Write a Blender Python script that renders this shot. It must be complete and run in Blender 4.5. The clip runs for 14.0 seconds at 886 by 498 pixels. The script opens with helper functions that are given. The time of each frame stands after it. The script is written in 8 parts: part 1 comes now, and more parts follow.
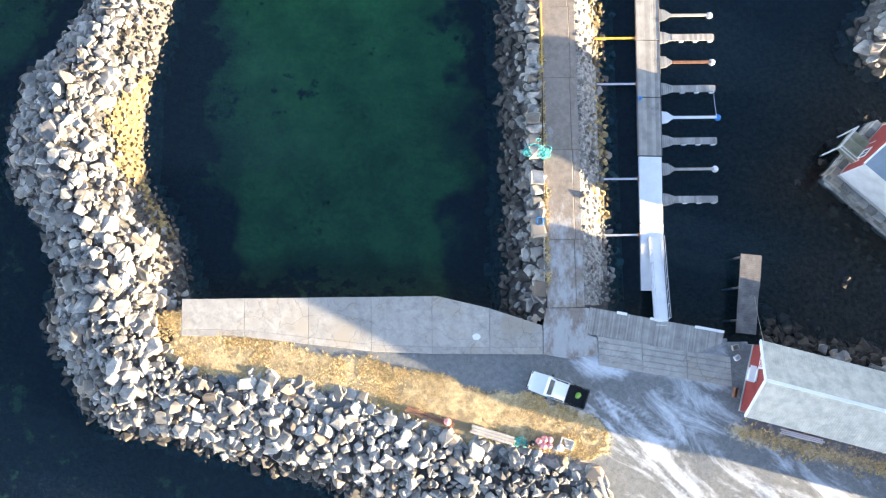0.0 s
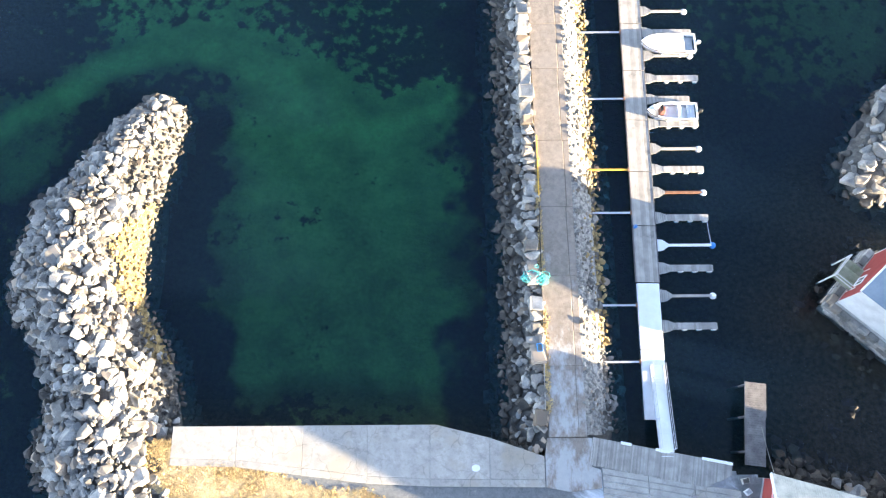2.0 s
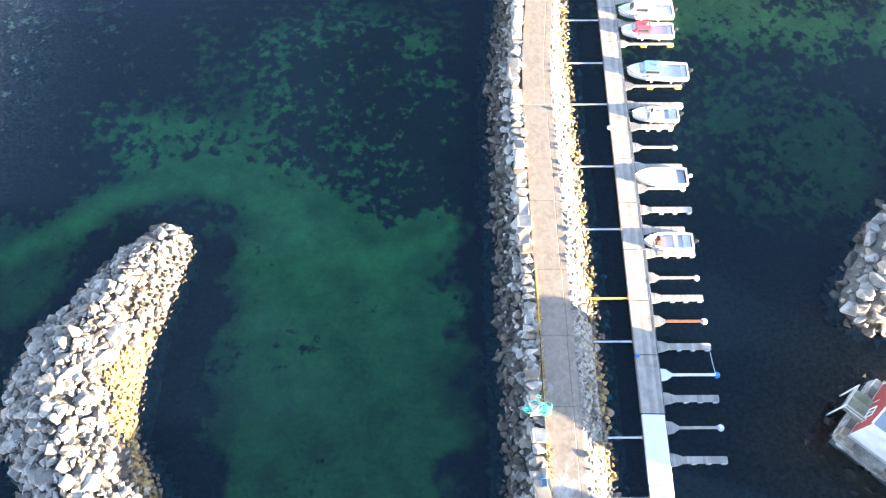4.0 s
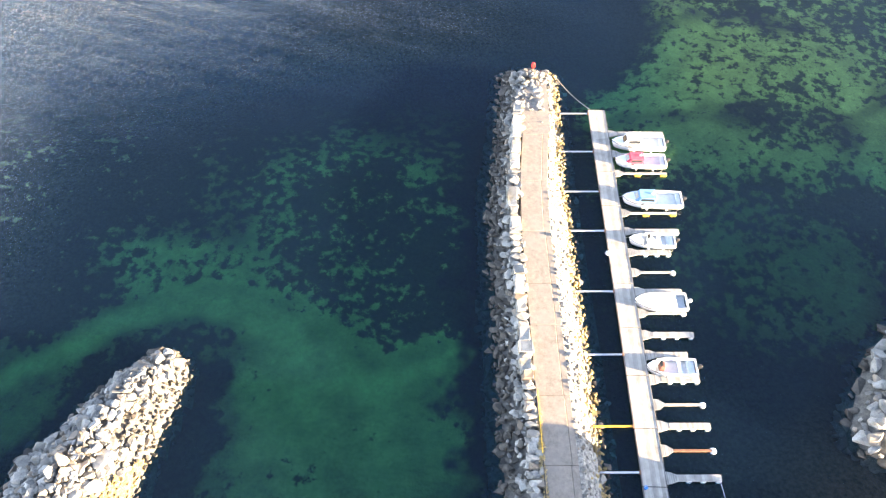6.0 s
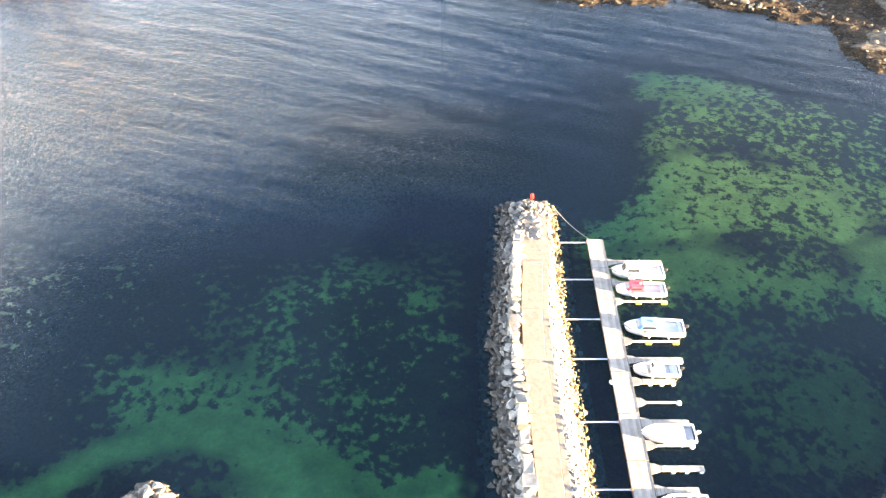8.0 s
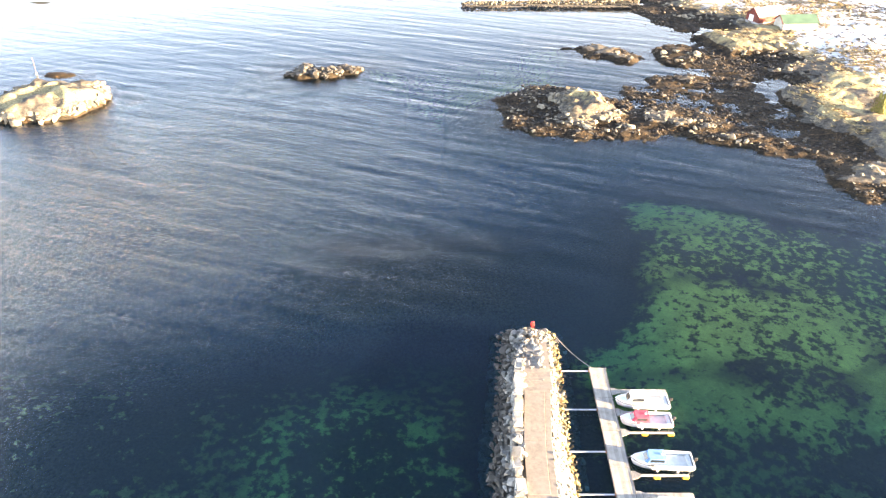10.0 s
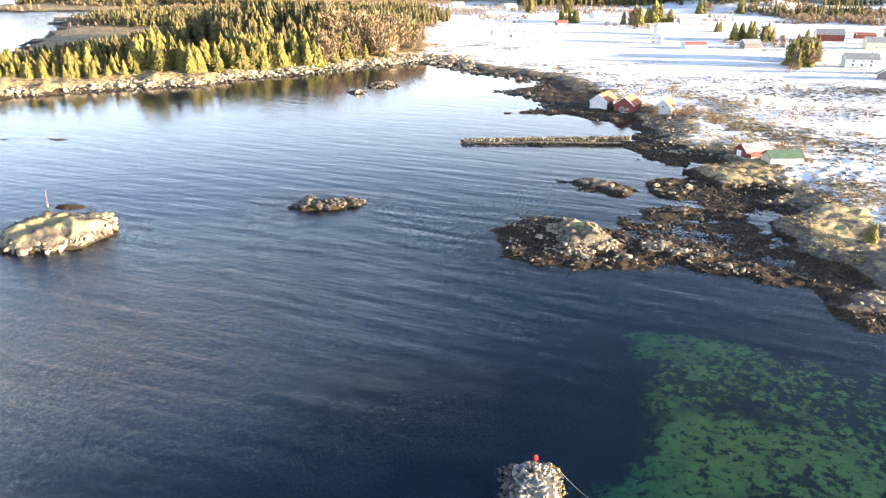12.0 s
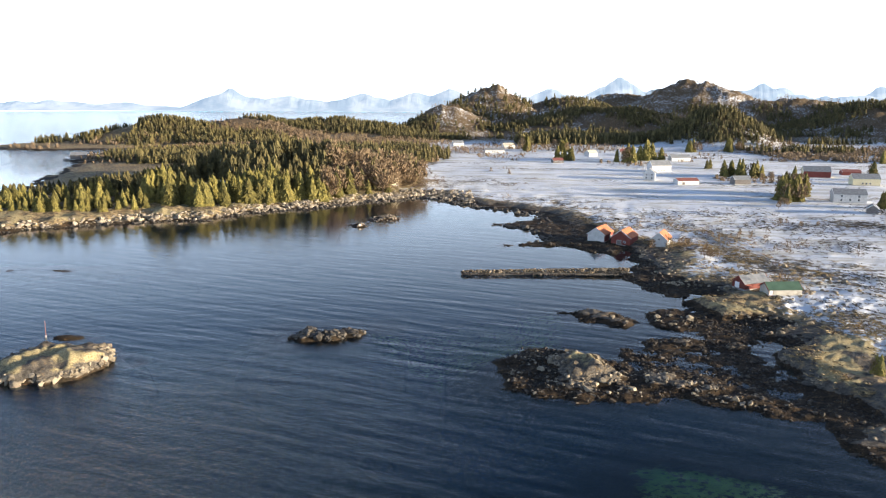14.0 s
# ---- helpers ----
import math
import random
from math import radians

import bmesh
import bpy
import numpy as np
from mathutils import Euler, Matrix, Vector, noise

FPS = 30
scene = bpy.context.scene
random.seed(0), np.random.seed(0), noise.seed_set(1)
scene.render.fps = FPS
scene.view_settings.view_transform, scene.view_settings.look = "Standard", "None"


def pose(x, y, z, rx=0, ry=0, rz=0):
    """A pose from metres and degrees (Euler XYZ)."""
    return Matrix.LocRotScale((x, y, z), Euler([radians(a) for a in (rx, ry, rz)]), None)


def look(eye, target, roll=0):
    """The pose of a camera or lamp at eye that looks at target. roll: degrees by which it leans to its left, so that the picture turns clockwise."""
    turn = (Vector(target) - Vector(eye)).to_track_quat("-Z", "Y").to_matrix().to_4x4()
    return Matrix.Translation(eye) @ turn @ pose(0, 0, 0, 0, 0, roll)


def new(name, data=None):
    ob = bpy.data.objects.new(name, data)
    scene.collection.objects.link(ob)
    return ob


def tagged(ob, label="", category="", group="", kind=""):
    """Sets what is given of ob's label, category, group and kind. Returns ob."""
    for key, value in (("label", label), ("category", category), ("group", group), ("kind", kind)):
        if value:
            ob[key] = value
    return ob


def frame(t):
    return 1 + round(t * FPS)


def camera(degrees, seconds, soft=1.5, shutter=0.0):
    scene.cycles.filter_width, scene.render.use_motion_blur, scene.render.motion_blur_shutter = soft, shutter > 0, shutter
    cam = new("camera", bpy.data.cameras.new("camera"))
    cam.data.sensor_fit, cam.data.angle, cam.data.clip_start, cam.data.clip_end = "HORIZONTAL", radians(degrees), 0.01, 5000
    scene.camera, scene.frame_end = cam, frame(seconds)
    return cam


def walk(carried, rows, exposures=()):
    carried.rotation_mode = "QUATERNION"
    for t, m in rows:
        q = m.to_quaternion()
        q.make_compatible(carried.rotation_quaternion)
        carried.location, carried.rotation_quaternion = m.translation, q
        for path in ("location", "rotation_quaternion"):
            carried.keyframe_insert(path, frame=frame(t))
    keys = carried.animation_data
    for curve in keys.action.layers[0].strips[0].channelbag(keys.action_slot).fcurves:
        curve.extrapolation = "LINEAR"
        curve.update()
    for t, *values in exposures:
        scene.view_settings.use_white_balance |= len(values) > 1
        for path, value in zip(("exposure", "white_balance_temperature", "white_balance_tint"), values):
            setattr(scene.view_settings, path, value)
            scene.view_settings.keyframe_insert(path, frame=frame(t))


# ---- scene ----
# A drone hovers over a small harbour and tilts its camera from straight down to the horizon.
HOVER = 66.0
cam = camera(63.69, 14.0, soft=1.2)
PATH = [
    (0, pose(0, 0, HOVER, 6.782, -0.051, -0.658)), (0.5, pose(0, 0, HOVER, 9.296, -0.132, -0.571)),
    (1, pose(0, 0, HOVER, 11.789, -0.154, -0.488)), (1.5, pose(0, 0, HOVER, 14.326, -0.159, -0.441)),
    (2, pose(0, 0, HOVER, 16.835, -0.177, -0.419)), (2.5, pose(0, 0, HOVER, 19.379, -0.156, -0.430)),
    (3, pose(0, 0, HOVER, 21.907, -0.167, -0.389)), (5.5, pose(0, 0, HOVER, 34.702, -0.226, -0.202)),
    (6, pose(0, 0, HOVER, 37.076, -0.241, -0.159)), (6.5, pose(0, 0, HOVER, 39.657, -0.223, -0.125)),
    (7, pose(0, 0, HOVER, 42.169, -0.231, -0.106)), (7.5, pose(0, 0, HOVER, 44.724, -0.219, -0.076)),
    (8, pose(0, 0, HOVER, 47.292, -0.249, -0.021)), (10.5, pose(0, 0, HOVER, 60.074, -0.239, 0.009)),
    (11, pose(0, 0, HOVER, 62.641, -0.201, 0.007)), (11.5, pose(0, 0, HOVER, 65.258, -0.212, 0.014)),
    (12, pose(0, 0, HOVER, 67.834, -0.234, 0.013)), (12.5, pose(0, 0, HOVER, 70.480, -0.261, 0.016)),
    (13, pose(0, 0, HOVER, 73.099, -0.240, 0.004)), (13.5, pose(0, 0, HOVER, 75.706, -0.289, 0.045)),
    (14, pose(0, 0, HOVER, 78.340, -0.264, 0.055)),
]
EXPOSURES = [(0, 3.1, 6250, 10), (1.5, 3.3, 6250, 10), (3, 3.6, 6250, 10), (5.5, 3.7, 6600, 12), (8, 4.0, 7700, 14),
             (10.3, 3.55, 7150, 13), (11, 3.2, 6700, 12), (12.5, 2.55, 6300, 10), (13.5, 2.0, 6000, 10), (14, 1.5, 5950, 10)]
walk(cam, PATH, EXPOSURES)

# ---- light: a low winter sun and a clear sky ----
SUN_AZIMUTH, SUN_HEIGHT = 15.5, 7.2  # degrees behind +x, degrees up
sun_to = Vector((math.cos(radians(SUN_HEIGHT)) * math.cos(radians(SUN_AZIMUTH)),
                 -math.cos(radians(SUN_HEIGHT)) * math.sin(radians(SUN_AZIMUTH)), math.sin(radians(SUN_HEIGHT))))
world = bpy.data.worlds.new("winter_sky")
scene.world = world
world.use_nodes = True
wn = world.node_tree
sky = wn.nodes.new("ShaderNodeTexSky")
sky.sky_type, sky.sun_disc = "NISHITA", False
sky.sun_elevation, sky.sun_rotation = radians(SUN_HEIGHT), math.atan2(sun_to.x, sun_to.y)
sky.air_density, sky.dust_density, sky.ozone_density = 0.45, 0.6, 1.0
veil = wn.nodes.new("ShaderNodeMix")                 # thin high cloud whitens the whole sky
veil.data_type, veil.blend_type = "RGBA", "MIX"
way = wn.nodes.new("ShaderNodeTexCoord")             # the haze thickens smoothly towards the horizon
up = wn.nodes.new("ShaderNodeSeparateXYZ")
wn.links.new(way.outputs["Generated"], up.inputs[0])
low = wn.nodes.new("ShaderNodeMapRange")
low.interpolation_type = "SMOOTHSTEP"
for slot, val in ((1, 0.0), (2, 0.40), (3, 0.66), (4, 0.01)):
    low.inputs[slot].default_value = val
wn.links.new(up.outputs[2], low.inputs[0])
wn.links.new(low.outputs[0], veil.inputs[0])
veil.inputs[7].default_value = (9.8, 10.6, 11.2, 1)
wn.links.new(sky.outputs[0], veil.inputs[6])
wn.links.new(veil.outputs[2], wn.nodes["Background"].inputs["Color"])
wn.nodes["Background"].inputs["Strength"].default_value = 0.10
sun = new("sun", bpy.data.lights.new("sun", "SUN"))
sun.data.energy, sun.data.angle, sun.data.color = 5.0, radians(0.5), (1.0, 0.80, 0.54)
sun.matrix_world = look(sun_to * 100, (0, 0, 0))

# ---- materials ----
def nodes_of(name):
    m = bpy.data.materials.new(name)
    m.use_nodes = True
    return m, m.node_tree, m.node_tree.nodes["Principled BSDF"]


def add(nt, kind, **sets):
    n = nt.nodes.new(kind)
    for k, v in sets.items():
        n.inputs[k.replace("_", " ")].default_value = v
    return n


def coords(nt, scale=(1, 1, 1), local=False, rot=0.0):
    mp = nt.nodes.new("ShaderNodeMapping")
    mp.inputs["Scale"].default_value = scale
    if rot:
        turn = nt.nodes.new("ShaderNodeMapping")
        turn.inputs["Rotation"].default_value = (0, 0, rot)
        nt.links.new(nt.nodes.new("ShaderNodeNewGeometry").outputs["Position"], turn.inputs["Vector"])
        nt.links.new(turn.outputs[0], mp.inputs["Vector"])
        return mp.outputs[0]
    if local:
        nt.links.new(nt.nodes.new("ShaderNodeTexCoord").outputs["Object"], mp.inputs["Vector"])
    else:
        nt.links.new(nt.nodes.new("ShaderNodeNewGeometry").outputs["Position"], mp.inputs["Vector"])
    return mp.outputs[0]


def noise_of(nt, vec, scale, detail=4.0, rough=0.55):
    n = add(nt, "ShaderNodeTexNoise", Scale=scale, Detail=detail, Roughness=rough)
    nt.links.new(vec, n.inputs["Vector"])
    return n.outputs["Fac"]


def ramp(nt, fac, stops):
    r = nt.nodes.new("ShaderNodeValToRGB")
    els = r.color_ramp.elements
    while len(els) < len(stops):
        els.new(0.5)
    for e, (p, c) in zip(els, stops):
        e.position, e.color = p, (*c, 1) if len(c) == 3 else c
    nt.links.new(fac, r.inputs[0])
    return r.outputs[0]


def span(nt, fac, lo, hi, a=0.0, b=1.0):
    r = nt.nodes.new("ShaderNodeMapRange")
    for k, v in ((1, lo), (2, hi), (3, a), (4, b)):
        r.inputs[k].default_value = v
    nt.links.new(fac, r.inputs[0])
    return r.outputs[0]


def calc(nt, op, a, b=None):
    n = nt.nodes.new("ShaderNodeMath")
    n.operation = op
    for i, v in enumerate((a, b)):
        if v is None:
            continue
        if isinstance(v, (int, float)):
            n.inputs[i].default_value = v
        else:
            nt.links.new(v, n.inputs[i])
    return n.outputs[0]


def blend(nt, fac, a, b, mode="MIX"):
    n = nt.nodes.new("ShaderNodeMix")
    n.data_type, n.blend_type = "RGBA", mode
    for sock, v in ((n.inputs[0], fac), (n.inputs[6], a), (n.inputs[7], b)):
        if isinstance(v, (int, float)):
            sock.default_value = v
        elif isinstance(v, tuple):
            sock.default_value = (*v, 1)
        else:
            nt.links.new(v, sock)
    return n.outputs[2]


def bump_of(nt, bsdf, height, strength, dist):
    b = add(nt, "ShaderNodeBump", Strength=strength, Distance=dist)
    nt.links.new(height, b.inputs["Height"])
    nt.links.new(b.outputs[0], bsdf.inputs["Normal"])


def attr(nt, name):
    a = nt.nodes.new("ShaderNodeAttribute")
    a.attribute_name = name
    return a.outputs["Fac"]


def surf(name, c1, c2, scale=2.0, rough=0.8, bump=0.3, dist=0.02, fine=18.0, metal=0.0, rand=0.0, island=False,
         local=False, stretch=(1, 1, 1), stain=None, stain_at=(0.58, 0.7), coat=0.0, odd=None):
    """A worn surface: two colours in a coarse mottle, a fine grain, an optional stain, and a spread from piece to piece."""
    m, nt, b = nodes_of(name)
    v = coords(nt, stretch, local)
    big, small = noise_of(nt, v, scale), noise_of(nt, v, fine, 6, 0.65)
    col = ramp(nt, calc(nt, "ADD", calc(nt, "MULTIPLY", big, 0.65), calc(nt, "MULTIPLY", small, 0.35)), [(0.36, c1), (0.64, c2)])
    if stain:
        f = span(nt, noise_of(nt, v, scale * 0.45, 5, 0.7), *stain_at)
        col = blend(nt, f, col, stain)
    if rand:
        src = nt.nodes.new("ShaderNodeNewGeometry").outputs["Random Per Island"] if island else nt.nodes.new("ShaderNodeObjectInfo").outputs["Random"]
        if odd:
            col = blend(nt, span(nt, src, 0.84, 0.9), col, odd)
        k = span(nt, calc(nt, "FRACT", calc(nt, "MULTIPLY", src, 7.31)), 0, 1, 1 - rand, 1 + rand)
        col = blend(nt, 1.0, col, nt.nodes.new("ShaderNodeCombineColor").outputs[0], "MULTIPLY")
        cc = [n for n in nt.nodes if n.bl_idname == "ShaderNodeCombineColor"][-1]
        for i in range(3):
            nt.links.new(k, cc.inputs[i])
    nt.links.new(col, b.inputs["Base Color"])
    nt.links.new(span(nt, small, 0.3, 0.7, max(0.02, rough - 0.12), min(1, rough + 0.1)), b.inputs["Roughness"])
    b.inputs["Metallic"].default_value, b.inputs["Coat Weight"].default_value = metal, coat
    b.inputs["Specular IOR Level"].default_value = 0.35
    if bump:
        bump_of(nt, b, small, bump, dist)
    return m


M = {}
M["granite"] = surf("granite", (0.16, 0.152, 0.135), (0.41, 0.38, 0.33), 0.9, 0.85, 0.5, 0.06, 7, rand=0.42, stain=(0.22, 0.17, 0.10), stain_at=(0.58, 0.7), odd=(0.27, 0.215, 0.16))
M["granite_rubble"] = surf("granite_rubble", (0.115, 0.11, 0.10), (0.33, 0.31, 0.275), 0.9, 0.85, 0.5, 0.05, 7, rand=0.45, island=True, stain=(0.22, 0.17, 0.11), stain_at=(0.6, 0.72), odd=(0.24, 0.19, 0.14))
M["tidal_rubble"] = surf("tidal_rubble", (0.035, 0.032, 0.028), (0.11, 0.095, 0.075), 1.2, 0.7, 0.5, 0.05, 9, rand=0.45, island=True)
M["wrack_rubble"] = surf("wrack_rubble", (0.16, 0.11, 0.05), (0.40, 0.30, 0.14), 1.0, 0.9, 0.5, 0.05, 9, rand=0.4, island=True, stain=(0.12, 0.09, 0.05))
M["core"] = surf("rubble_core", (0.06, 0.056, 0.05), (0.16, 0.148, 0.128), 1.5, 0.9, 0.8, 0.1, 6)
M["scree"] = surf("grey_scree", (0.10, 0.096, 0.088), (0.40, 0.38, 0.335), 3.2, 0.9, 1.0, 0.12, 9)
M["wrack_scree"] = surf("yellow_wrack_scree", (0.075, 0.05, 0.022), (0.34, 0.25, 0.11), 2.8, 0.9, 1.0, 0.12, 9)
M["concrete"] = surf("worn_concrete", (0.30, 0.295, 0.28), (0.46, 0.45, 0.43), 0.6, 0.88, 0.25, 0.015, 14, rand=0.07, stain=(0.24, 0.22, 0.19), stain_at=(0.56, 0.7))
M["timber_grey"] = surf("weathered_timber", (0.28, 0.255, 0.22), (0.44, 0.405, 0.35), 1.2, 0.85, 0.3, 0.01, 20, rand=0.2, island=True, stain=(0.2, 0.19, 0.17))
M["timber_plank"] = surf("deck_plank", (0.26, 0.245, 0.22), (0.40, 0.375, 0.335), 1.2, 0.85, 0.3, 0.01, 20, rand=0.22)
M["timber_dark"] = surf("dark_timber", (0.10, 0.09, 0.085), (0.2, 0.185, 0.17), 1.5, 0.8, 0.3, 0.01, 20, rand=0.2, island=True)
M["timber_rust"] = surf("rusty_beam", (0.16, 0.07, 0.04), (0.27, 0.14, 0.08), 2.0, 0.85, 0.3, 0.01, 20)
M["white_paint"] = surf("white_paint", (0.72, 0.72, 0.71), (0.84, 0.84, 0.83), 1.0, 0.5, 0.08, 0.005, 25, stain=(0.6, 0.6, 0.57), stain_at=(0.62, 0.8))
M["gelcoat"] = surf("white_gelcoat", (0.74, 0.74, 0.73), (0.82, 0.82, 0.81), 1.0, 0.3, 0.03, 0.003, 20, coat=0.3)
M["boat_inside"] = surf("boat_inside", (0.56, 0.56, 0.54), (0.70, 0.70, 0.68), 2.0, 0.6, 0.1, 0.005, 25)
M["car_white"] = surf("car_white", (0.74, 0.75, 0.76), (0.82, 0.82, 0.82), 0.8, 0.3, 0.0, 0, 20, coat=0.6, stain=(0.5, 0.48, 0.45), stain_at=(0.66, 0.9))
M["black_plastic"] = surf("black_plastic", (0.015, 0.015, 0.016), (0.035, 0.035, 0.036), 4, 0.6, 0.1, 0.004, 40)
M["rubber"] = surf("rubber", (0.012, 0.012, 0.012), (0.03, 0.03, 0.03), 4, 0.85, 0.2, 0.004, 40)
M["dark_glass"] = surf("dark_glass", (0.02, 0.025, 0.03), (0.05, 0.055, 0.06), 1, 0.12, 0, 0, 10, coat=0.5)
M["aluminium"] = surf("aluminium", (0.55, 0.56, 0.57), (0.7, 0.71, 0.72), 2, 0.4, 0.05, 0.003, 30, metal=0.6)
M["red_boards"] = surf("red_boards", (0.20, 0.030, 0.027), (0.28, 0.055, 0.046), 1.0, 0.75, 0.2, 0.008, 16, stain=(0.24, 0.04, 0.035))
M["faded_red"] = surf("faded_red_boards", (0.15, 0.038, 0.030), (0.23, 0.065, 0.05), 0.5, 0.8, 0.2, 0.01, 9, stain=(0.14, 0.05, 0.04))
# pale_boards: beige paint, darkened further for the half shade on that wall
M["pale_boards"] = surf("beige_half_shade_boards", (0.36, 0.34, 0.29), (0.54, 0.51, 0.44), 0.5, 0.8, 0.2, 0.01, 9, stain=(0.3, 0.27, 0.22))
M["tan_stone"] = surf("tan_shore_stone", (0.13, 0.105, 0.075), (0.46, 0.39, 0.29), 0.3, 0.9, 0.5, 0.06, 3, rand=0.45, island=True)
M["white_boards"] = surf("white_boards", (0.52, 0.51, 0.49), (0.70, 0.69, 0.66), 0.8, 0.7, 0.2, 0.008, 16, stain=(0.5, 0.48, 0.44), stain_at=(0.6, 0.75))
M["yellow_boards"] = surf("yellow_boards", (0.62, 0.55, 0.34), (0.72, 0.64, 0.42), 0.8, 0.7, 0.2, 0.008, 16)
M["roof_pale"] = surf("pale_sheet_roof", (0.36, 0.34, 0.28), (0.60, 0.56, 0.46), 1.2, 0.75, 0.5, 0.02, 11, stain=(0.36, 0.34, 0.29))
M["roof_grey"] = surf("grey_slate_roof", (0.16, 0.17, 0.18), (0.28, 0.29, 0.30), 0.7, 0.7, 0.2, 0.01, 12)
M["roof_blue"] = surf("blue_grey_roof", (0.16, 0.20, 0.24), (0.24, 0.28, 0.32), 0.5, 0.6, 0.15, 0.01, 9)
M["roof_orange"] = surf("orange_tile_roof", (0.40, 0.13, 0.06), (0.56, 0.22, 0.10), 0.7, 0.8, 0.3, 0.03, 6)
M["roof_green"] = surf("green_sheet_roof", (0.05, 0.095, 0.065), (0.08, 0.14, 0.095), 0.4, 0.6, 0.2, 0.01, 6)
M["roof_rust"] = surf("rust_red_roof", (0.18, 0.07, 0.06), (0.27, 0.11, 0.09), 0.5, 0.75, 0.2, 0.02, 7)
M["yellow_float"] = surf("yellow_float", (0.65, 0.36, 0.04), (0.8, 0.5, 0.08), 3, 0.55, 0.1, 0.005, 20)
M["white_float"] = surf("white_float", (0.7, 0.69, 0.67), (0.82, 0.81, 0.8), 3, 0.5, 0.1, 0.005, 20)
M["pink_float"] = surf("pink_float", (0.75, 0.25, 0.22), (0.85, 0.42, 0.36), 3, 0.5, 0.1, 0.005, 20)
M["red_paint"] = surf("red_paint", (0.6, 0.03, 0.03), (0.75, 0.06, 0.05), 3, 0.5, 0.1, 0.005, 20)
M["blue_plastic"] = surf("blue_plastic", (0.03, 0.18, 0.5), (0.06, 0.28, 0.65), 3, 0.5, 0.1, 0.005, 20)
M["blue_canvas"] = surf("blue_canvas", (0.10, 0.22, 0.42), (0.2, 0.34, 0.55), 2, 0.85, 0.3, 0.02, 12)
M["red_canvas"] = surf("red_canvas", (0.45, 0.05, 0.08), (0.6, 0.10, 0.14), 2, 0.85, 0.3, 0.02, 12)
M["brown_seat"] = surf("brown_seat", (0.16, 0.06, 0.04), (0.26, 0.11, 0.08), 2, 0.7, 0.2, 0.01, 15)
M["teal_net"] = surf("teal_net", (0.05, 0.38, 0.34), (0.16, 0.58, 0.52), 4, 0.9, 0.6, 0.02, 30)
M["green_bag"] = surf("green_bag", (0.35, 0.6, 0.08), (0.5, 0.75, 0.15), 3, 0.7, 0.3, 0.02, 14)
M["rope"] = surf("rope", (0.30, 0.27, 0.2), (0.45, 0.41, 0.32), 6, 0.9, 0.3, 0.01, 40)
M["rusty_iron"] = surf("rusty_iron", (0.17, 0.08, 0.045), (0.30, 0.17, 0.10), 3, 0.85, 0.4, 0.01, 25)
M["bark"] = surf("bark", (0.06, 0.045, 0.032), (0.13, 0.10, 0.075), 2, 0.9, 0.4, 0.02, 14)
M["needles"] = surf("spruce_needles", (0.05, 0.05, 0.013), (0.205, 0.17, 0.042), 0.35, 0.9, 0.0, 0, 3, rand=0.35)
M["needles_far"] = surf("far_spruce_needles", (0.04, 0.038, 0.016), (0.155, 0.125, 0.045), 0.06, 0.9, 0.0, 0, 0.6, rand=0.35, island=True)
M["twigs"] = surf("bare_twigs", (0.14, 0.10, 0.06), (0.28, 0.20, 0.12), 0.4, 0.95, 0.0, 0, 3, rand=0.3, island=True)
M["dry_grass"] = surf("dry_grass", (0.42, 0.29, 0.12), (0.68, 0.51, 0.25), 0.7, 0.95, 0.0, 0, 6, rand=0.3, island=True)
M["weed_stone"] = surf("weed_stone", (0.014, 0.012, 0.010), (0.075, 0.058, 0.040), 0.6, 0.75, 0.5, 0.05, 6, rand=0.7, island=True)
M["shore_grass"] = surf("shore_grass", (0.20, 0.145, 0.07), (0.42, 0.32, 0.17), 0.2, 0.95, 0.0, 0, 2, rand=0.35, island=True)
M["heather"] = surf("heather", (0.03, 0.026, 0.018), (0.12, 0.095, 0.06), 0.2, 0.95, 0.0, 0, 2, rand=0.4, island=True)
M["lichen_rock"] = surf("lichen_rock", (0.13, 0.10, 0.07), (0.38, 0.32, 0.20), 0.25, 0.9, 0.6, 0.25, 1.4, stain=(0.055, 0.045, 0.035), stain_at=(0.5, 0.6))
M["groyne_stone"] = surf("groyne_stone", (0.08, 0.066, 0.05), (0.33, 0.28, 0.20), 0.5, 0.9, 0.5, 0.05, 5, rand=0.4, island=True)


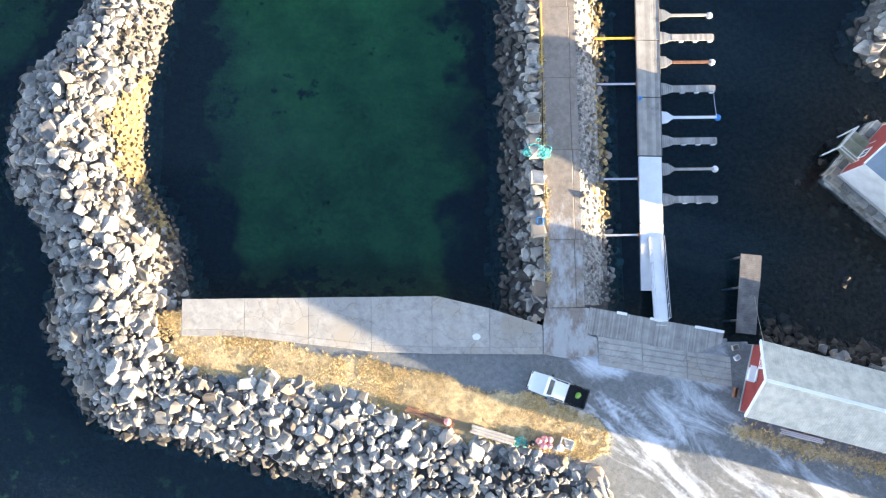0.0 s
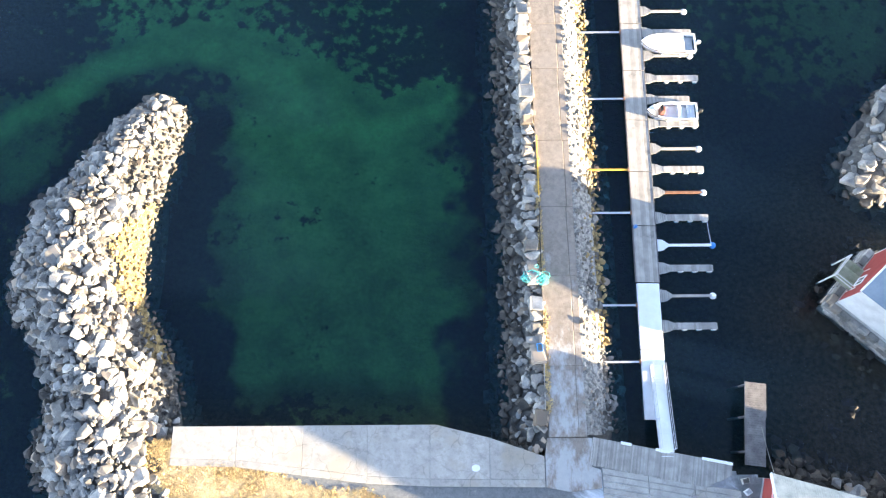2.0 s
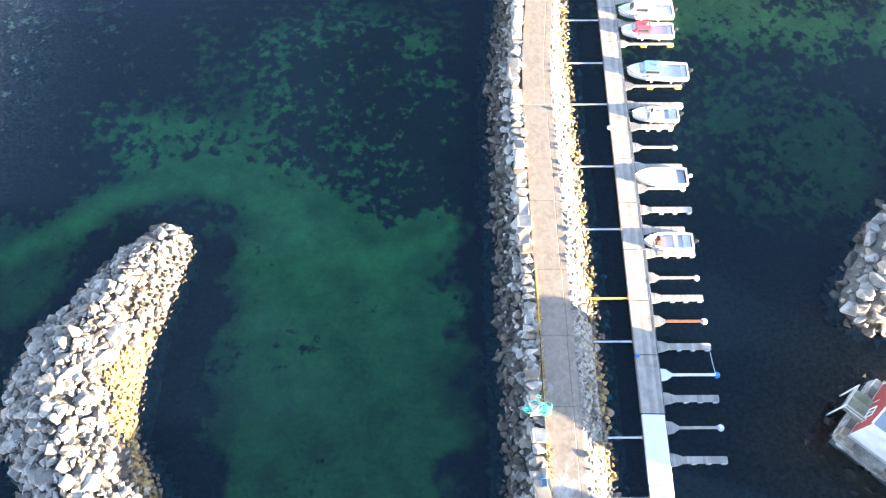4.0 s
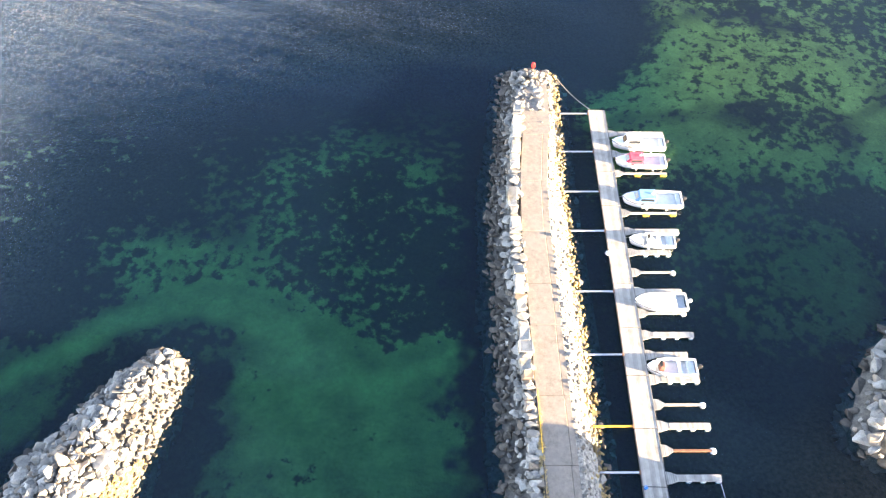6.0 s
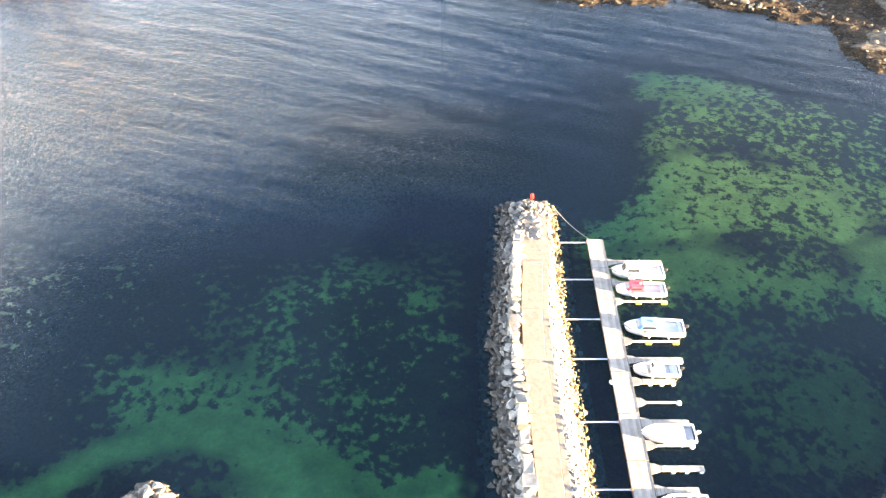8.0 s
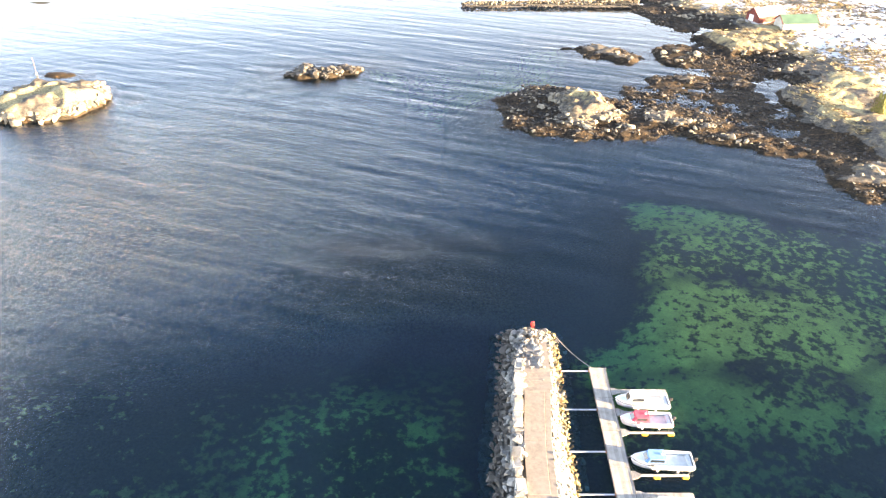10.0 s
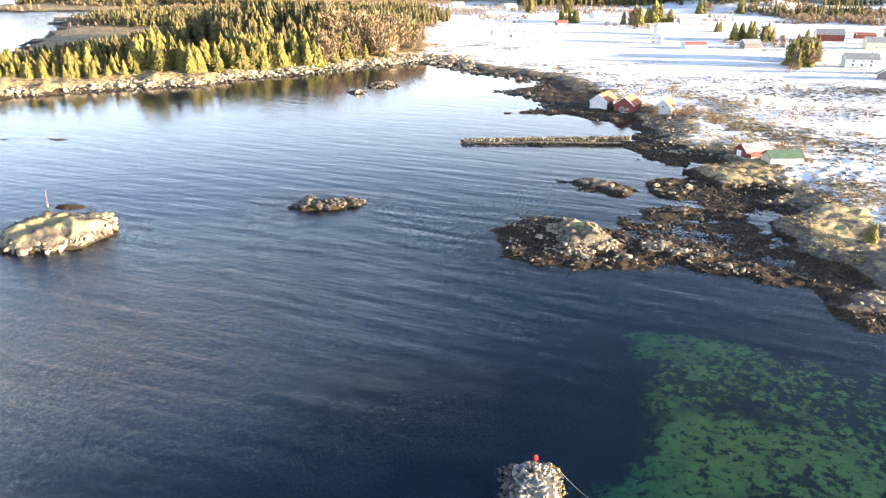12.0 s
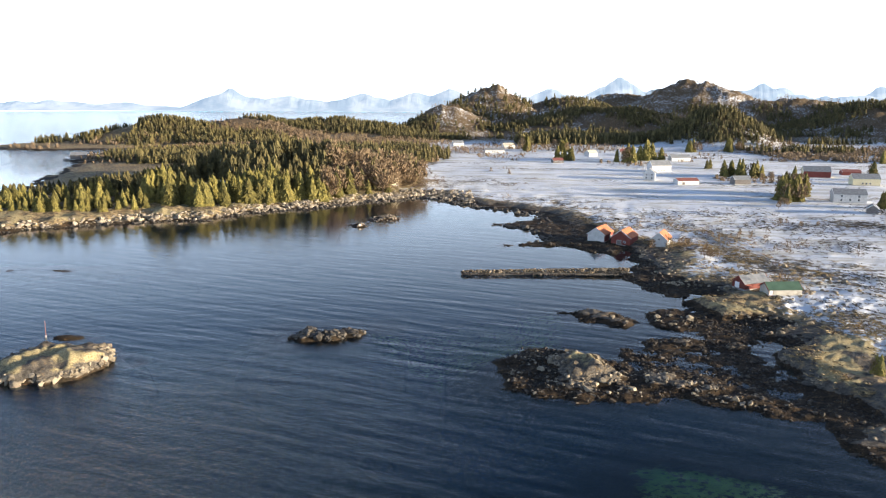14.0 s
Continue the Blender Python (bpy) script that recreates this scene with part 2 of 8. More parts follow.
def ground_material():
    m, nt, b = nodes_of("ground")
    v = coords(nt)
    n05, n4 = noise_of(nt, v, 0.05, 6, 0.65), noise_of(nt, v, 0.45, 6, 0.7)
    n2 = noise_of(nt, v, 2.5, 5, 0.65)
    rock = ramp(nt, calc(nt, "ADD", calc(nt, "MULTIPLY", n4, 0.6), calc(nt, "MULTIPLY", n2, 0.4)),
                [(0.36, (0.035, 0.03, 0.026)), (0.5, (0.12, 0.105, 0.085)), (0.68, (0.30, 0.265, 0.205))])
    grass = ramp(nt, n4, [(0.35, (0.16, 0.112, 0.055)), (0.65, (0.45, 0.335, 0.17))])
    heath = ramp(nt, n4, [(0.35, (0.065, 0.048, 0.028)), (0.65, (0.21, 0.145, 0.08))])
    weed = ramp(nt, calc(nt, "ADD", calc(nt, "MULTIPLY", n4, 0.5), calc(nt, "MULTIPLY", n2, 0.5)),
                [(0.42, (0.010, 0.008, 0.006)), (0.56, (0.055, 0.037, 0.02)), (0.68, (0.25, 0.15, 0.065))])
    snow = ramp(nt, n05, [(0.3, (0.74, 0.76, 0.80)), (0.7, (0.84, 0.85, 0.86))])
    sand = ramp(nt, calc(nt, "ADD", calc(nt, "MULTIPLY", n4, 0.5), calc(nt, "MULTIPLY", n2, 0.5)), [(0.32, (0.38, 0.42, 0.10)), (0.66, (0.66, 0.75, 0.17))])
    kelp = ramp(nt, n2, [(0.35, (0.016, 0.014, 0.010)), (0.7, (0.068, 0.052, 0.032))])

    def cover(name, field, soft):
        s = calc(nt, "ADD", attr(nt, name), calc(nt, "SUBTRACT", calc(nt, "MULTIPLY", field, 2.0), 1.0))
        return span(nt, s, 0.5 - soft, 0.5 + soft)

    spots = noise_of(nt, v, 0.8, 5, 0.62)
    col = blend(nt, cover("heath", n4, 0.15), rock, heath)
    col = blend(nt, cover("grass", n4, 0.2), col, grass)
    lichen = ramp(nt, n2, [(0.35, (0.20, 0.155, 0.075)), (0.65, (0.50, 0.42, 0.23))])
    col = blend(nt, cover("lichen", n4, 0.2), col, lichen)
    col = blend(nt, cover("weed", n4, 0.1), col, weed)
    mix_snow = calc(nt, "ADD", calc(nt, "MULTIPLY", noise_of(nt, v, 0.28, 8, 0.72), 0.75), calc(nt, "MULTIPLY", n05, 0.25))
    stubble = noise_of(nt, coords(nt, (0.35, 1.6, 1), rot=radians(8)), 0.075, 8, 0.74)
    snow = blend(nt, calc(nt, "MULTIPLY", span(nt, stubble, 0.48, 0.60), 0.7), snow, (0.42, 0.39, 0.30))
    col = blend(nt, cover("snow", mix_snow, 0.06), col, snow)
    drift = calc(nt, "MULTIPLY", attr(nt, "sand"), span(nt, noise_of(nt, v, 0.25, 7, 0.72), 0.3, 0.62, 0.5, 1.0))
    bed = blend(nt, drift, kelp, sand)
    clump = calc(nt, "ADD", calc(nt, "MULTIPLY", spots, 0.75), calc(nt, "MULTIPLY", noise_of(nt, v, 0.22, 4, 0.6), 0.25))
    bed = blend(nt, calc(nt, "MULTIPLY", cover("kelp", clump, 0.07), 0.93), bed, kelp)
    col = blend(nt, attr(nt, "bed"), col, bed)
    nt.links.new(col, b.inputs["Base Color"])
    b.inputs["Roughness"].default_value = 0.9
    b.inputs["Specular IOR Level"].default_value = 0.2
    bump_of(nt, b, calc(nt, "ADD", n4, calc(nt, "MULTIPLY", n2, 0.4)), 0.6, 0.5)
    return m


def water_material():
    m, nt, b = nodes_of("sea_water")
    nt.nodes.remove(b)
    out = nt.nodes["Material Output"]
    chop = noise_of(nt, coords(nt, (1.0, 0.38, 1), rot=radians(-28)), 1.5, 3, 0.55)
    fine = noise_of(nt, coords(nt, (1.0, 0.55, 1), rot=radians(-16)), 5.5, 2, 0.5)
    swell = noise_of(nt, coords(nt, (0.16, 1.0, 1), rot=radians(22)), 0.24, 3, 0.5)
    calm = attr(nt, "ruffle")
    h = calc(nt, "ADD", calc(nt, "MULTIPLY", chop, 0.30), calc(nt, "MULTIPLY", fine, 0.17))
    h = calc(nt, "ADD", calc(nt, "MULTIPLY", h, calm), calc(nt, "MULTIPLY", swell, calc(nt, "ADD", calc(nt, "ADD", calc(nt, "MULTIPLY", calm, 0.4), 0.08), calc(nt, "MULTIPLY", attr(nt, "swell"), 0.24))))
    rings = nt.nodes.new("ShaderNodeTexWave")
    rings.wave_type, rings.rings_direction = "RINGS", "Z"
    for key, val in (("Scale", 0.055), ("Distortion", 22.0), ("Detail", 3.0), ("Detail Scale", 0.35)):
        rings.inputs[key].default_value = val
    shift = nt.nodes.new("ShaderNodeMapping")
    shift.inputs["Location"].default_value = (70, -30, 0)
    nt.links.new(nt.nodes.new("ShaderNodeNewGeometry").outputs["Position"], shift.inputs["Vector"])
    nt.links.new(shift.outputs[0], rings.inputs["Vector"])
    h = calc(nt, "ADD", h, calc(nt, "MULTIPLY", calc(nt, "MULTIPLY", rings.outputs["Fac"], attr(nt, "swell")), 0.03))
    bump = add(nt, "ShaderNodeBump", Strength=1.0, Distance=0.55)
    nt.links.new(h, bump.inputs["Height"])
    fres = add(nt, "ShaderNodeFresnel", IOR=1.28)
    nt.links.new(bump.outputs[0], fres.inputs["Normal"])
    deep = attr(nt, "depth")                         # metres of water under the surface
    clear = nt.nodes.new("ShaderNodeBsdfTransparent")
    dye = nt.nodes.new("ShaderNodeCombineColor")
    for i, k in enumerate((0.27, 0.050, 0.034)):
        nt.links.new(calc(nt, "EXPONENT", calc(nt, "MULTIPLY", deep, -k)), dye.inputs[i])
    nt.links.new(dye.outputs[0], clear.inputs["Color"])
    body = add(nt, "ShaderNodeBsdfDiffuse", Color=(0.006, 0.018, 0.042, 1))
    gloss = add(nt, "ShaderNodeBsdfGlossy", Color=(1, 1, 1, 1), Roughness=0.06)
    nt.links.new(bump.outputs[0], gloss.inputs["Normal"])
    mix1, mix2 = nt.nodes.new("ShaderNodeMixShader"), nt.nodes.new("ShaderNodeMixShader")
    nt.links.new(calc(nt, "SUBTRACT", 0.92, calc(nt, "MULTIPLY", 0.92, calc(nt, "EXPONENT", calc(nt, "MULTIPLY", deep, -0.10)))), mix1.inputs[0])
    nt.links.new(clear.outputs[0], mix1.inputs[1])
    nt.links.new(body.outputs[0], mix1.inputs[2])
    nt.links.new(fres.outputs[0], mix2.inputs[0])
    nt.links.new(mix1.outputs[0], mix2.inputs[1])
    nt.links.new(gloss.outputs[0], mix2.inputs[2])
    nt.links.new(mix2.outputs[0], out.inputs["Surface"])
    return m


def pavement_material():
    m, nt, b = nodes_of("harbour_ground")
    v = coords(nt)
    n1, n6, n20 = noise_of(nt, v, 0.35, 6, 0.65), noise_of(nt, v, 2.5, 6, 0.7), noise_of(nt, v, 14, 4, 0.7)
    gravel = ramp(nt, calc(nt, "ADD", calc(nt, "MULTIPLY", n6, 0.5), calc(nt, "MULTIPLY", n20, 0.5)), [(0.35, (0.10, 0.105, 0.102)), (0.65, (0.235, 0.24, 0.232))])
    conc = ramp(nt, n6, [(0.35, (0.30, 0.295, 0.285)), (0.65, (0.42, 0.41, 0.395))])
    turf = ramp(nt, calc(nt, "ADD", calc(nt, "MULTIPLY", n6, 0.6), calc(nt, "MULTIPLY", n20, 0.4)), [(0.36, (0.22, 0.15, 0.075)), (0.5, (0.46, 0.34, 0.17)), (0.64, (0.66, 0.53, 0.30))])
    turf = blend(nt, span(nt, n1, 0.54, 0.64), turf, (0.24, 0.185, 0.10))
    ice = ramp(nt, n6, [(0.3, (0.62, 0.66, 0.70)), (0.7, (0.80, 0.82, 0.84))])

    def cover(name, field, soft):
        s = calc(nt, "ADD", attr(nt, name), calc(nt, "SUBTRACT", calc(nt, "MULTIPLY", field, 2.0), 1.0))
        return span(nt, s, 0.5 - soft, 0.5 + soft)

    col = blend(nt, cover("hard", n1, 0.25), gravel, conc)
    col = blend(nt, cover("turf", n6, 0.2), col, turf)
    smears = add(nt, "ShaderNodeTexNoise", Scale=1.0, Detail=6.0, Roughness=0.68, Distortion=1.3)
    nt.links.new(coords(nt, (0.16, 0.42, 1), rot=radians(38)), smears.inputs["Vector"])
    streak = smears.outputs["Fac"]
    col = blend(nt, calc(nt, "MULTIPLY", cover("ice", streak, 0.24), 0.75), col, ice)
    nt.links.new(col, b.inputs["Base Color"])
    b.inputs["Roughness"].default_value = 0.85
    bump_of(nt, b, calc(nt, "ADD", n6, n20), 0.4, 0.03)
    return m


def slab_material():
    m, nt, b = nodes_of("cracked_concrete")
    v = coords(nt)
    n1, n3, n18 = noise_of(nt, v, 0.3, 5, 0.6), noise_of(nt, v, 1.6, 6, 0.7), noise_of(nt, v, 16, 4, 0.6)
    col = ramp(nt, calc(nt, "ADD", calc(nt, "MULTIPLY", n3, 0.7), calc(nt, "MULTIPLY", n18, 0.3)), [(0.34, (0.24, 0.225, 0.20)), (0.64, (0.48, 0.45, 0.40))])
    col = blend(nt, span(nt, n1, 0.50, 0.66), col, (0.36, 0.315, 0.25))
    col = blend(nt, calc(nt, "MULTIPLY", span(nt, noise_of(nt, v, 0.8, 8, 0.75), 0.52, 0.64), 0.55), col, (0.20, 0.19, 0.17))
    vo = nt.nodes.new("ShaderNodeTexVoronoi")
    vo.feature = "DISTANCE_TO_EDGE"
    vo.inputs["Scale"].default_value = 0.42
    warp = nt.nodes.new("ShaderNodeVectorMath")
    wob = add(nt, "ShaderNodeTexNoise", Scale=1.2, Detail=4.0)
    nt.links.new(v, wob.inputs["Vector"])
    nt.links.new(v, warp.inputs[0])
    nt.links.new(wob.outputs["Color"], warp.inputs[1])
    nt.links.new(warp.outputs[0], vo.inputs["Vector"])
    crack = span(nt, vo.outputs["Distance"], 0.006, 0.022, 1, 0)
    crack = calc(nt, "MULTIPLY", crack, span(nt, n1, 0.42, 0.56))
    col = blend(nt, calc(nt, "MULTIPLY", crack, 0.4), col, (0.10, 0.095, 0.085))
    k = span(nt, nt.nodes.new("ShaderNodeObjectInfo").outputs["Random"], 0, 1, 0.92, 1.06)
    cc = nt.nodes.new("ShaderNodeCombineColor")
    for i in range(3):
        nt.links.new(k, cc.inputs[i])
    col = blend(nt, 1.0, col, cc.outputs[0], "MULTIPLY")
    nt.links.new(col, b.inputs["Base Color"])
    b.inputs["Roughness"].default_value = 0.88
    bump_of(nt, b, n18, 0.25, 0.02)
    return m


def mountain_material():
    """Far, pale mountains of rock and snow; the haze of many miles is put in as a faint glow."""
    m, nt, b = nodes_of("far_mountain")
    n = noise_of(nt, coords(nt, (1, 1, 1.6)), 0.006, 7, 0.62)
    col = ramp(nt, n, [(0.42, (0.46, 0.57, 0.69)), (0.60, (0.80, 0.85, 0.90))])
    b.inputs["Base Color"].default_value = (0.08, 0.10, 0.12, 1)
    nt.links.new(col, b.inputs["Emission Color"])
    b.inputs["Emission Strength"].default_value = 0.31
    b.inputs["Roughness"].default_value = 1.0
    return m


def road_material():
    """Old concrete with smears of ice and damp near the quay end."""
    m, nt, b = nodes_of("jetty_concrete")
    v = coords(nt)
    n1, n3, n18 = noise_of(nt, v, 0.4, 6, 0.65), noise_of(nt, v, 1.8, 7, 0.72), noise_of(nt, v, 16, 4, 0.6)
    col = ramp(nt, calc(nt, "ADD", calc(nt, "MULTIPLY", n3, 0.7), calc(nt, "MULTIPLY", n18, 0.3)), [(0.34, (0.15, 0.125, 0.10)), (0.64, (0.30, 0.25, 0.20))])
    col = blend(nt, calc(nt, "MULTIPLY", span(nt, n1, 0.5, 0.62), 0.5), col, (0.26, 0.225, 0.19))
    sep = nt.nodes.new("ShaderNodeSeparateXYZ")
    nt.links.new(v, sep.inputs[0])
    near = span(nt, sep.outputs[1], 4.0, 26.0, 0.56, 0.3)
    smear = noise_of(nt, coords(nt, (1.0, 0.45, 1)), 0.8, 7, 0.7)
    f = span(nt, calc(nt, "ADD", smear, near), 0.98, 1.12)
    col = blend(nt, calc(nt, "MULTIPLY", f, 0.42), col, (0.60, 0.64, 0.66))
    nt.links.new(col, b.inputs["Base Color"])
    b.inputs["Roughness"].default_value = 0.8
    bump_of(nt, b, n18, 0.25, 0.02)
    return m


M["road"] = road_material()
M["groyne_block"] = surf("groyne_block", (0.055, 0.045, 0.034), (0.30, 0.24, 0.16), 0.5, 0.9, 0.5, 0.05, 5, rand=0.6)
M["ground"], M["water"], M["pavement"], M["slab"], M["mountain"] = ground_material(), water_material(), pavement_material(), slab_material(), mountain_material()

# ---- small builders ----
def mesh_of(name, verts, faces, material=None, smooth=False):
    me = bpy.data.meshes.new(name)
    me.from_pydata([tuple(v) for v in verts], [], [tuple(f) for f in faces])
    if material:
        me.materials.append(material)
    if smooth:
        me.polygons.foreach_set("use_smooth", [True] * len(me.polygons))
    me.update()
    return me


def put(name, me, parent=None, label="", m=None):
    ob = new(name, me)
    if m is not None:
        ob.matrix_basis = m
    if parent is not None:
        ob.parent = parent
    if label:
        ob["label"] = label
    return ob


def part(name, bm, material, parent, label="", smooth=False):
    me = bpy.data.meshes.new(name)
    bm.normal_update()
    bm.to_mesh(me)
    bm.free()
    me.materials.append(material)
    if smooth:
        me.polygons.foreach_set("use_smooth", [True] * len(me.polygons))
    return put(name, me, parent, label)


def thing(name, label, category, m=None, group="", kind=""):
    ob = new(name)
    ob.empty_display_size = 0.3
    if m is not None:
        ob.matrix_basis = m
    return tagged(ob, label, category, group, kind)


def box(bm, x0, x1, y0, y1, z0, z1, bevel=0.0, taper=1.0, m=None):
    """A box added to bm, its edges bevelled, its top narrowed by taper."""
    cx, cy = (x0 + x1) / 2, (y0 + y1) / 2
    vs = []
    for z, k in ((z0, 1.0), (z1, taper)):
        for x, y in ((x0, y0), (x1, y0), (x1, y1), (x0, y1)):
            vs.append(bm.verts.new((cx + (x - cx) * k, cy + (y - cy) * k, z)))
    fs = [bm.faces.new([vs[i] for i in f]) for f in ((3, 2, 1, 0), (4, 5, 6, 7), (0, 1, 5, 4), (1, 2, 6, 5), (2, 3, 7, 6), (3, 0, 4, 7))]
    if bevel:
        es = list({e for f in fs for e in f.edges})
        out = bmesh.ops.bevel(bm, geom=es, offset=bevel, segments=1, affect="EDGES")
        vs = list({v for f in out["faces"] for v in f.verts} | {v for v in vs if v.is_valid})
    if m is not None:
        bmesh.ops.transform(bm, matrix=m, verts=[v for v in vs if v.is_valid])
    return vs


def tube(bm, a, b, r0, r1=None, n=6):
    """A tapered round bar from a to b."""
    a, b = Vector(a), Vector(b)
    r1 = r0 if r1 is None else r1
    q = (b - a).to_track_quat("Z", "Y")
    rings = []
    for p, r in ((a, r0), (b, r1)):
        rings.append([bm.verts.new(p + q @ Vector((r * math.cos(t), r * math.sin(t), 0))) for t in (i * 2 * math.pi / n for i in range(n))])
    for i in range(n):
        bm.faces.new((rings[0][i], rings[0][(i + 1) % n], rings[1][(i + 1) % n], rings[1][i]))
    bm.faces.new(rings[0][::-1])
    bm.faces.new(rings[1])


def ball(bm, c, r, squash=1.0, u=10, v=7):
    m = Matrix.Translation(c) @ Matrix.Diagonal((r, r, r * squash, 1))
    bmesh.ops.create_uvsphere(bm, u_segments=u, v_segments=v, radius=1, matrix=m)


# ---- noise and the plan of the coast ----
def lattice(ix, iy, seed):
    h = (ix.astype(np.int64) * 374761393 + iy.astype(np.int64) * 668265263 + seed * 974634777) & 0x7FFFFFFF
    h = ((h ^ (h >> 13)) * 1274126177) & 0x7FFFFFFF
    return ((h ^ (h >> 16)) & 0xFFFF) / 65535.0


def vnoise(x, y, seed=0):
    ix, iy = np.floor(x), np.floor(y)
    u, v = x - ix, y - iy
    u, v = u * u * (3 - 2 * u), v * v * (3 - 2 * v)
    a, b = lattice(ix, iy, seed), lattice(ix + 1, iy, seed)
    c, d = lattice(ix, iy + 1, seed), lattice(ix + 1, iy + 1, seed)
    return (a * (1 - u) + b * u) * (1 - v) + (c * (1 - u) + d * u) * v


def fbm(x, y, size, octaves=4, seed=0):
    """Noise from about -1 to 1 with lumps of that many metres."""
    t, amp, tot = 0.0, 1.0, 0.0
    for o in range(octaves):
        t = t + amp * (vnoise(x / size + 17.3 * o, y / size - 9.1 * o, seed + o) * 2 - 1)
        tot += amp
        amp *= 0.5
        size = size / 2.03
    return t / tot * 1.6


def sat(v):
    return np.clip(v, 0.0, 1.0)


def smooth01(v):
    v = sat(v)
    return v * v * (3 - 2 * v)


COAST_BAY = [(-420, 300), (-300, 332), (-224, 355), (-199, 372), (-175, 385), (-134, 396), (-117, 420), (-79, 442), (-40, 474), (-12, 496),
             (6, 465), (34, 441), (54, 412), (60, 384), (66, 352), (71, 330), (84, 322), (80, 293), (71, 279), (69, 267),
             (73, 251), (80, 238), (92, 239), (81, 228), (87, 206), (89, 190), (85, 172), (81, 158), (80, 142), (80, 127), (86, 116), (96, 106), (118, 90)]
COAST_HARBOUR = [(105, 60), (85, 38), (66, 18), (60, 0), (52, -7.9), (28, -1.4), (25, -0.9), (13, 1.5), (9, 0.0), (-0.6, 3.0), (-22.8, 3.0),
                 (-24.5, -2), (-16, -5.2), (-4, -8.2), (10, -11.8), (14, -15), (17, -70), (3600, -70), (3600, 4600), (300, 4600)]
COAST_FAR = [(60, 2300), (-80, 1750), (-250, 1620), (-430, 1460), (-600, 1250), (-670, 1040), (-640, 1000), (-590, 969), (-538, 950),
             (-447, 985), (-395, 1060), (-372, 1000), (-395, 930), (-430, 860), (-425, 800), (-400, 768), (-385, 745), (-371, 694), (-342, 594), (-306, 500), (-420, 420)]
COAST = COAST_BAY + COAST_HARBOUR + COAST_FAR
# hills: x, y, height, spread along x and y; the last two, unseen, are added to cast shade
HILLS = [(98, 1500, 84, 125, 110), (10, 1380, 50, 85, 80), (613, 1760, 102, 210, 200), (300, 1380, 48, 190, 110),
         (235, 1520, 66, 170, 110), (405, 1060, 42, 62, 80), (762, 1620, 66, 240, 150), (840, 1420, 58, 150, 130), (-190, 1310, 24, 150, 90),
         (-440, 1150, 30, 105, 75), (-340, 1230, 30, 120, 90), (-125, 560, 15, 75, 60), (-215, 455, 5, 55, 40), (470, 1900, 84, 160, 120), (1100, 1700, 70, 260, 200), (1260, 1080, 185, 200, 160), (152, 132, 9, 24, 20)]
# skerries: x, y, half sizes, height
SKERRIES = [(-98, 171, 15, 13, 3.7), (-106, 192.5, 4.5, 2.0, 0.5), (-46, 381, 5, 4.5, 0.9), (-33, 402, 8, 8, 2.3),
            (-160, 273, 9, 3, 0.04)]
# low reefs and knolls of rock: top, metres to the top, outline
REEFS = [(1.2, 3.0, [(36.6, 220), (47, 222), (57, 217), (61, 210), (55, 205), (44, 209)]),
         (1.0, 3.0, [(65, 221), (75, 224), (82, 212), (70, 201), (63, 208)]),
         (0.75, 2.5, [(53, 192), (67, 196), (86, 190), (82, 183), (64, 184), (54, 187)]),
         (0.8, 3.0, [(12, 175), (23, 187), (33, 185), (46, 173), (60, 171), (70, 162), (82, 148), (78, 140), (65, 147), (54, 152), (34, 149), (23, 153), (14, 157)]),
         (3.3, 6.0, [(26, 175), (34, 181), (45, 174), (46, 162), (36, 152.5), (26, 157)]),
         (1.3, 4.0, [(44, 170), (60, 168), (66, 158), (58, 153), (46, 155)]),
         (0.8, 4.0, [(29, 384), (56, 408), (72, 384), (88, 330), (76, 306), (55, 327), (29, 328), (50, 340), (46, 370)]),
         (1.6, 2.6, [(-43.4, 192.5), (-39, 200), (-34, 197), (-22, 199), (-29, 193.5), (-39.8, 189)]),
         (2.6, 5.0, [(80, 232), (109, 244), (150, 231), (150, 206), (108, 212), (86, 211)]),
         (-0.3, 2.0, [(31, -1.5), (34, 3.5), (38, 6.5), (45, 9), (48, -6)]),
         (-0.15, 0.6, [(34.5, 97), (36, 99), (37.2, 97.6), (36, 96.6)]),
         (-0.5, 1.5, [(32.8, 14.6), (36.4, 19.6), (40.5, 22.5), (52, 12), (47.5, 2.0), (43.8, 3.5)]),
         (0.12, 2.0, [(48, 186), (84, 191), (90, 150), (80, 138), (60, 150), (44, 158)]),
         (0.45, 3.0, [(66, 212), (84, 230), (92, 205), (90, 186), (78, 190)]),
         (2.7, 5.0, [(88, 182), (112, 196), (135, 194), (135, 130), (100, 140), (87, 158)])]


def poly_distance(x, y, poly):
    """Metres to an outline, positive inside."""
    best = np.full(x.shape, 1e9)
    inside = np.zeros(x.shape, bool)
    n = len(poly)
    for i in range(n):
        (ax, ay), (bx, by) = poly[i], poly[(i + 1) % n]
        dx, dy = bx - ax, by - ay
        t = sat(((x - ax) * dx + (y - ay) * dy) / (dx * dx + dy * dy))
        best = np.minimum(best, (x - ax - t * dx) ** 2 + (y - ay - t * dy) ** 2)
        if dy:
            cross = ((ay > y) != (by > y)) & (x < dx * (y - ay) / dy + ax)
            inside ^= cross
    return np.sqrt(best) * np.where(inside, 1, -1)


def coast_distance(x, y):
    """Metres to the coast, positive on land."""
    return poly_distance(x, y, COAST)


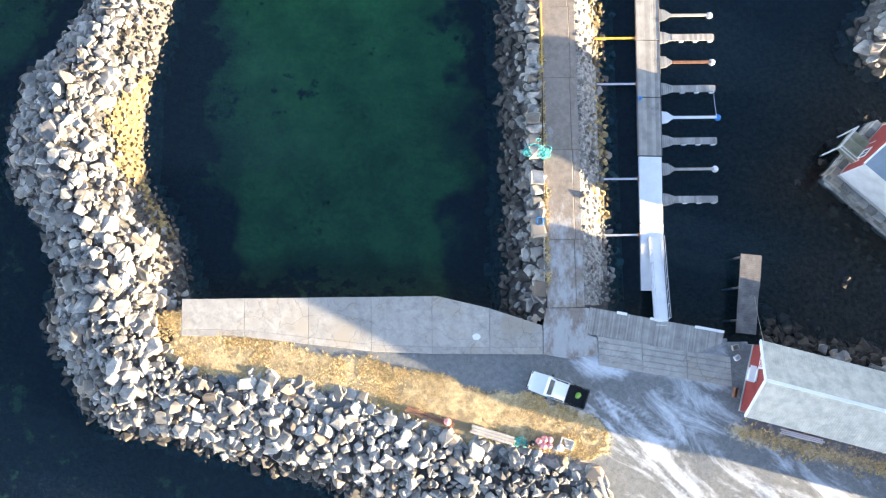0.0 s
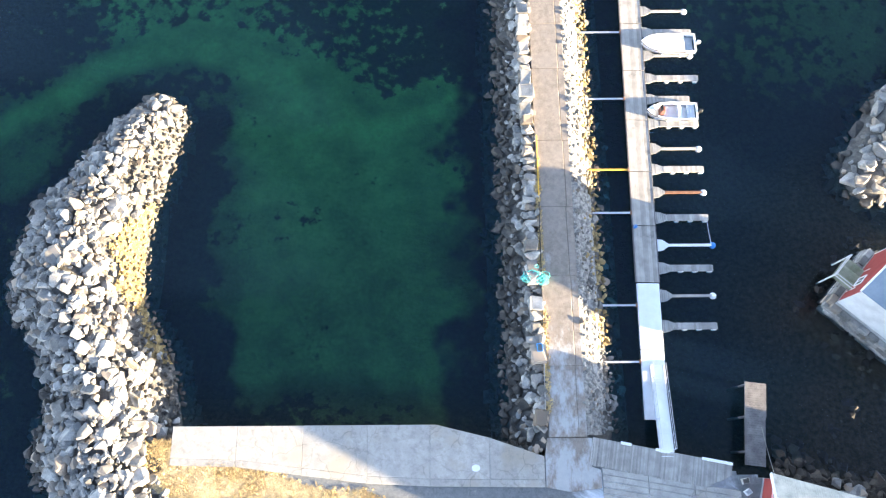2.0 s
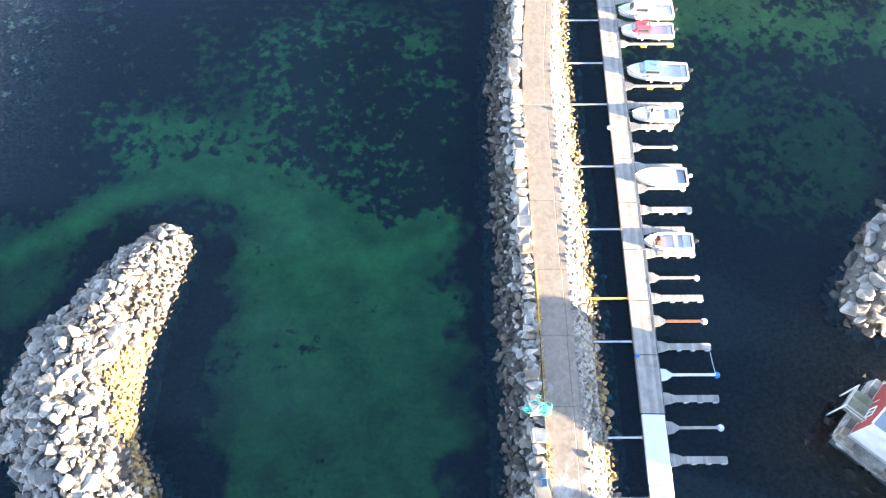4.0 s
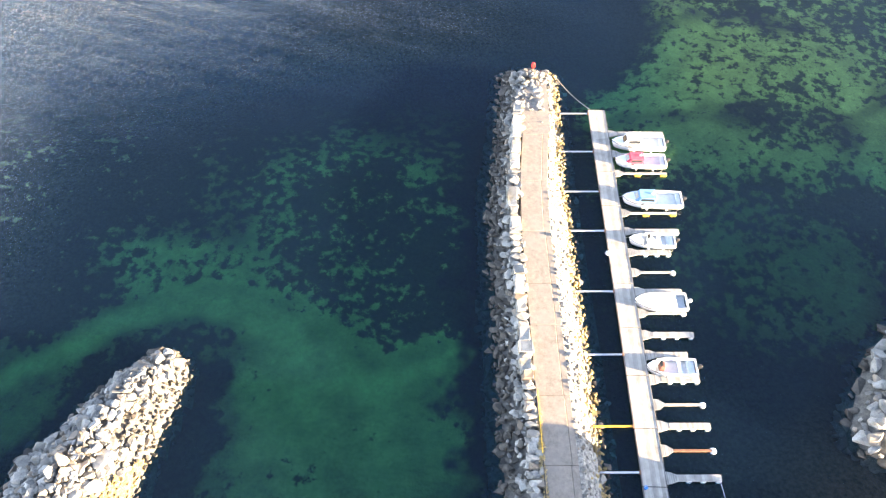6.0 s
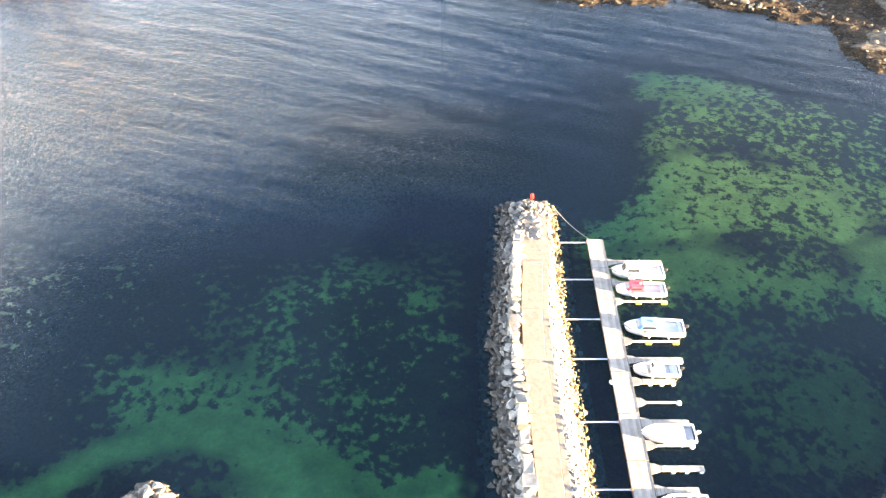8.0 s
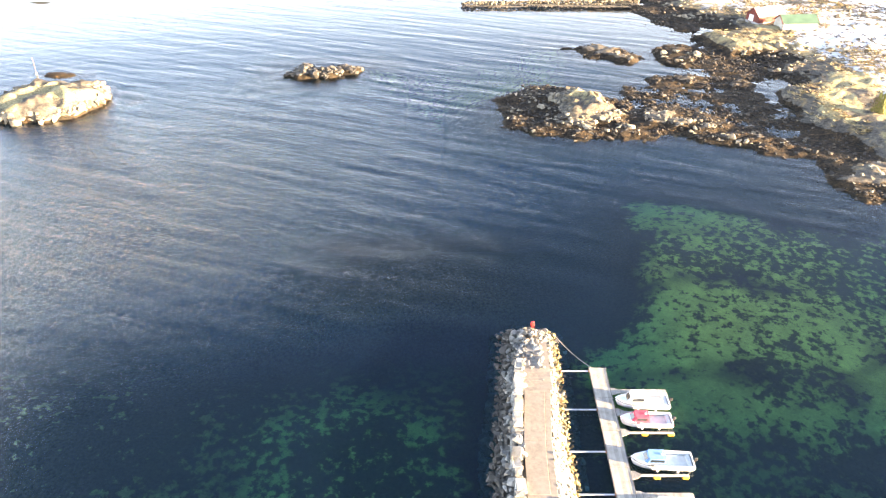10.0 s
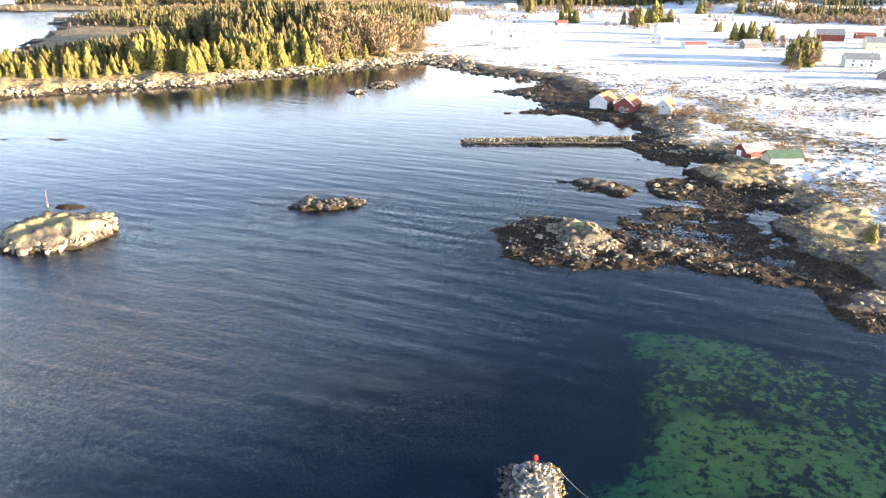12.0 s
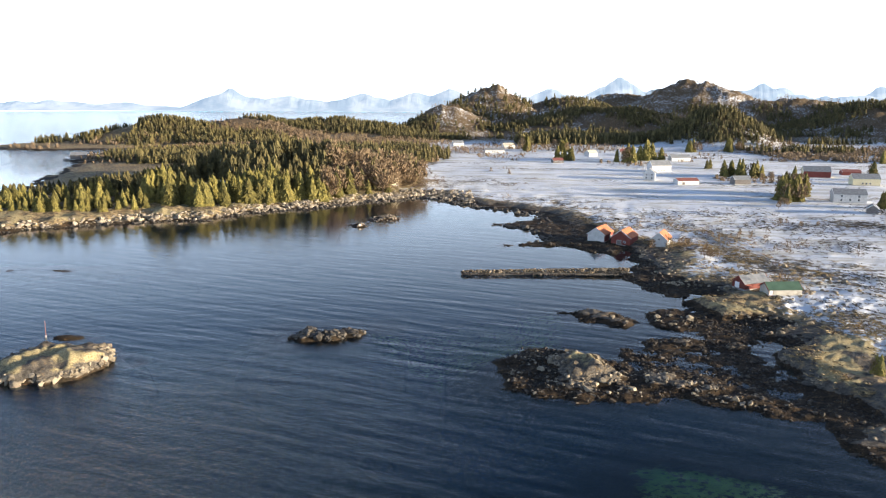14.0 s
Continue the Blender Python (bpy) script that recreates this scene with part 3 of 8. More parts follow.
def mound(x, y, spine):
    """Height of a rubble bank along a spine of (x, y, half width, crest)."""
    h = np.full(x.shape, -30.0)
    for (ax, ay, aw, ah), (bx, by, bw, bh) in zip(spine, spine[1:]):
        dx, dy = bx - ax, by - ay
        t = sat(((x - ax) * dx + (y - ay) * dy) / (dx * dx + dy * dy))
        w, c = aw + t * (bw - aw), ah + t * (bh - ah)
        d = np.hypot(x - ax - t * dx, y - ay - t * dy) / w
        h = np.maximum(h, c - c * np.maximum(d, 0) ** 1.7)
    return h


WEST_BANK = [(-28.3, 33.4, 3.0, 2.4), (-29.8, 31.0, 4.0, 3.0), (-31.6, 27, 5.0, 3.4), (-34, 21.5, 6.3, 3.6), (-34.3, 17, 6.6, 3.6), (-32.2, 12, 5.4, 3.6),
             (-29.7, 7, 6.0, 3.5), (-29.3, 2, 6.9, 3.3), (-27.5, -2.6, 6.3, 3.1)]
SOUTH_BANK = [(-27.5, -2.6, 6.3, 2.9), (-20.5, -6.0, 4.6, 2.5), (-12, -8.2, 4.6, 2.4), (-3, -11.2, 5.0, 2.4), (6, -14.2, 6.0, 2.4), (13, -18.5, 6.0, 2.4)]
EAST_ROCKS = [(42.9, 27.3, 3.2, 2.0), (46.8, 33.5, 3.4, 2.6), (62, 46, 5.0, 2.8)]
STONE_GROYNE = [(8.5, 271, 1.8, 1.5), (40, 272.5, 2.1, 1.8), (72, 273.5, 2.8, 2.1)]


def jetty_height(x, y):
    """The jetty's bank: a flat top between two rubble slopes and a round head."""
    k = sat((y - 55) / 22)
    mid = 10.9 + 2.3 * k
    left, right = mid - 5.25 + 0.3 * k, mid + 4.95 - 1.5 * k
    h = np.minimum((x - left) / 3.2, (right - x) / 2.9) * 2.35
    h = np.minimum(h, (8.0 - np.hypot(np.maximum(y - 74.0, 0), (x - mid + 0.5) * 1.15)) / 3.6 * 2.35)
    return np.where(y > 1.0, np.minimum(h, 2.3), -30.0)


def height(x, y):
    x, y = np.asarray(x, float), np.asarray(y, float)
    d = coast_distance(x, y) + 2.2 * fbm(x, y, 14, 4, 5) * sat((y - 95) / 30)
    near = smooth01((95 - y) / 30)                       # the harbour, where the ground is made
    r1, r2 = fbm(x, y, 9, 4, 11), fbm(x, y, 60, 4, 21)
    wild = np.where(d > 0, 0.10 * np.minimum(d, 22) + 0.012 * np.clip(d - 22, 0, 260) - 0.1, 0.13 * d - 0.2)
    wild = np.maximum(wild, -9.0) + r1 * np.where(d > 0, 0.9 * np.exp(-d / 45) + 0.12, 0.5) + 0.8 * r2 * sat(d / 120)
    made = np.where(d > 0, np.minimum(2.05, d * 6.0), -np.minimum(3.4, 0.5 - d * 0.7)) + np.where(d > 0, 0, 0.25 * r1)
    h = wild * (1 - near) + made * near
    shoal = np.exp(-((x - 50) / 30) ** 4 - ((y - 94) / 34) ** 4)
    h = np.where((d < 0) & (h < -0.7), h * (1 - shoal) + (-0.6 + 0.12 * r1) * shoal, h)
    weedy = np.exp(-((x + 2) / 26) ** 4 - ((y - 97) / 15) ** 4)
    h = np.where((d < 0) & (h < -1.7), h * (1 - weedy) + (-1.7 + 0.3 * r1) * weedy, h)
    ledge = np.exp(-((x - 43) / 8) ** 4 - ((y - 2.5) / 6) ** 4)
    h = np.where(d < 0, h * (1 - ledge) + (-0.9 + 0.35 * r1) * ledge, h)
    head = smooth01((-60 - x) / 40) * smooth01((470 - y) / 80)   # a steeper rocky shore along the wooded headland
    h = h + np.where(d > 0, head * (2.6 * sat(d / 9) + 1.0 * r1), 0)
    hill = np.zeros(x.shape)
    for hx, hy, hh, sx, sy in HILLS:
        g = np.exp(-(((x - hx) / sx) ** 2 + ((y - hy) / sy) ** 2))
        hill = np.maximum(hill, hh * g)
    rough = 1 + 0.17 * fbm(x, y, 90, 5, 31) + 0.09 * np.abs(fbm(x, y, 26, 4, 37))
    h = h + hill * rough * sat(d / 50)
    for sx, sy, rx, ry, sh in SKERRIES:
        e = np.hypot((x - sx) / rx, (y - sy) / ry) * (1 + 0.22 * fbm(x, y, 7, 3, 41))
        crag = np.abs(fbm(x * 0.7 + y * 0.3, y - 0.4 * x, 6, 4, 43))
        h = np.maximum(h, sh * (1 - e ** 3.2) * (1.15 + 0.3 * r1 - 0.62 * crag) - 0.05 + 0.3 * r1 * (e < 1.3))
    for top, run, poly in REEFS:
        px, py = [p[0] for p in poly], [p[1] for p in poly]
        near_it = (x > min(px) - 12) & (x < max(px) + 12) & (y > min(py) - 12) & (y < max(py) + 12)
        if near_it.any():
            xx, yy = x[near_it], y[near_it]
            e = poly_distance(xx, yy, poly) + 2.0 * fbm(xx, yy, 6, 4, 45)
            crag = np.abs(fbm(xx * 0.6 + yy * 0.25, yy - 0.35 * xx, 4.5, 4, 47))
            worn = 0.4 if 2 < top < 3 else 1.0           # broad slabs lie flatter than the reefs
            bump = np.where(e > 0, (top + 0.25) * sat(e / run) ** 0.7 * (1.15 - 0.7 * worn * crag) - 0.25 + 0.35 * worn * fbm(xx, yy, 3.5, 3, 49), 0.35 * e - 0.25)
            h[near_it] = np.maximum(h[near_it], bump)
    return h


def height_at(x, y):
    return float(height(np.array([float(x)]), np.array([float(y)]))[0])


# ---- the ground: one sheet from the harbour's bed to the horizon ----
def sheet_axes():
    ang = [radians(a) for a in np.concatenate([np.arange(-43, 43.01, 0.125), np.arange(44, 316.9, 1.6)])]
    rad = [0.5]
    while rad[-1] < 4950:
        rad.append(rad[-1] + max(0.5, rad[-1] * (0.0068 if 100 < rad[-1] < 420 else 0.011)))
    return np.array(ang), np.array(rad)


def build_ground():
    ang, rad = sheet_axes()
    A, R = np.meshgrid(ang, rad)
    x, y = (np.sin(A) * R).ravel(), (np.cos(A) * R).ravel()
    h = height(x, y)
    nA, nR = len(ang), len(rad)
    i = np.arange(nR - 1)[:, None] * nA + np.arange(nA)[None, :]
    j = np.arange(nR - 1)[:, None] * nA + (np.arange(nA)[None, :] + 1) % nA
    quads = np.stack([i, i + nA, j + nA, j], -1).reshape(-1, 4)
    me = bpy.data.meshes.new("ground")
    me.vertices.add(len(x))
    me.vertices.foreach_set("co", np.stack([x, y, h], 1).ravel())
    me.loops.add(quads.size)
    me.loops.foreach_set("vertex_index", quads.ravel().astype(np.int32))
    me.polygons.add(len(quads))
    me.polygons.foreach_set("loop_start", np.arange(0, quads.size, 4, dtype=np.int32))
    me.polygons.foreach_set("use_smooth", np.ones(len(quads), bool))
    me.update(calc_edges=True)
    d = coast_distance(x, y)
    big = fbm(x, y, 45, 4, 51)
    north = sat((y - 95) / 25)
    wet = np.maximum(north, ((x > 28) & (x < 58) & (y > -8) & (y < 26)).astype(float))
    wood = forest_cover(x, y)
    field = smooth01((d - np.where((x < 70) & (y > 400), 14, 45) - 20 * big * sat((d - 20) / 30)) / 30) * np.where(x > 30, smooth01((y - 400 - 45 * big) / 40), 1) * smooth01((1150 - y) / 150) * smooth01((x + 30 + 20 * big) / 25) * (h < 30)
    layers = {}
    layers["bed"] = (h < np.where((x > 28) & (x < 58) & (y > -8) & (y < 26), 0.7, 0.02)).astype(float)
    layers["weed"] = wet * smooth01((1.5 - h + 0.5 * big) / 1.0) * 1.3
    layers["grass"] = north * sat(0.25 + 0.5 * big + 0.5 * smooth01((d - 12) / 20) * (1 - wood)) * (h > 1.0) * (1 - smooth01((h - 9) / 8)) * 0.62
    layers["grass"] = np.maximum(layers["grass"], np.where(y < 600, 0.6 * smooth01((60 - d) / 30), 0.5) * (x < -15) * (y < 1150) * (d > 3) * north)
    layers["grass"] = np.where((x > 84) & (x < 160) & (y > 205) & (y < 250) & (h > 1.5), np.maximum(layers["grass"], 0.62), layers["grass"])
    layers["heath"] = sat(wood * 0.9 + 0.35 + smooth01((h - 10) / 10) * 0.5)
    streak = fbm(x * 0.25, y, 16, 4, 57)
    snow = field * (0.76 + 0.12 * big + 0.26 * streak) + (1 - field) * (0.57 + 0.24 * big) * smooth01((d - 11) / 22)
    head = smooth01((-20 - x) / 40) * smooth01((700 - y) / 80)
    snow = snow * (1 - 0.3 * smooth01((h - 14) / 14))
    snow = snow * (1 - 0.55 * head) * (1 - 0.35 * wood) * (h > 1.2)
    snow = snow + 0.75 * smooth01((0.42 - np.hypot((x + 162) / 52, (y - 478) / 105)) / 0.1)
    snow = snow * np.where((x < 0) & (y > 525), 1 - 0.75 * smooth01((-x - 5) / 40), 1)
    layers["snow"] = north * np.where(y > 1150, np.minimum(snow + 0.05, 0.37 + 0.1 * big), snow)
    layers["lichen"] = north * sat((h - 1.7) / 1.2) * (1 - smooth01((d - 30) / 25)) * 0.85 * smooth01((fbm(x, y, 9, 4, 55) + 0.25) / 0.5)
    sand = 0.3 * smooth01((84 - y) / 20) * smooth01((75 - np.abs(x)) / 15) * np.where(x > 12, smooth01((y - 36) / 20), 1)
    kelp = np.full(len(x), 0.64)
    torn = 0.5 * fbm(x, y, 7, 4, 69) + 0.6 * fbm(x, y, 20, 3, 70)
    for share, weed, soft, poly in BEDS:
        px, py = [p[0] for p in poly], [p[1] for p in poly]
        k = np.nonzero((x > min(px) - 14) & (x < max(px) + 14) & (y > min(py) - 14) & (y < max(py) + 14))[0]
        c = smooth01((poly_distance(x[k], y[k], poly) + torn[k] * np.minimum(6.0, 0.9 * soft)) / soft + 0.5)
        sand[k] = np.maximum(sand[k], share * c)
        kelp[k] = kelp[k] * (1 - c) + weed * c
    sand = sand * np.where((y < 34) & (x < 4) & (x > -25), 0.62 + 0.38 * smooth01((y - 12) / 22), 1)
    lane = np.zeros(len(x))                              # a bright lane of bare sand round the bank's foot
    for (ax, ay, aw), (bx, by, bw) in zip(SAND_LANE, SAND_LANE[1:]):
        t = sat(((x - ax) * (bx - ax) + (y - ay) * (by - ay)) / ((bx - ax) ** 2 + (by - ay) ** 2))
        e = np.hypot(x - ax - t * (bx - ax), y - ay - t * (by - ay)) / (aw + t * (bw - aw))
        lane = np.maximum(lane, np.exp(-(e * (1 + 0.2 * fbm(x, y, 4, 3, 67))) ** 3))
    sand = np.maximum(sand, lane)
    ragged = fbm(x, y, 3.2, 4, 63)
    skirt = smooth01((mound(x, y, WEST_BANK) + 6.6 + 3.4 * ragged) / 2.6)
    skirt = np.maximum(skirt, smooth01((mound(x, y, SOUTH_BANK) + 7.0 + 2.8 * ragged) / 2.4))
    skirt = np.maximum(skirt, smooth01((jetty_height(x, y) + 3.6 + 2.2 * ragged) / 1.8))
    layers["sand"] = sat(sand * (1 - skirt))
    kelp = kelp * (1 - 0.85 * lane)
    layers["kelp"] = kelp + 0.16 * fbm(x, y, 12, 3, 65)
    for name, vals in layers.items():
        me.attributes.new(name, "FLOAT", "POINT").data.foreach_set("value", vals.astype(np.float32))
    me.materials.append(M["ground"])
    tagged(put("ground", me), "rocky winter coast with snow patches and shallow seabed", "ground", kind="structure")


SAND_LANE = [(-47, 35, 2.0), (-41, 38.4, 2.0), (-37, 42.2, 1.8), (-31.8, 44, 2.0), (-27, 45.4, 2.6), (-22.3, 43.9, 3.4), (-18.8, 41.4, 3.8), (-14.7, 38.3, 4.4),
             (-10.8, 35.8, 4.6), (-7.6, 34, 4.0), (-3.5, 34.8, 2.8), (1.4, 37.6, 2.0)]
# sandy ground on the bed: share of sand, share of kelp on it, metres over which it fades, outline
BEDS = [(0.4, 0.40, 6.0, [(-25, 37), (-24, 5), (5, 5), (5, 40)]),
        (0.82, 0.16, 6.0, [(-22, 41), (-21.5, 29), (-22, 16), (-21.5, 6), (0.5, 6), (-1, 16), (-1.2, 25), (-2, 33), (-7.6, 35), (-13.4, 39), (-19, 43)]),
        (1.0, 0.49, 7.0, [(-42, 54), (-35, 57), (-19, 53), (-14, 42), (-28, 46), (-37, 43.5)]),
        (0.9, 0.57, 14.0, [(-23, 66), (-8, 72), (4, 72), (4.5, 38), (-1, 33), (-8, 36), (-19, 45), (-25, 52)]),
        (0.8, 0.30, 3.0, [(-6, 33.5), (2, 33), (3.2, 39), (-4, 39)]),
        (0.42, 0.25, 4.0, [(-50, 40), (-40, 38.5), (-39, 33), (-41, 27), (-52, 25)]),
        (1.0, 0.41, 5.0, [(20.5, 76.5), (26, 83), (31.5, 93), (39, 97.5), (48, 96), (56, 92), (78, 88), (78, 76), (64, 78), (57, 73), (48, 72), (41, 73), (33, 74.5)]),
        (0.9, 0.47, 5.0, [(35, 112), (40, 124), (48, 123.5), (62, 117), (61, 110), (47, 110)]),
        (1.0, 0.55, 6.0, [(31, 93), (38, 112), (62, 112), (82, 110), (80, 88), (56, 91), (39, 96)]),
        (0.75, 0.42, 9.0, [(21, 75), (56, 73), (52, 60), (44, 60), (34, 62), (24, 65)]),
        (0.8, 0.25, 4.0, [(55, 74), (74, 78), (70, 58), (57, 58), (54, 64)]),
        (0.32, 0.4, 10.0, [(31, 58), (50, 57), (54, 48), (47, 40), (34, 41)]),
        (0.5, 0.45, 12.0, [(-20, 200), (10, 240), (34, 225), (30, 195), (8, 178)])]
# woods: x, y, half sizes, density
WOODS = [(-150, 500, 105, 82, 1.0), (-225, 430, 62, 45, 0.55), (-285, 420, 45, 40, 0.35), (-60, 560, 50, 45, 0.8), (-70, 510, 40, 22, 0.9), (320, 1270, 290, 130, 1.0),
         (405, 1045, 95, 85, 1.0), (820, 1380, 320, 170, 1.0), (-190, 1300, 190, 90, 1.0), (-440, 1110, 125, 85, 1.0), (-310, 1090, 95, 70, 0.6), (-560, 1090, 60, 40, 0.6), (-20, 1230, 90, 80, 0.7),
         (98, 1480, 90, 110, 0.55), (520, 1480, 320, 150, 0.7), (-260, 820, 130, 100, 0.8), (-90, 830, 100, 150, 0.8), (420, 900, 110, 40, 0.5), (640, 1050, 170, 70, 0.7)]


def forest_cover(x, y):
    w = np.zeros(np.shape(x))
    for wx, wy, rx, ry, k in WOODS:
        e = np.hypot((x - wx) / rx, (y - wy) / ry)
        w = np.maximum(w, k * smooth01((1.08 - e) / 0.25))
    return w


build_ground()


# ---- the sea ----
def build_water():
    ang = np.radians(np.concatenate([np.arange(-44, 44, 0.5), np.arange(44, 316, 2.5)]))
    rad = np.concatenate([[0.0], np.arange(2, 60, 1.2), np.geomspace(60, 4960, 190)])
    n = len(ang)
    vs = [(0, 0, 0)] + [(r * math.sin(a), r * math.cos(a), 0) for r in rad[1:] for a in ang]
    fs = [(0, 1 + (i + 1) % n, 1 + i) for i in range(n)]
    for k in range(len(rad) - 2):
        o = 1 + k * n
        fs += [(o + i, o + (i + 1) % n, o + n + (i + 1) % n, o + n + i) for i in range(n)]
    me = mesh_of("water", vs, fs, M["water"], True)
    p = np.array(vs)
    rough_sea = np.maximum(sat((p[:, 1] - 40) / 60), smooth01((-14 - p[:, 0]) / 70) * sat((p[:, 1] - 6) / 40))
    rough_sea = np.maximum(rough_sea * np.where(p[:, 0] > 10, sat((p[:, 1] - 62) / 50), 1), sat((-6 - p[:, 1]) / 10))
    rough_sea = rough_sea * (1 - 0.95 * smooth01((np.hypot(p[:, 0], p[:, 1]) - 95) / 130))
    lee = smooth01((p[:, 0] + 80) / 120)                  # open to the wind in the west, sheltered by the reef in the east
    rough_sea = rough_sea * (2.2 - 1.95 * lee)
    rough_sea = np.maximum(rough_sea, 1.7 * smooth01((np.hypot(p[:, 0], p[:, 1]) - 560) / 350))
    me.attributes.new("ruffle", "FLOAT", "POINT").data.foreach_set("value", (0.045 + 0.92 * rough_sea).astype(np.float32))
    swell = sat((p[:, 1] - 50) / 50) * (1 - 0.8 * smooth01((np.hypot(p[:, 0], p[:, 1]) - 180) / 150))
    me.attributes.new("swell", "FLOAT", "POINT").data.foreach_set("value", swell.astype(np.float32))
    me.attributes.new("depth", "FLOAT", "POINT").data.foreach_set("value", np.clip(-height(p[:, 0], p[:, 1]), 0.3, 12).astype(np.float32))
    tagged(put("water", me), "clear cold sea, smooth in the harbour and ruffled outside", "water", kind="structure")


build_water()


# ---- far mountains ----
def build_mountains():
    # peaks: x, height, half width
    rows = [(4700, [(-2530, 58, 260), (-2050, 40, 300), (-1380, 120, 190), (-1240, 78, 220), (-980, 88, 300), (-520, 98, 260), (-180, 116, 190), (40, 136, 180)]),
            (4780, [(320, 92, 260), (705, 152, 250), (1139, 176, 260), (1400, 130, 260), (2114, 190, 300), (2500, 100, 300), (2850, 140, 300)]),
            (4620, [(1800, 110, 300), (2300, 110, 320), (2700, 122, 300), (-2700, 40, 300)])]
    for far, peaks in rows:
        xs = np.linspace(-3400, 3400, 700)
        ridge = np.zeros(700)
        for px, ph, pw in peaks:
            ridge = np.maximum(ridge, (ph + 6) * np.clip(1 - np.abs(xs - px) / (pw * 1.9), 0, 1) ** 0.9)
        ridge = ridge * (1 + 0.22 * fbm(xs, xs * 0 + far, 170, 5, 71)) + 4
        vs, fs = [], []
        for k, (dy, f) in enumerate(((-90, 0.0), (-55, 0.35), (-22, 0.75), (0, 1.0), (60, 0.0))):
            wob = 1 + (0.28 * fbm(xs, xs * 0 + 300 * k + far, 90, 4, 73) if 0 < f < 1 else 0)
            vs += [(x, far + dy, z) for x, z in zip(xs, 2 + ridge * f * wob)]
        for k in range(4):
            fs += [(k * 700 + i, k * 700 + i + 1, k * 700 + 700 + i + 1, k * 700 + 700 + i) for i in range(699)]
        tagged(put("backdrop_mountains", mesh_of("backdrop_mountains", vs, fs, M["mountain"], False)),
               "snow-covered mountains beyond the open fjord, paled by painted haze", "mountain range", kind="structure")


build_mountains()

# ---- boulders and rubble banks ----
def hull_mesh(name, n, sx, sy, sz, seed, material):
    """An angular quarry stone about 1 m across."""
    rng = random.Random(seed)
    bm = bmesh.new()
    for _ in range(n):
        v = Vector((rng.gauss(0, 1), rng.gauss(0, 1), rng.gauss(0, 1))).normalized()
        v = Vector([math.copysign(abs(c) ** 0.72, c) for c in v]) * rng.uniform(0.9, 1.04)
        bm.verts.new((v.x * sx * 0.5, v.y * sy * 0.5, v.z * sz * 0.5))
    out = bmesh.ops.convex_hull(bm, input=bm.verts[:])
    bmesh.ops.delete(bm, geom=list({g for g in out["geom_interior"] + out["geom_unused"] if isinstance(g, bmesh.types.BMVert)}), context="VERTS")
    bmesh.ops.dissolve_limit(bm, angle_limit=radians(9), verts=bm.verts[:], edges=bm.edges[:])
    bmesh.ops.recalc_face_normals(bm, faces=bm.faces[:])
    me = bpy.data.meshes.new(name)
    bm.to_mesh(me)
    bm.free()
    me.materials.append(material)
    return me


def stone_set(name, material, count=9, seed=0):
    rng = random.Random(seed)
    return [hull_mesh(name, rng.randint(14, 21), rng.uniform(0.95, 1.25), rng.uniform(0.75, 1.0), rng.uniform(0.6, 0.85), seed * 50 + i, material) for i in range(count)]


def stone_arrays(me):
    co = np.empty(len(me.vertices) * 3)
    me.vertices.foreach_get("co", co)
    return co.reshape(-1, 3), [tuple(p.vertices) for p in me.polygons]


def spot(x, y, z, size, rng):
    q = Euler((rng.uniform(-0.33, 0.33), rng.uniform(-0.33, 0.33), rng.uniform(0, 6.28)))
    s = (size * rng.uniform(0.85, 1.2), size * rng.uniform(0.85, 1.15), size * rng.uniform(0.7, 1.0))
    return Matrix.LocRotScale((x, y, z), q, s)


def joined_stones(name, spots, stones, material, parent, rng, label=""):
    """Many stones in one mesh, for the mass that nobody would count."""
    shapes = [stone_arrays(s) for s in stones]
    vs, fs, o = [], [], 0
    for m in spots:
        co, faces = shapes[rng.randrange(len(shapes))]
        a = np.array(m)
        vs.append(co @ a[:3, :3].T + a[:3, 3])
        fs += [tuple(i + o for i in f) for f in faces]
        o += len(co)
    me = bpy.data.meshes.new(name)
    me.from_pydata(np.concatenate(vs).tolist() if vs else [], [], fs)
    me.materials.append(material)
    return tagged(put(name, me, parent, label), kind="stuff")


def scatter(rng, x0, x1, y0, y1, step, keep):
    """Jittered places about step apart for which keep(x, y) gives a size, in metres."""
    out = []
    y = y0
    k = 0
    while y < y1:
        x = x0 + (step * 0.5 if k % 2 else 0)
        while x < x1:
            px, py = x + rng.uniform(-0.42, 0.42) * step, y + rng.uniform(-0.42, 0.42) * step
            out.append((px, py))
            x += step
        y += step * 0.86
        k += 1
    # an unseen building, added and sized so its shade falls over quay and jetty foot
    return out


def core_mesh(name, x0, x1, y0, y1, step, func, parent, drop=0.25, low=-1.5, mat="core"):
    xs, ys = np.arange(x0, x1, step), np.arange(y0, y1, step)
    X, Y = np.meshgrid(xs, ys)
    Z = func(X, Y) - drop + 0.1 * fbm(X, Y, 2.0, 3, 81)
    n = len(xs)
    keep = Z > low
    idx = -np.ones(Z.size, int)
    vs, fs = [], []
    for j in range(len(ys) - 1):
        for i in range(n - 1):
            q = [(j, i), (j, i + 1), (j + 1, i + 1), (j + 1, i)]
            if all(keep[a, b] for a, b in q):
                f = []
                for a, b in q:
                    k = a * n + b
                    if idx[k] < 0:
                        idx[k] = len(vs)
                        vs.append((xs[b], ys[a], Z[a, b]))
                    f.append(idx[k])
                fs.append(f)
    return put(name, mesh_of(name, vs, fs, M[mat], True), parent)


STONES = stone_set("boulder", M["granite"], 10, 3)
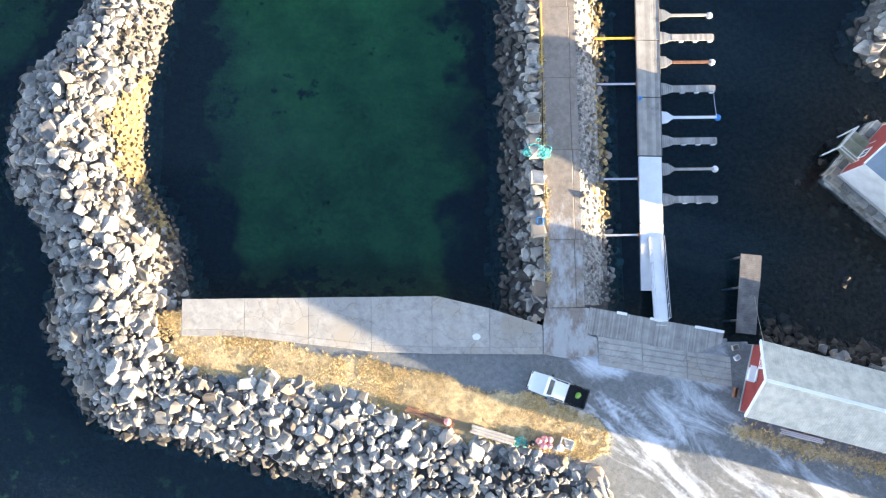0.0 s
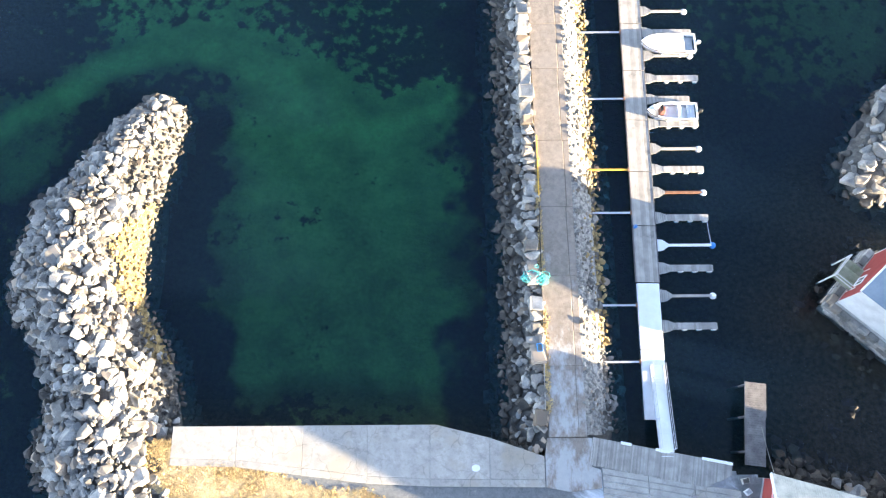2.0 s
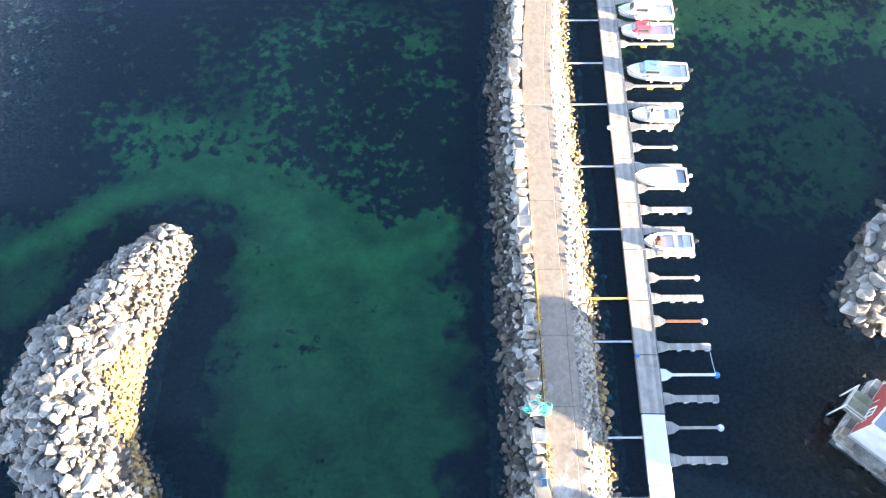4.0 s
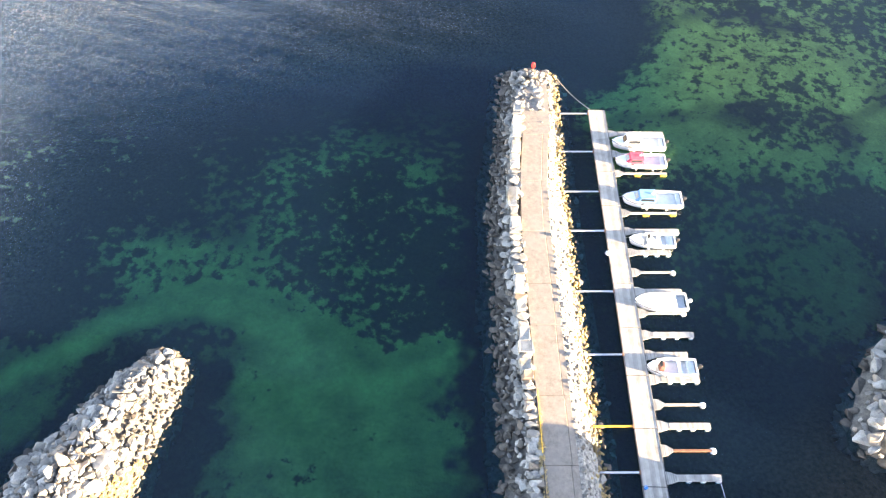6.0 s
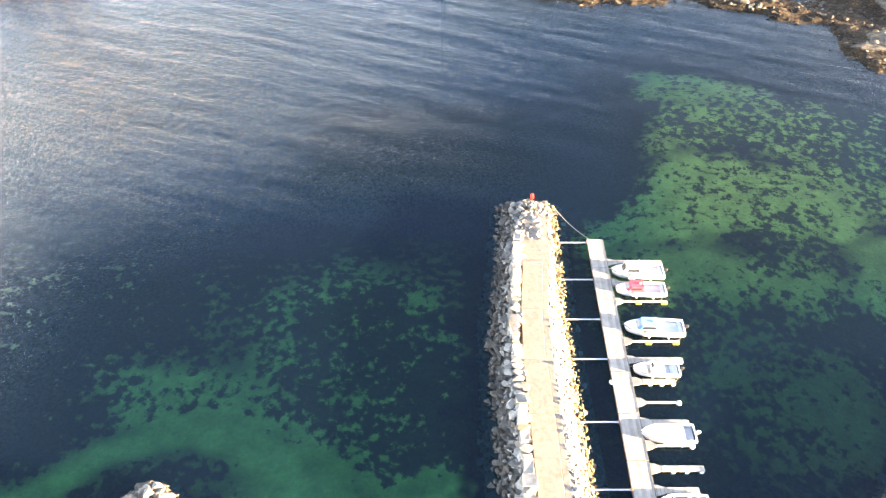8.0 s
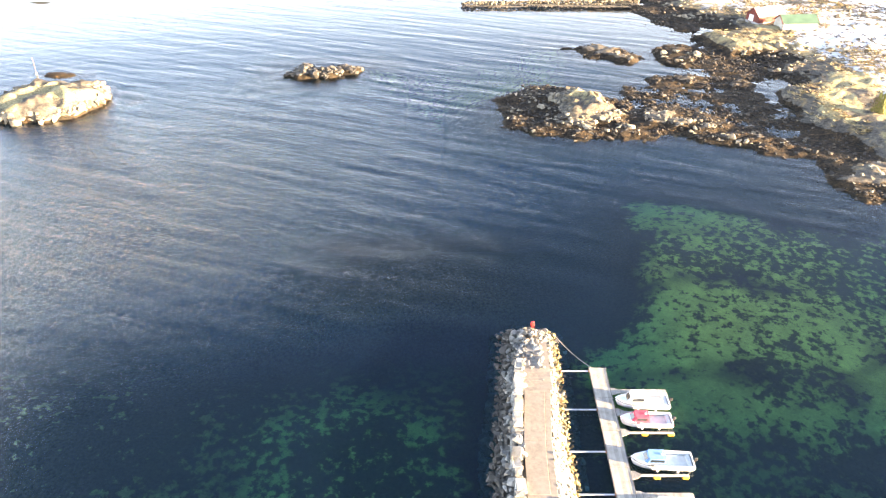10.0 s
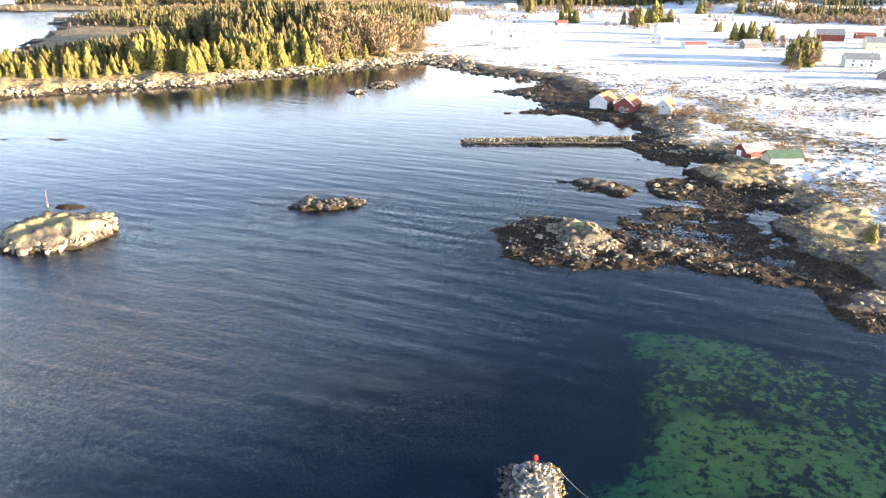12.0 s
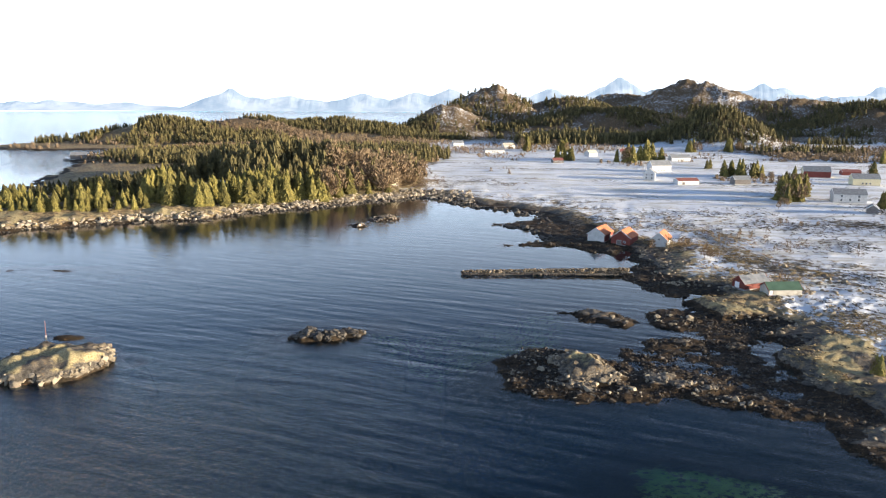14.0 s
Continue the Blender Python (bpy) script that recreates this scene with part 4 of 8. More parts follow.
RUBBLE = stone_set("rubble_stone", M["granite_rubble"], 7, 7)


def rubble_bank(label, func, area, big, rule, limit, seed, near=None, low=-1.5):
    """A bank of tipped rock: a core, boulders as parts, and the small or far stones joined.
    rule(x, y, h) gives (size, kind) or None; near(x, y) ranks which boulders stay single."""
    rng = random.Random(seed)
    bank = thing("rubble_breakwater", label, "breakwater")
    core_mesh("bank_core", *area, 0.6, func, bank, 0.35, low)
    singles, mass = [], {"rubble": [], "tidal": [], "wrack": []}
    for step, want in big:
        pts = scatter(rng, area[0], area[1], area[2], area[3], step, None)
        xs, ys = np.array([p[0] for p in pts]), np.array([p[1] for p in pts])
        hs = func(xs, ys)
        for x, y, h in zip(xs, ys, hs):
            got = rule(x, y, h, want, rng)
            if got is None:
                continue
            size, kind = got
            m = spot(x, y, h - 0.12 * size + rng.uniform(-0.1, 0.16) * size, size, rng)
            if kind == "boulder":
                singles.append(((near(x, y) if near else 0), x, y, m))
            else:
                mass[kind].append(m)
    singles.sort(key=lambda s: s[0])
    for _, x, y, m in singles[:limit]:
        put("boulder", STONES[rng.randrange(len(STONES))], bank, m=m)
    mass["rubble"] += [s[3] for s in singles[limit:]]
    for kind, mat, text in (("rubble", "granite_rubble", "heaped pale granite rubble"), ("tidal", "tidal_rubble", "dark wet tidal stones and stones darkened for shade"), ("wrack", "wrack_rubble", "yellow-brown weedy stones")):
        if mass[kind]:
            joined_stones({"rubble": "rubble", "tidal": "tidal_rubble", "wrack": "wrack"}[kind], mass[kind], RUBBLE, M[mat], bank, rng, text)
    return bank


def west_height(x, y):
    return np.maximum(mound(x, y, WEST_BANK), np.where(x < -17, mound(x, y, SOUTH_BANK), -30))


def west_rule(x, y, h, want, rng):
    if h < -0.9 or (x > -23.2 and -2.7 < y < 3.3) or (x > -25.5 and -1 < y < 2.2) or (y < -2 and x > -17.5):
        return None
    inner = x > float(np.interp(y, [10, 14.8, 17.4, 20, 22, 24, 26], [-27.6, -29.2, -30.2, -30.9, -30.2, -28.8, -28])) + rng.uniform(-0.5, 0.5) and y > 5
    if y > 26:
        inner = x > -28.4 + 0.42 * (y - 30) + rng.uniform(-0.5, 0.5)
    if 4 < y < 10:
        inner = x > -25.5 - 0.1 * (y - 5)
    if inner:
        if want != "small":
            return None
        if h < 0.35 or y > 24.0 + rng.uniform(-1, 1) or y < 13 + rng.uniform(-2, 2):
            return (rng.uniform(0.3, 0.62), "tidal" if h < 0.9 or rng.random() < 0.6 else "rubble")
        return (rng.uniform(0.2, 0.55), "wrack")
    if want == "small":
        return (rng.uniform(0.4, 0.8), "tidal" if h < 0.3 else "rubble") if rng.random() < 0.55 else None
    if want == "big":
        return (rng.uniform(0.85, 1.7), "tidal" if h < 0.55 + rng.uniform(-0.4, 0.4) else "boulder")
    return (rng.uniform(0.6, 1.05), "tidal" if h < 0.7 + rng.uniform(-0.4, 0.4) else "boulder")


west_bank = rubble_bank("tipped pale granite boulders with a weedy inner slope", west_height, (-43, -16, -12, 38), [(1.25, "big"), (1.0, "mid"), (0.5, "small")], west_rule, 300, 5)


def wrack_slope(x, y):
    edge = np.interp(y, [9, 12, 14.8, 17.4, 20, 22, 24, 25.5], [-26, -27.6, -29.2, -30.2, -30.9, -30.2, -28.6, -27])
    h = west_height(x, y)
    return np.where((x > edge + 0.5 * fbm(x, y, 2, 3, 15)) & (h > 0.25 + 0.3 * fbm(x, y, 3, 3, 16)), h, -30)


tagged(core_mesh("wrack_slope", -32, -24, 9, 26, 0.3, wrack_slope, west_bank, 0.17, 0.0, "wrack_scree"), "yellow-brown weed and gravel slope")


def south_height(x, y):
    crest = np.interp(x, [p[0] for p in SOUTH_BANK], [p[1] for p in SOUTH_BANK])   # nearly level from the crest to the turf
    h = mound(x, np.where(y > crest, crest + 0.3 * (y - crest), y), SOUTH_BANK)
    return np.where(y < south_edge(x) + 0.3, h, -30.0)


def south_edge(x):
    return np.interp(x, [-20, -16, -11, -7, -4.2, -2, 2.2, 8.6, 12.5, 14, 15], [-3.4, -3.3, -4.3, -5.3, -6.8, -7.5, -9.1, -9.9, -11, -12.6, -16])


def south_rule(x, y, h, want, rng):
    if h < -0.9 or x < -17.5 or y > south_edge(x) + 0.2 or x > 14.6:
        return None
    if want == "big":
        if y > south_edge(x) - 1.3:
            return (rng.uniform(1.2, 1.75), "boulder")
        return (rng.uniform(0.8, 1.5), "tidal" if h < 1.3 + rng.uniform(-0.6, 0.4) else "boulder")
    if want == "mid":
        return (rng.uniform(0.6, 1.1), "tidal" if h < 1.4 + rng.uniform(-0.6, 0.4) else "boulder")
    return (rng.uniform(0.35, 0.7), "tidal" if h < 0.3 else "rubble") if rng.random() < 0.5 else None


rubble_bank("long bank of grey granite boulders along the sea side", south_height, (-18, 17, -26, -2), [(1.2, "big"), (0.95, "mid"), (0.55, "small")], south_rule, 300, 9,
            near=lambda x, y: -y)


def jetty_mid(y):
    return 10.9 + 2.3 * min(1, max(0, (y - 55) / 22))


def jetty_rule(x, y, h, want, rng):
    if h < -0.95 or y < 0.8 or (y < 3.2 and 8.9 < x < 13.4) or (x > 12.6 and y < 2.6):
        return None
    mid = jetty_mid(y)
    road = -1.55 < x - mid < 1.85
    if y < 68 and road:
        return None
    head = y > 71.5 + rng.uniform(-1, 1)
    if not head and y >= 68 and -1.4 < x - mid < 1.7:
        return (rng.uniform(0.2, 0.35), "rubble") if want == "small" and rng.random() < 0.08 else None
    # west slope: dark stones reach above the tide, shade put into their colour
    if x < mid or (head and x < mid + 2.2):
        if want == "big":
            return (rng.uniform(0.75, 1.35), "tidal" if h < (0.7 if y > 66 else 1.35) + rng.uniform(-0.5, 0.5) else "boulder")
        if want == "mid":
            return (rng.uniform(0.5, 0.95), "tidal" if h < 1.3 + rng.uniform(-0.4, 0.4) else "boulder")
        return (rng.uniform(0.3, 0.6), "tidal" if h < 0.6 else "rubble") if rng.random() < 0.4 else None
    if want == "small":
        return (rng.uniform(0.25, 0.62), "tidal" if h < 0.1 else ("wrack" if h < 1.2 + 0.6 * rng.uniform(-1, 1) and y > 10 else "rubble"))
    if want == "mid" and rng.random() < 0.12:
        return (rng.uniform(0.7, 1.1), "rubble")
    return None


jetty_bank = rubble_bank("harbour jetty bank of dark and pale stones", jetty_height, (4, 19, 0.6, 85), [(1.15, "big"), (0.9, "mid"), (0.5, "small")], jetty_rule, 300, 13, near=lambda x, y: y)


def scree_slope(x, y):
    k = sat((y - 55) / 22)
    h = jetty_height(x, y)
    return np.where((x > 12.6 + 2.3 * k) & (h > 0.75 + 0.3 * fbm(x, y, 3, 3, 17)) & (y < 76), h, -30)


tagged(core_mesh("scree_slope", 12, 18.5, 2.4, 76, 0.35, scree_slope, jetty_bank, 0.04, 0.0, "scree"), "grey gravel between the stones")


def east_rule(x, y, h, want, rng):
    if h < -0.8:
        return None
    if want == "big":
        return (rng.uniform(1.0, 1.9), "tidal" if h < 0.6 else "boulder")
    return (rng.uniform(0.5, 0.9), "tidal" if h < 0.4 else "rubble") if want == "small" and rng.random() < 0.4 else None


# a shelf of weedy rock beside the red boathouse and round the far boathouse's footing
srng = random.Random(19)
shelf = []
for _ in range(420):
    u, v = srng.uniform(1.5, 24), abs(srng.gauss(0, 2.2))
    shelf.append(spot(27.4 + 0.965 * u + 0.262 * v, -1.15 - 0.262 * u + 0.965 * v, 0.75 - 0.42 * v + srng.uniform(-0.2, 0.2), srng.uniform(0.5, 1.5), srng))
for _ in range(420):
    u, v = srng.uniform(-9.5, 9), srng.uniform(-6.6, 5.0)
    if u > -7.2 and v > -3.4:
        continue
    x, y = 44.2 + 0.731 * u + 0.682 * v, 11.5 - 0.682 * u + 0.731 * v
    shelf.append(spot(x, y, -0.35 + srng.uniform(-0.35, 0.25), srng.uniform(0.4, 1.1), srng))
for _ in range(150):
    x, y = srng.uniform(31, 48), srng.uniform(-5, 9)
    if poly_distance(np.array([x]), np.array([y]), [(31, -1.5), (34, 3.8), (38, 6.8), (46, 9), (48, -6)])[0] > 0:
        shelf.append(spot(x, y, srng.uniform(-0.75, -0.3), srng.uniform(0.6, 1.4), srng))
tagged(joined_stones("weedy_rock_field", shelf, RUBBLE, M["weed_stone"], None, srng), "dark weed-covered rocks beside the boathouses", "rocks", kind="stuff")
shelf = []
for _ in range(34):
    u, v = srng.uniform(6, 24), srng.uniform(0.2, 1.6)
    shelf.append(spot(27.4 + 0.965 * u + 0.262 * v, -1.15 - 0.262 * u + 0.965 * v, 1.5 - 0.45 * v, srng.uniform(0.6, 1.4), srng))
tagged(joined_stones("shore_rock_field", shelf, RUBBLE, M["granite_rubble"], None, srng), "tan boulders along the boathouse wall", "rocks", kind="stuff")

rubble_bank("rounded end of a boulder groyne across the harbour", lambda x, y: mound(x, y, EAST_ROCKS), (38, 62, 22, 52), [(1.35, "big"), (0.7, "small")], east_rule, 220, 17,
            near=lambda x, y: x)


# ---- a row of squared kerb stones along the jetty ----
def kerb_stones():
    rng = random.Random(23)
    row = thing("kerb_stone_row", "squared granite blocks lining the jetty road", "kerb stones")
    shapes = []
    for i in range(5):
        bm = bmesh.new()
        box(bm, -0.38 - 0.08 * rng.random(), 0.38 + 0.08 * rng.random(), -0.6, 0.6, -0.5, 0.42 + 0.1 * rng.random(), 0.07, 0.93)
        for v in bm.verts:
            v.co += Vector((rng.uniform(-1, 1), rng.uniform(-1, 1), rng.uniform(-1, 1))) * 0.1
        me = bpy.data.meshes.new("kerb_stone")
        bm.normal_update()
        bm.to_mesh(me)
        bm.free()
        me.materials.append(M["granite"])
        shapes.append(me)
    y = 3.2
    while y < 72:
        ln = rng.uniform(0.75, 1.55)
        if rng.random() < 0.97:
            m = Matrix.LocRotScale((jetty_mid(y) - 2.2 + rng.uniform(-0.14, 0.1), y + ln / 2, 2.25 + rng.uniform(-0.1, 0.12)), Euler((0, rng.uniform(-0.1, 0.1), rng.uniform(-0.12, 0.12))),
                                   (rng.uniform(1.05, 1.5), ln / 0.98, rng.uniform(0.9, 1.2)))
            put("kerb_stone", shapes[rng.randrange(5)] if rng.random() < 0.3 else STONES[rng.randrange(len(STONES))], row, m=m if rng.random() < 0.6 else m @ Matrix.Diagonal((1.15, 1.05, 1.1, 1)))
        y += ln * 0.96


kerb_stones()


# ---- harbour ground: gravel, turf and ice ----
GRASS_EDGE_N = ([-26, -25.3, -22.8, -22, -18.2, -15.2, -11.2, -7.2, -4.2, -0.2, 3.3, 7.3, 10.7, 13.6, 15], [2.6, 2.6, 1.8, 0.4, 0.35, -0.4, -1.5, -1.8, -2.9, -3.7, -4.9, -5.0, -6.2, -7.5, -9.9])
GRASS_EDGE_S = ([-26, -22, -17, -11, -7, -4, 2.2, 8.6, 12.6, 14.8], [-1.0, -3.0, -3.5, -4.5, -5.6, -7.0, -9.2, -10.0, -10.9, -10.3])


def turf_cover(x, y):
    n, s = np.interp(x, *GRASS_EDGE_N), np.interp(x, *GRASS_EDGE_S)
    along = smooth01((15.2 - x) / 1.5) * smooth01((x + 26.5) / 1.0)
    torn = 0.55 * fbm(x, y, 2.2, 4, 99)
    return smooth01((n - y + 0.35 + torn) / 0.9) * smooth01((y - s + 0.5) / 0.8) * along


def build_pavement():
    step = 0.3
    xs, ys = np.arange(-26.6, 62, step), np.arange(-46, 3.3, step)
    X, Y = np.meshgrid(xs, ys)
    ok = (coast_distance(X, Y) > -0.25)
    Z = 2.13 + 0.05 * fbm(X, Y, 5, 3, 91) + 0.10 * turf_cover(X, Y)
    n = len(xs)
    keep = ok[:-1, :-1] & ok[1:, :-1] & ok[:-1, 1:] & ok[1:, 1:]
    jj, ii = np.nonzero(keep)
    a = jj * n + ii
    quads = np.stack([a, a + 1, a + n + 1, a + n], 1)
    used, inv = np.unique(quads, return_inverse=True)
    me = mesh_of("pavement", np.stack([X.ravel(), Y.ravel(), Z.ravel()], 1)[used].tolist(), inv.reshape(-1, 4).tolist(), M["pavement"], True)
    x, y = X.ravel()[used], Y.ravel()[used]
    # wheel tracks of packed snow sweep from the truck to the south-east
    ice = np.zeros(len(x))
    for off, amp in ((0, 1.0), (1.7, 0.9), (-1.8, 0.85), (3.6, 0.8), (-3.6, 0.6), (5.4, 0.6)):
        cx = 13.0 + (-y - 5.0) * 1.02 + off * 0.8 + 1.3 * fbm(x, y, 7, 3, 93)
        bend = np.where(y > -7.5, (y + 7.5) * 0.9, 0)
        ice = np.maximum(ice, amp * np.exp(-((x - cx + bend) / 0.75) ** 2) * sat((-y - 2) / 5))
    spread = np.exp(-((x - 20) / 7.0) ** 2 - ((y + 8.0) / 6.0) ** 2) * 0.52
    spread = np.maximum(spread, 0.72 * np.exp(-((x - 32) / 9) ** 2 - ((y + 19) / 6) ** 2))
    spread = np.maximum(spread, 0.66 * np.exp(-((x - 15) / 4.5) ** 2 - ((y + 2.6) / 1.8) ** 2))
    spread = np.maximum(spread, 0.55 * np.exp(-((x - 10.5) / 1.6) ** 2 - ((y - 1) / 3.0) ** 2))
    ice = np.maximum(ice * 0.68, spread) * (1 - turf_cover(x, y)) + 0.12 * fbm(x, y, 4, 3, 95)
    hard = smooth01((x - 13) / 3) * smooth01((26 - x) / 2) * smooth01((y + 5.5 + 0.24 * (x - 24)) / 1.0) * 0.95
    turf = np.maximum(turf_cover(x, y) * 0.95, smooth01((x - 24) / 2) * np.exp(-((y + 9.4 + 0.26 * (x - 28)) / 0.9) ** 2) * 0.75)
    for name, vals in (("ice", ice), ("hard", hard), ("turf", turf)):
        me.attributes.new(name, "FLOAT", "POINT").data.foreach_set("value", vals.astype(np.float32))
    tagged(put("pavement", me), "gravel harbour yard with packed snow tracks and dry turf", "yard", kind="structure")


build_pavement()


def tuft_field(name, label, spots, hmin, hmax, seed, mat="dry_grass", width=1.0):
    rng = random.Random(seed)
    vs, fs = [], []
    for x, y, z in spots:
        h, a0 = rng.uniform(hmin, hmax), rng.uniform(0, 6.28)
        for k in range(5):
            a = a0 + k * 1.257 + rng.uniform(-0.4, 0.4)
            lean, w = rng.uniform(1.2, 2.6) * h, rng.uniform(0.04, 0.09) * width
            c, s = math.cos(a), math.sin(a)
            o = len(vs)
            vs += [(x - s * w, y + c * w, z), (x + s * w, y - c * w, z), (x + c * lean * 0.5 + s * w, y + s * lean * 0.5 - c * w, z + h * 0.75),
                   (x + c * lean, y + s * lean, z + h * rng.uniform(0.6, 1.0))]
            fs += [(o, o + 1, o + 2), (o, o + 2, o + 3)]
    tagged(put(name, mesh_of(name, vs, fs, M[mat])), label, "grass", kind="stuff")


def harbour_grass():
    rng = random.Random(31)
    pts = []
    while len(pts) < 10000:
        x, y = rng.uniform(-26, 15), rng.uniform(-11, 2.3)
        c = float(turf_cover(np.array([x]), np.array([y]))[0])
        if rng.random() < c * (0.08 + 1.5 * max(0.0, vnoise(np.array([x / 1.6]), np.array([y / 1.6]), 4)[0] - 0.3)):
            pts.append((x, y, 2.16))
    for _ in range(500):
        x = rng.uniform(26, 46)
        pts.append((x, -9.3 - 0.26 * (x - 28) + rng.gauss(0, 0.7), 2.12))
    for _ in range(700):
        y = rng.uniform(4, 34)
        if vnoise(np.array([y / 2.5]), np.array([3.0]), 8)[0] > 0.35:
            pts.append((jetty_mid(y) - 1.45 + rng.gauss(0, 0.14), y, 2.36))
    tuft_field("dry_grass", "tufts of bleached yellow winter grass on the quay", pts, 0.05, 0.14, 33, width=0.45)


harbour_grass()


# ---- concrete: the quay's slabs and the jetty's road ----
def prism(bm, poly, z0, z1):
    lo = [bm.verts.new((x, y, z0)) for x, y in poly]
    hi = [bm.verts.new((x, y, z1)) for x, y in poly]
    n = len(poly)
    bm.faces.new(lo[::-1])
    bm.faces.new(hi)
    for i in range(n):
        bm.faces.new((lo[i], lo[(i + 1) % n], hi[(i + 1) % n], hi[i]))


def slab(poly, z0, z1, parent, mat="slab", name="slab", bevel=0.03):
    bm = bmesh.new()
    prism(bm, poly, z0, z1)
    bmesh.ops.recalc_face_normals(bm, faces=bm.faces[:])
    top = [e for e in bm.edges if all(v.co.z > (z0 + z1) / 2 for v in e.verts)]
    bmesh.ops.bevel(bm, geom=top, offset=bevel, segments=1, affect="EDGES")
    return part(name, bm, M[mat], parent)


def quay():
    q = thing("pavement_quay", "cracked old concrete quay in large cast slabs", "quay", kind="structure")
    north = ([-23.2, -0.4, 6.9, 9.0], [3.35, 3.35, 1.55, 0.6])
    south = ([-23.2, -17, -11, -4.5, 9.0], [0.1, -0.1, -0.9, -1.7, -1.9])
    cuts = [-23.2, -17.6, -11.9, -6.3, -0.9, 4.2, 8.9]
    for a, b in zip(cuts, cuts[1:]):
        a1, b1 = a + 0.006, b - 0.006
        mida = np.interp([a1, b1], *south) + 0.62
        na, nb = np.interp([a1, b1], *north)
        sa, sb = np.interp([a1, b1], *south)
        pts = [(a1, mida[0]), (b1, mida[1]), (b1, nb)] + ([(-0.4, 3.35)] if a < -0.4 < b else []) + [(a1, na)]
        slab(pts, -0.8, 2.26, q)
        slab([(a1, sa), (b1, sb), (b1, mida[1] - 0.006), (a1, mida[0] - 0.006)], 1.4, 2.25, q)
    # the apron where the jetty's road flares into the yard
    slab([(8.95, -1.9), (11.0, -2.3), (13.7, -2.0), (13.7, -0.5), (12.95, -0.25), (13.15, 2.1), (12.75, 2.17), (9.25, 2.17), (9.0, 0.6)], -0.8, 2.25, q, "road")
    return q


quay()


def jetty_road():
    r = thing("road_jetty", "narrow concrete road of cast slabs along the jetty", "road", kind="structure")
    rng = random.Random(41)
    y = 2.2
    while y < 66.5:
        ln = rng.uniform(4.6, 8.6)
        y1 = min(y + ln, 66.8)
        m0, m1 = jetty_mid(y), jetty_mid(y1)
        split = rng.uniform(1.0, 1.25)
        z = 2.36 + rng.uniform(-0.012, 0.012)
        slab([(m0 - 1.5, y + 0.012), (m0 + split, y + 0.012), (m1 + split, y1 - 0.012), (m1 - 1.5, y1 - 0.012)], 1.7, z, r, "road")
        slab([(m0 + split + 0.03, y + 0.012), (m0 + 1.8, y + 0.012), (m1 + 1.8, y1 - 0.012), (m1 + split + 0.03, y1 - 0.012)], 1.7, z - 0.03, r, "road")
        y = y1
    bm = bmesh.new()
    ys = np.linspace(66.8, 76.5, 24)
    for i in range(23):
        y0, y1 = ys[i], ys[i + 1]
        w0, w1 = 2.1 * (1 - 0.35 * i / 23), 2.1 * (1 - 0.35 * (i + 1) / 23)
        vs = [bm.verts.new((jetty_mid(yy) + s * w, yy, 2.3 + 0.04 * math.sin(yy * 3 + s))) for yy, w, s in ((y0, w0, -0.9), (y0, w0, 1), (y1, w1, 1), (y1, w1, -0.9))]
        bm.faces.new(vs)
    bmesh.ops.remove_doubles(bm, verts=bm.verts[:], dist=0.01)
    part("gravel_end", bm, M["road"], r, "pale trodden gravel")


jetty_road()


def yard_slabs():
    """The old concrete strip behind the timber deck."""
    q = thing("pavement_strip", "worn concrete strip with long joints behind the timber deck", "pavement", kind="structure")
    for k in range(5):
        for i in range(3):
            x0, x1 = 13.8 + i * 3.9, 13.8 + (i + 1) * 3.9 - 0.03
            f = lambda x, k: -0.35 - k * 0.52 - 0.17 * (x - 13.8)
            slab([(x0, f(x0, k + 1) + 0.03), (x1, f(x1, k + 1) + 0.03), (x1, f(x1, k)), (x0, f(x0, k))], 1.9, 2.225 - 0.006 * k, q)


yard_slabs()


def timber_deck():
    d = thing("timber_deck", "weathered grey plank deck along the quay edge", "deck")
    a, b = Vector((13.2, 2.15)), Vector((25.0, -0.15))
    n = 90
    along = (b - a) / n
    bm = bmesh.new()
    box(bm, -0.12, 0.12, 0, (b - a).length, -0.9, -0.07, 0.02)
    ang = math.atan2(b.y - a.y, b.x - a.x)
    beam = part("edge_beam", bm, M["timber_dark"], d)
    beam.matrix_basis = pose(a.x, a.y - 0.1, 2.2, 0, 0, math.degrees(ang) - 90)
    rng = random.Random(43)
    me = []
    for w in range(3):
        bm = bmesh.new()
        box(bm, -0.062, 0.062, -2.3, 0.05, -0.07, 0.0, 0.008)
        for v in bm.verts:
            v.co.z += rng.uniform(-0.006, 0.006)
        m = bpy.data.meshes.new("plank")
        bm.normal_update()
        bm.to_mesh(m)
        bm.free()
        m.materials.append(M["timber_plank"])
        me.append(m)
    for i in range(n):
        p = a + along * (i + 0.5)
        reach = 1.0 if i < 75 else 1.0 - 0.038 * (i - 74)
        put("plank", me[i % 3], d, m=Matrix.LocRotScale((p.x, p.y, 2.27 + rng.uniform(-0.008, 0.008)), Euler((0, 0, ang + rng.uniform(-0.012, 0.012))), (1, reach * rng.uniform(0.97, 1.02), 1)))
    bm = bmesh.new()
    for s0, s1 in ((2.4, 3.3), (5.4, 6.6), (9.4, 12.0)):
        u = (b - a).normalized()
        p, q = a + u * s0, a + u * s1
        box(bm, 0, (q - p).length, -0.12, 0.12, 0.0, 0.16, 0.02, m=pose(p.x, p.y + 0.02, 2.28, 0, 0, math.degrees(ang)))
    part("edge_rail", bm, M["white_paint"], d, "white painted edge baulks")


timber_deck()


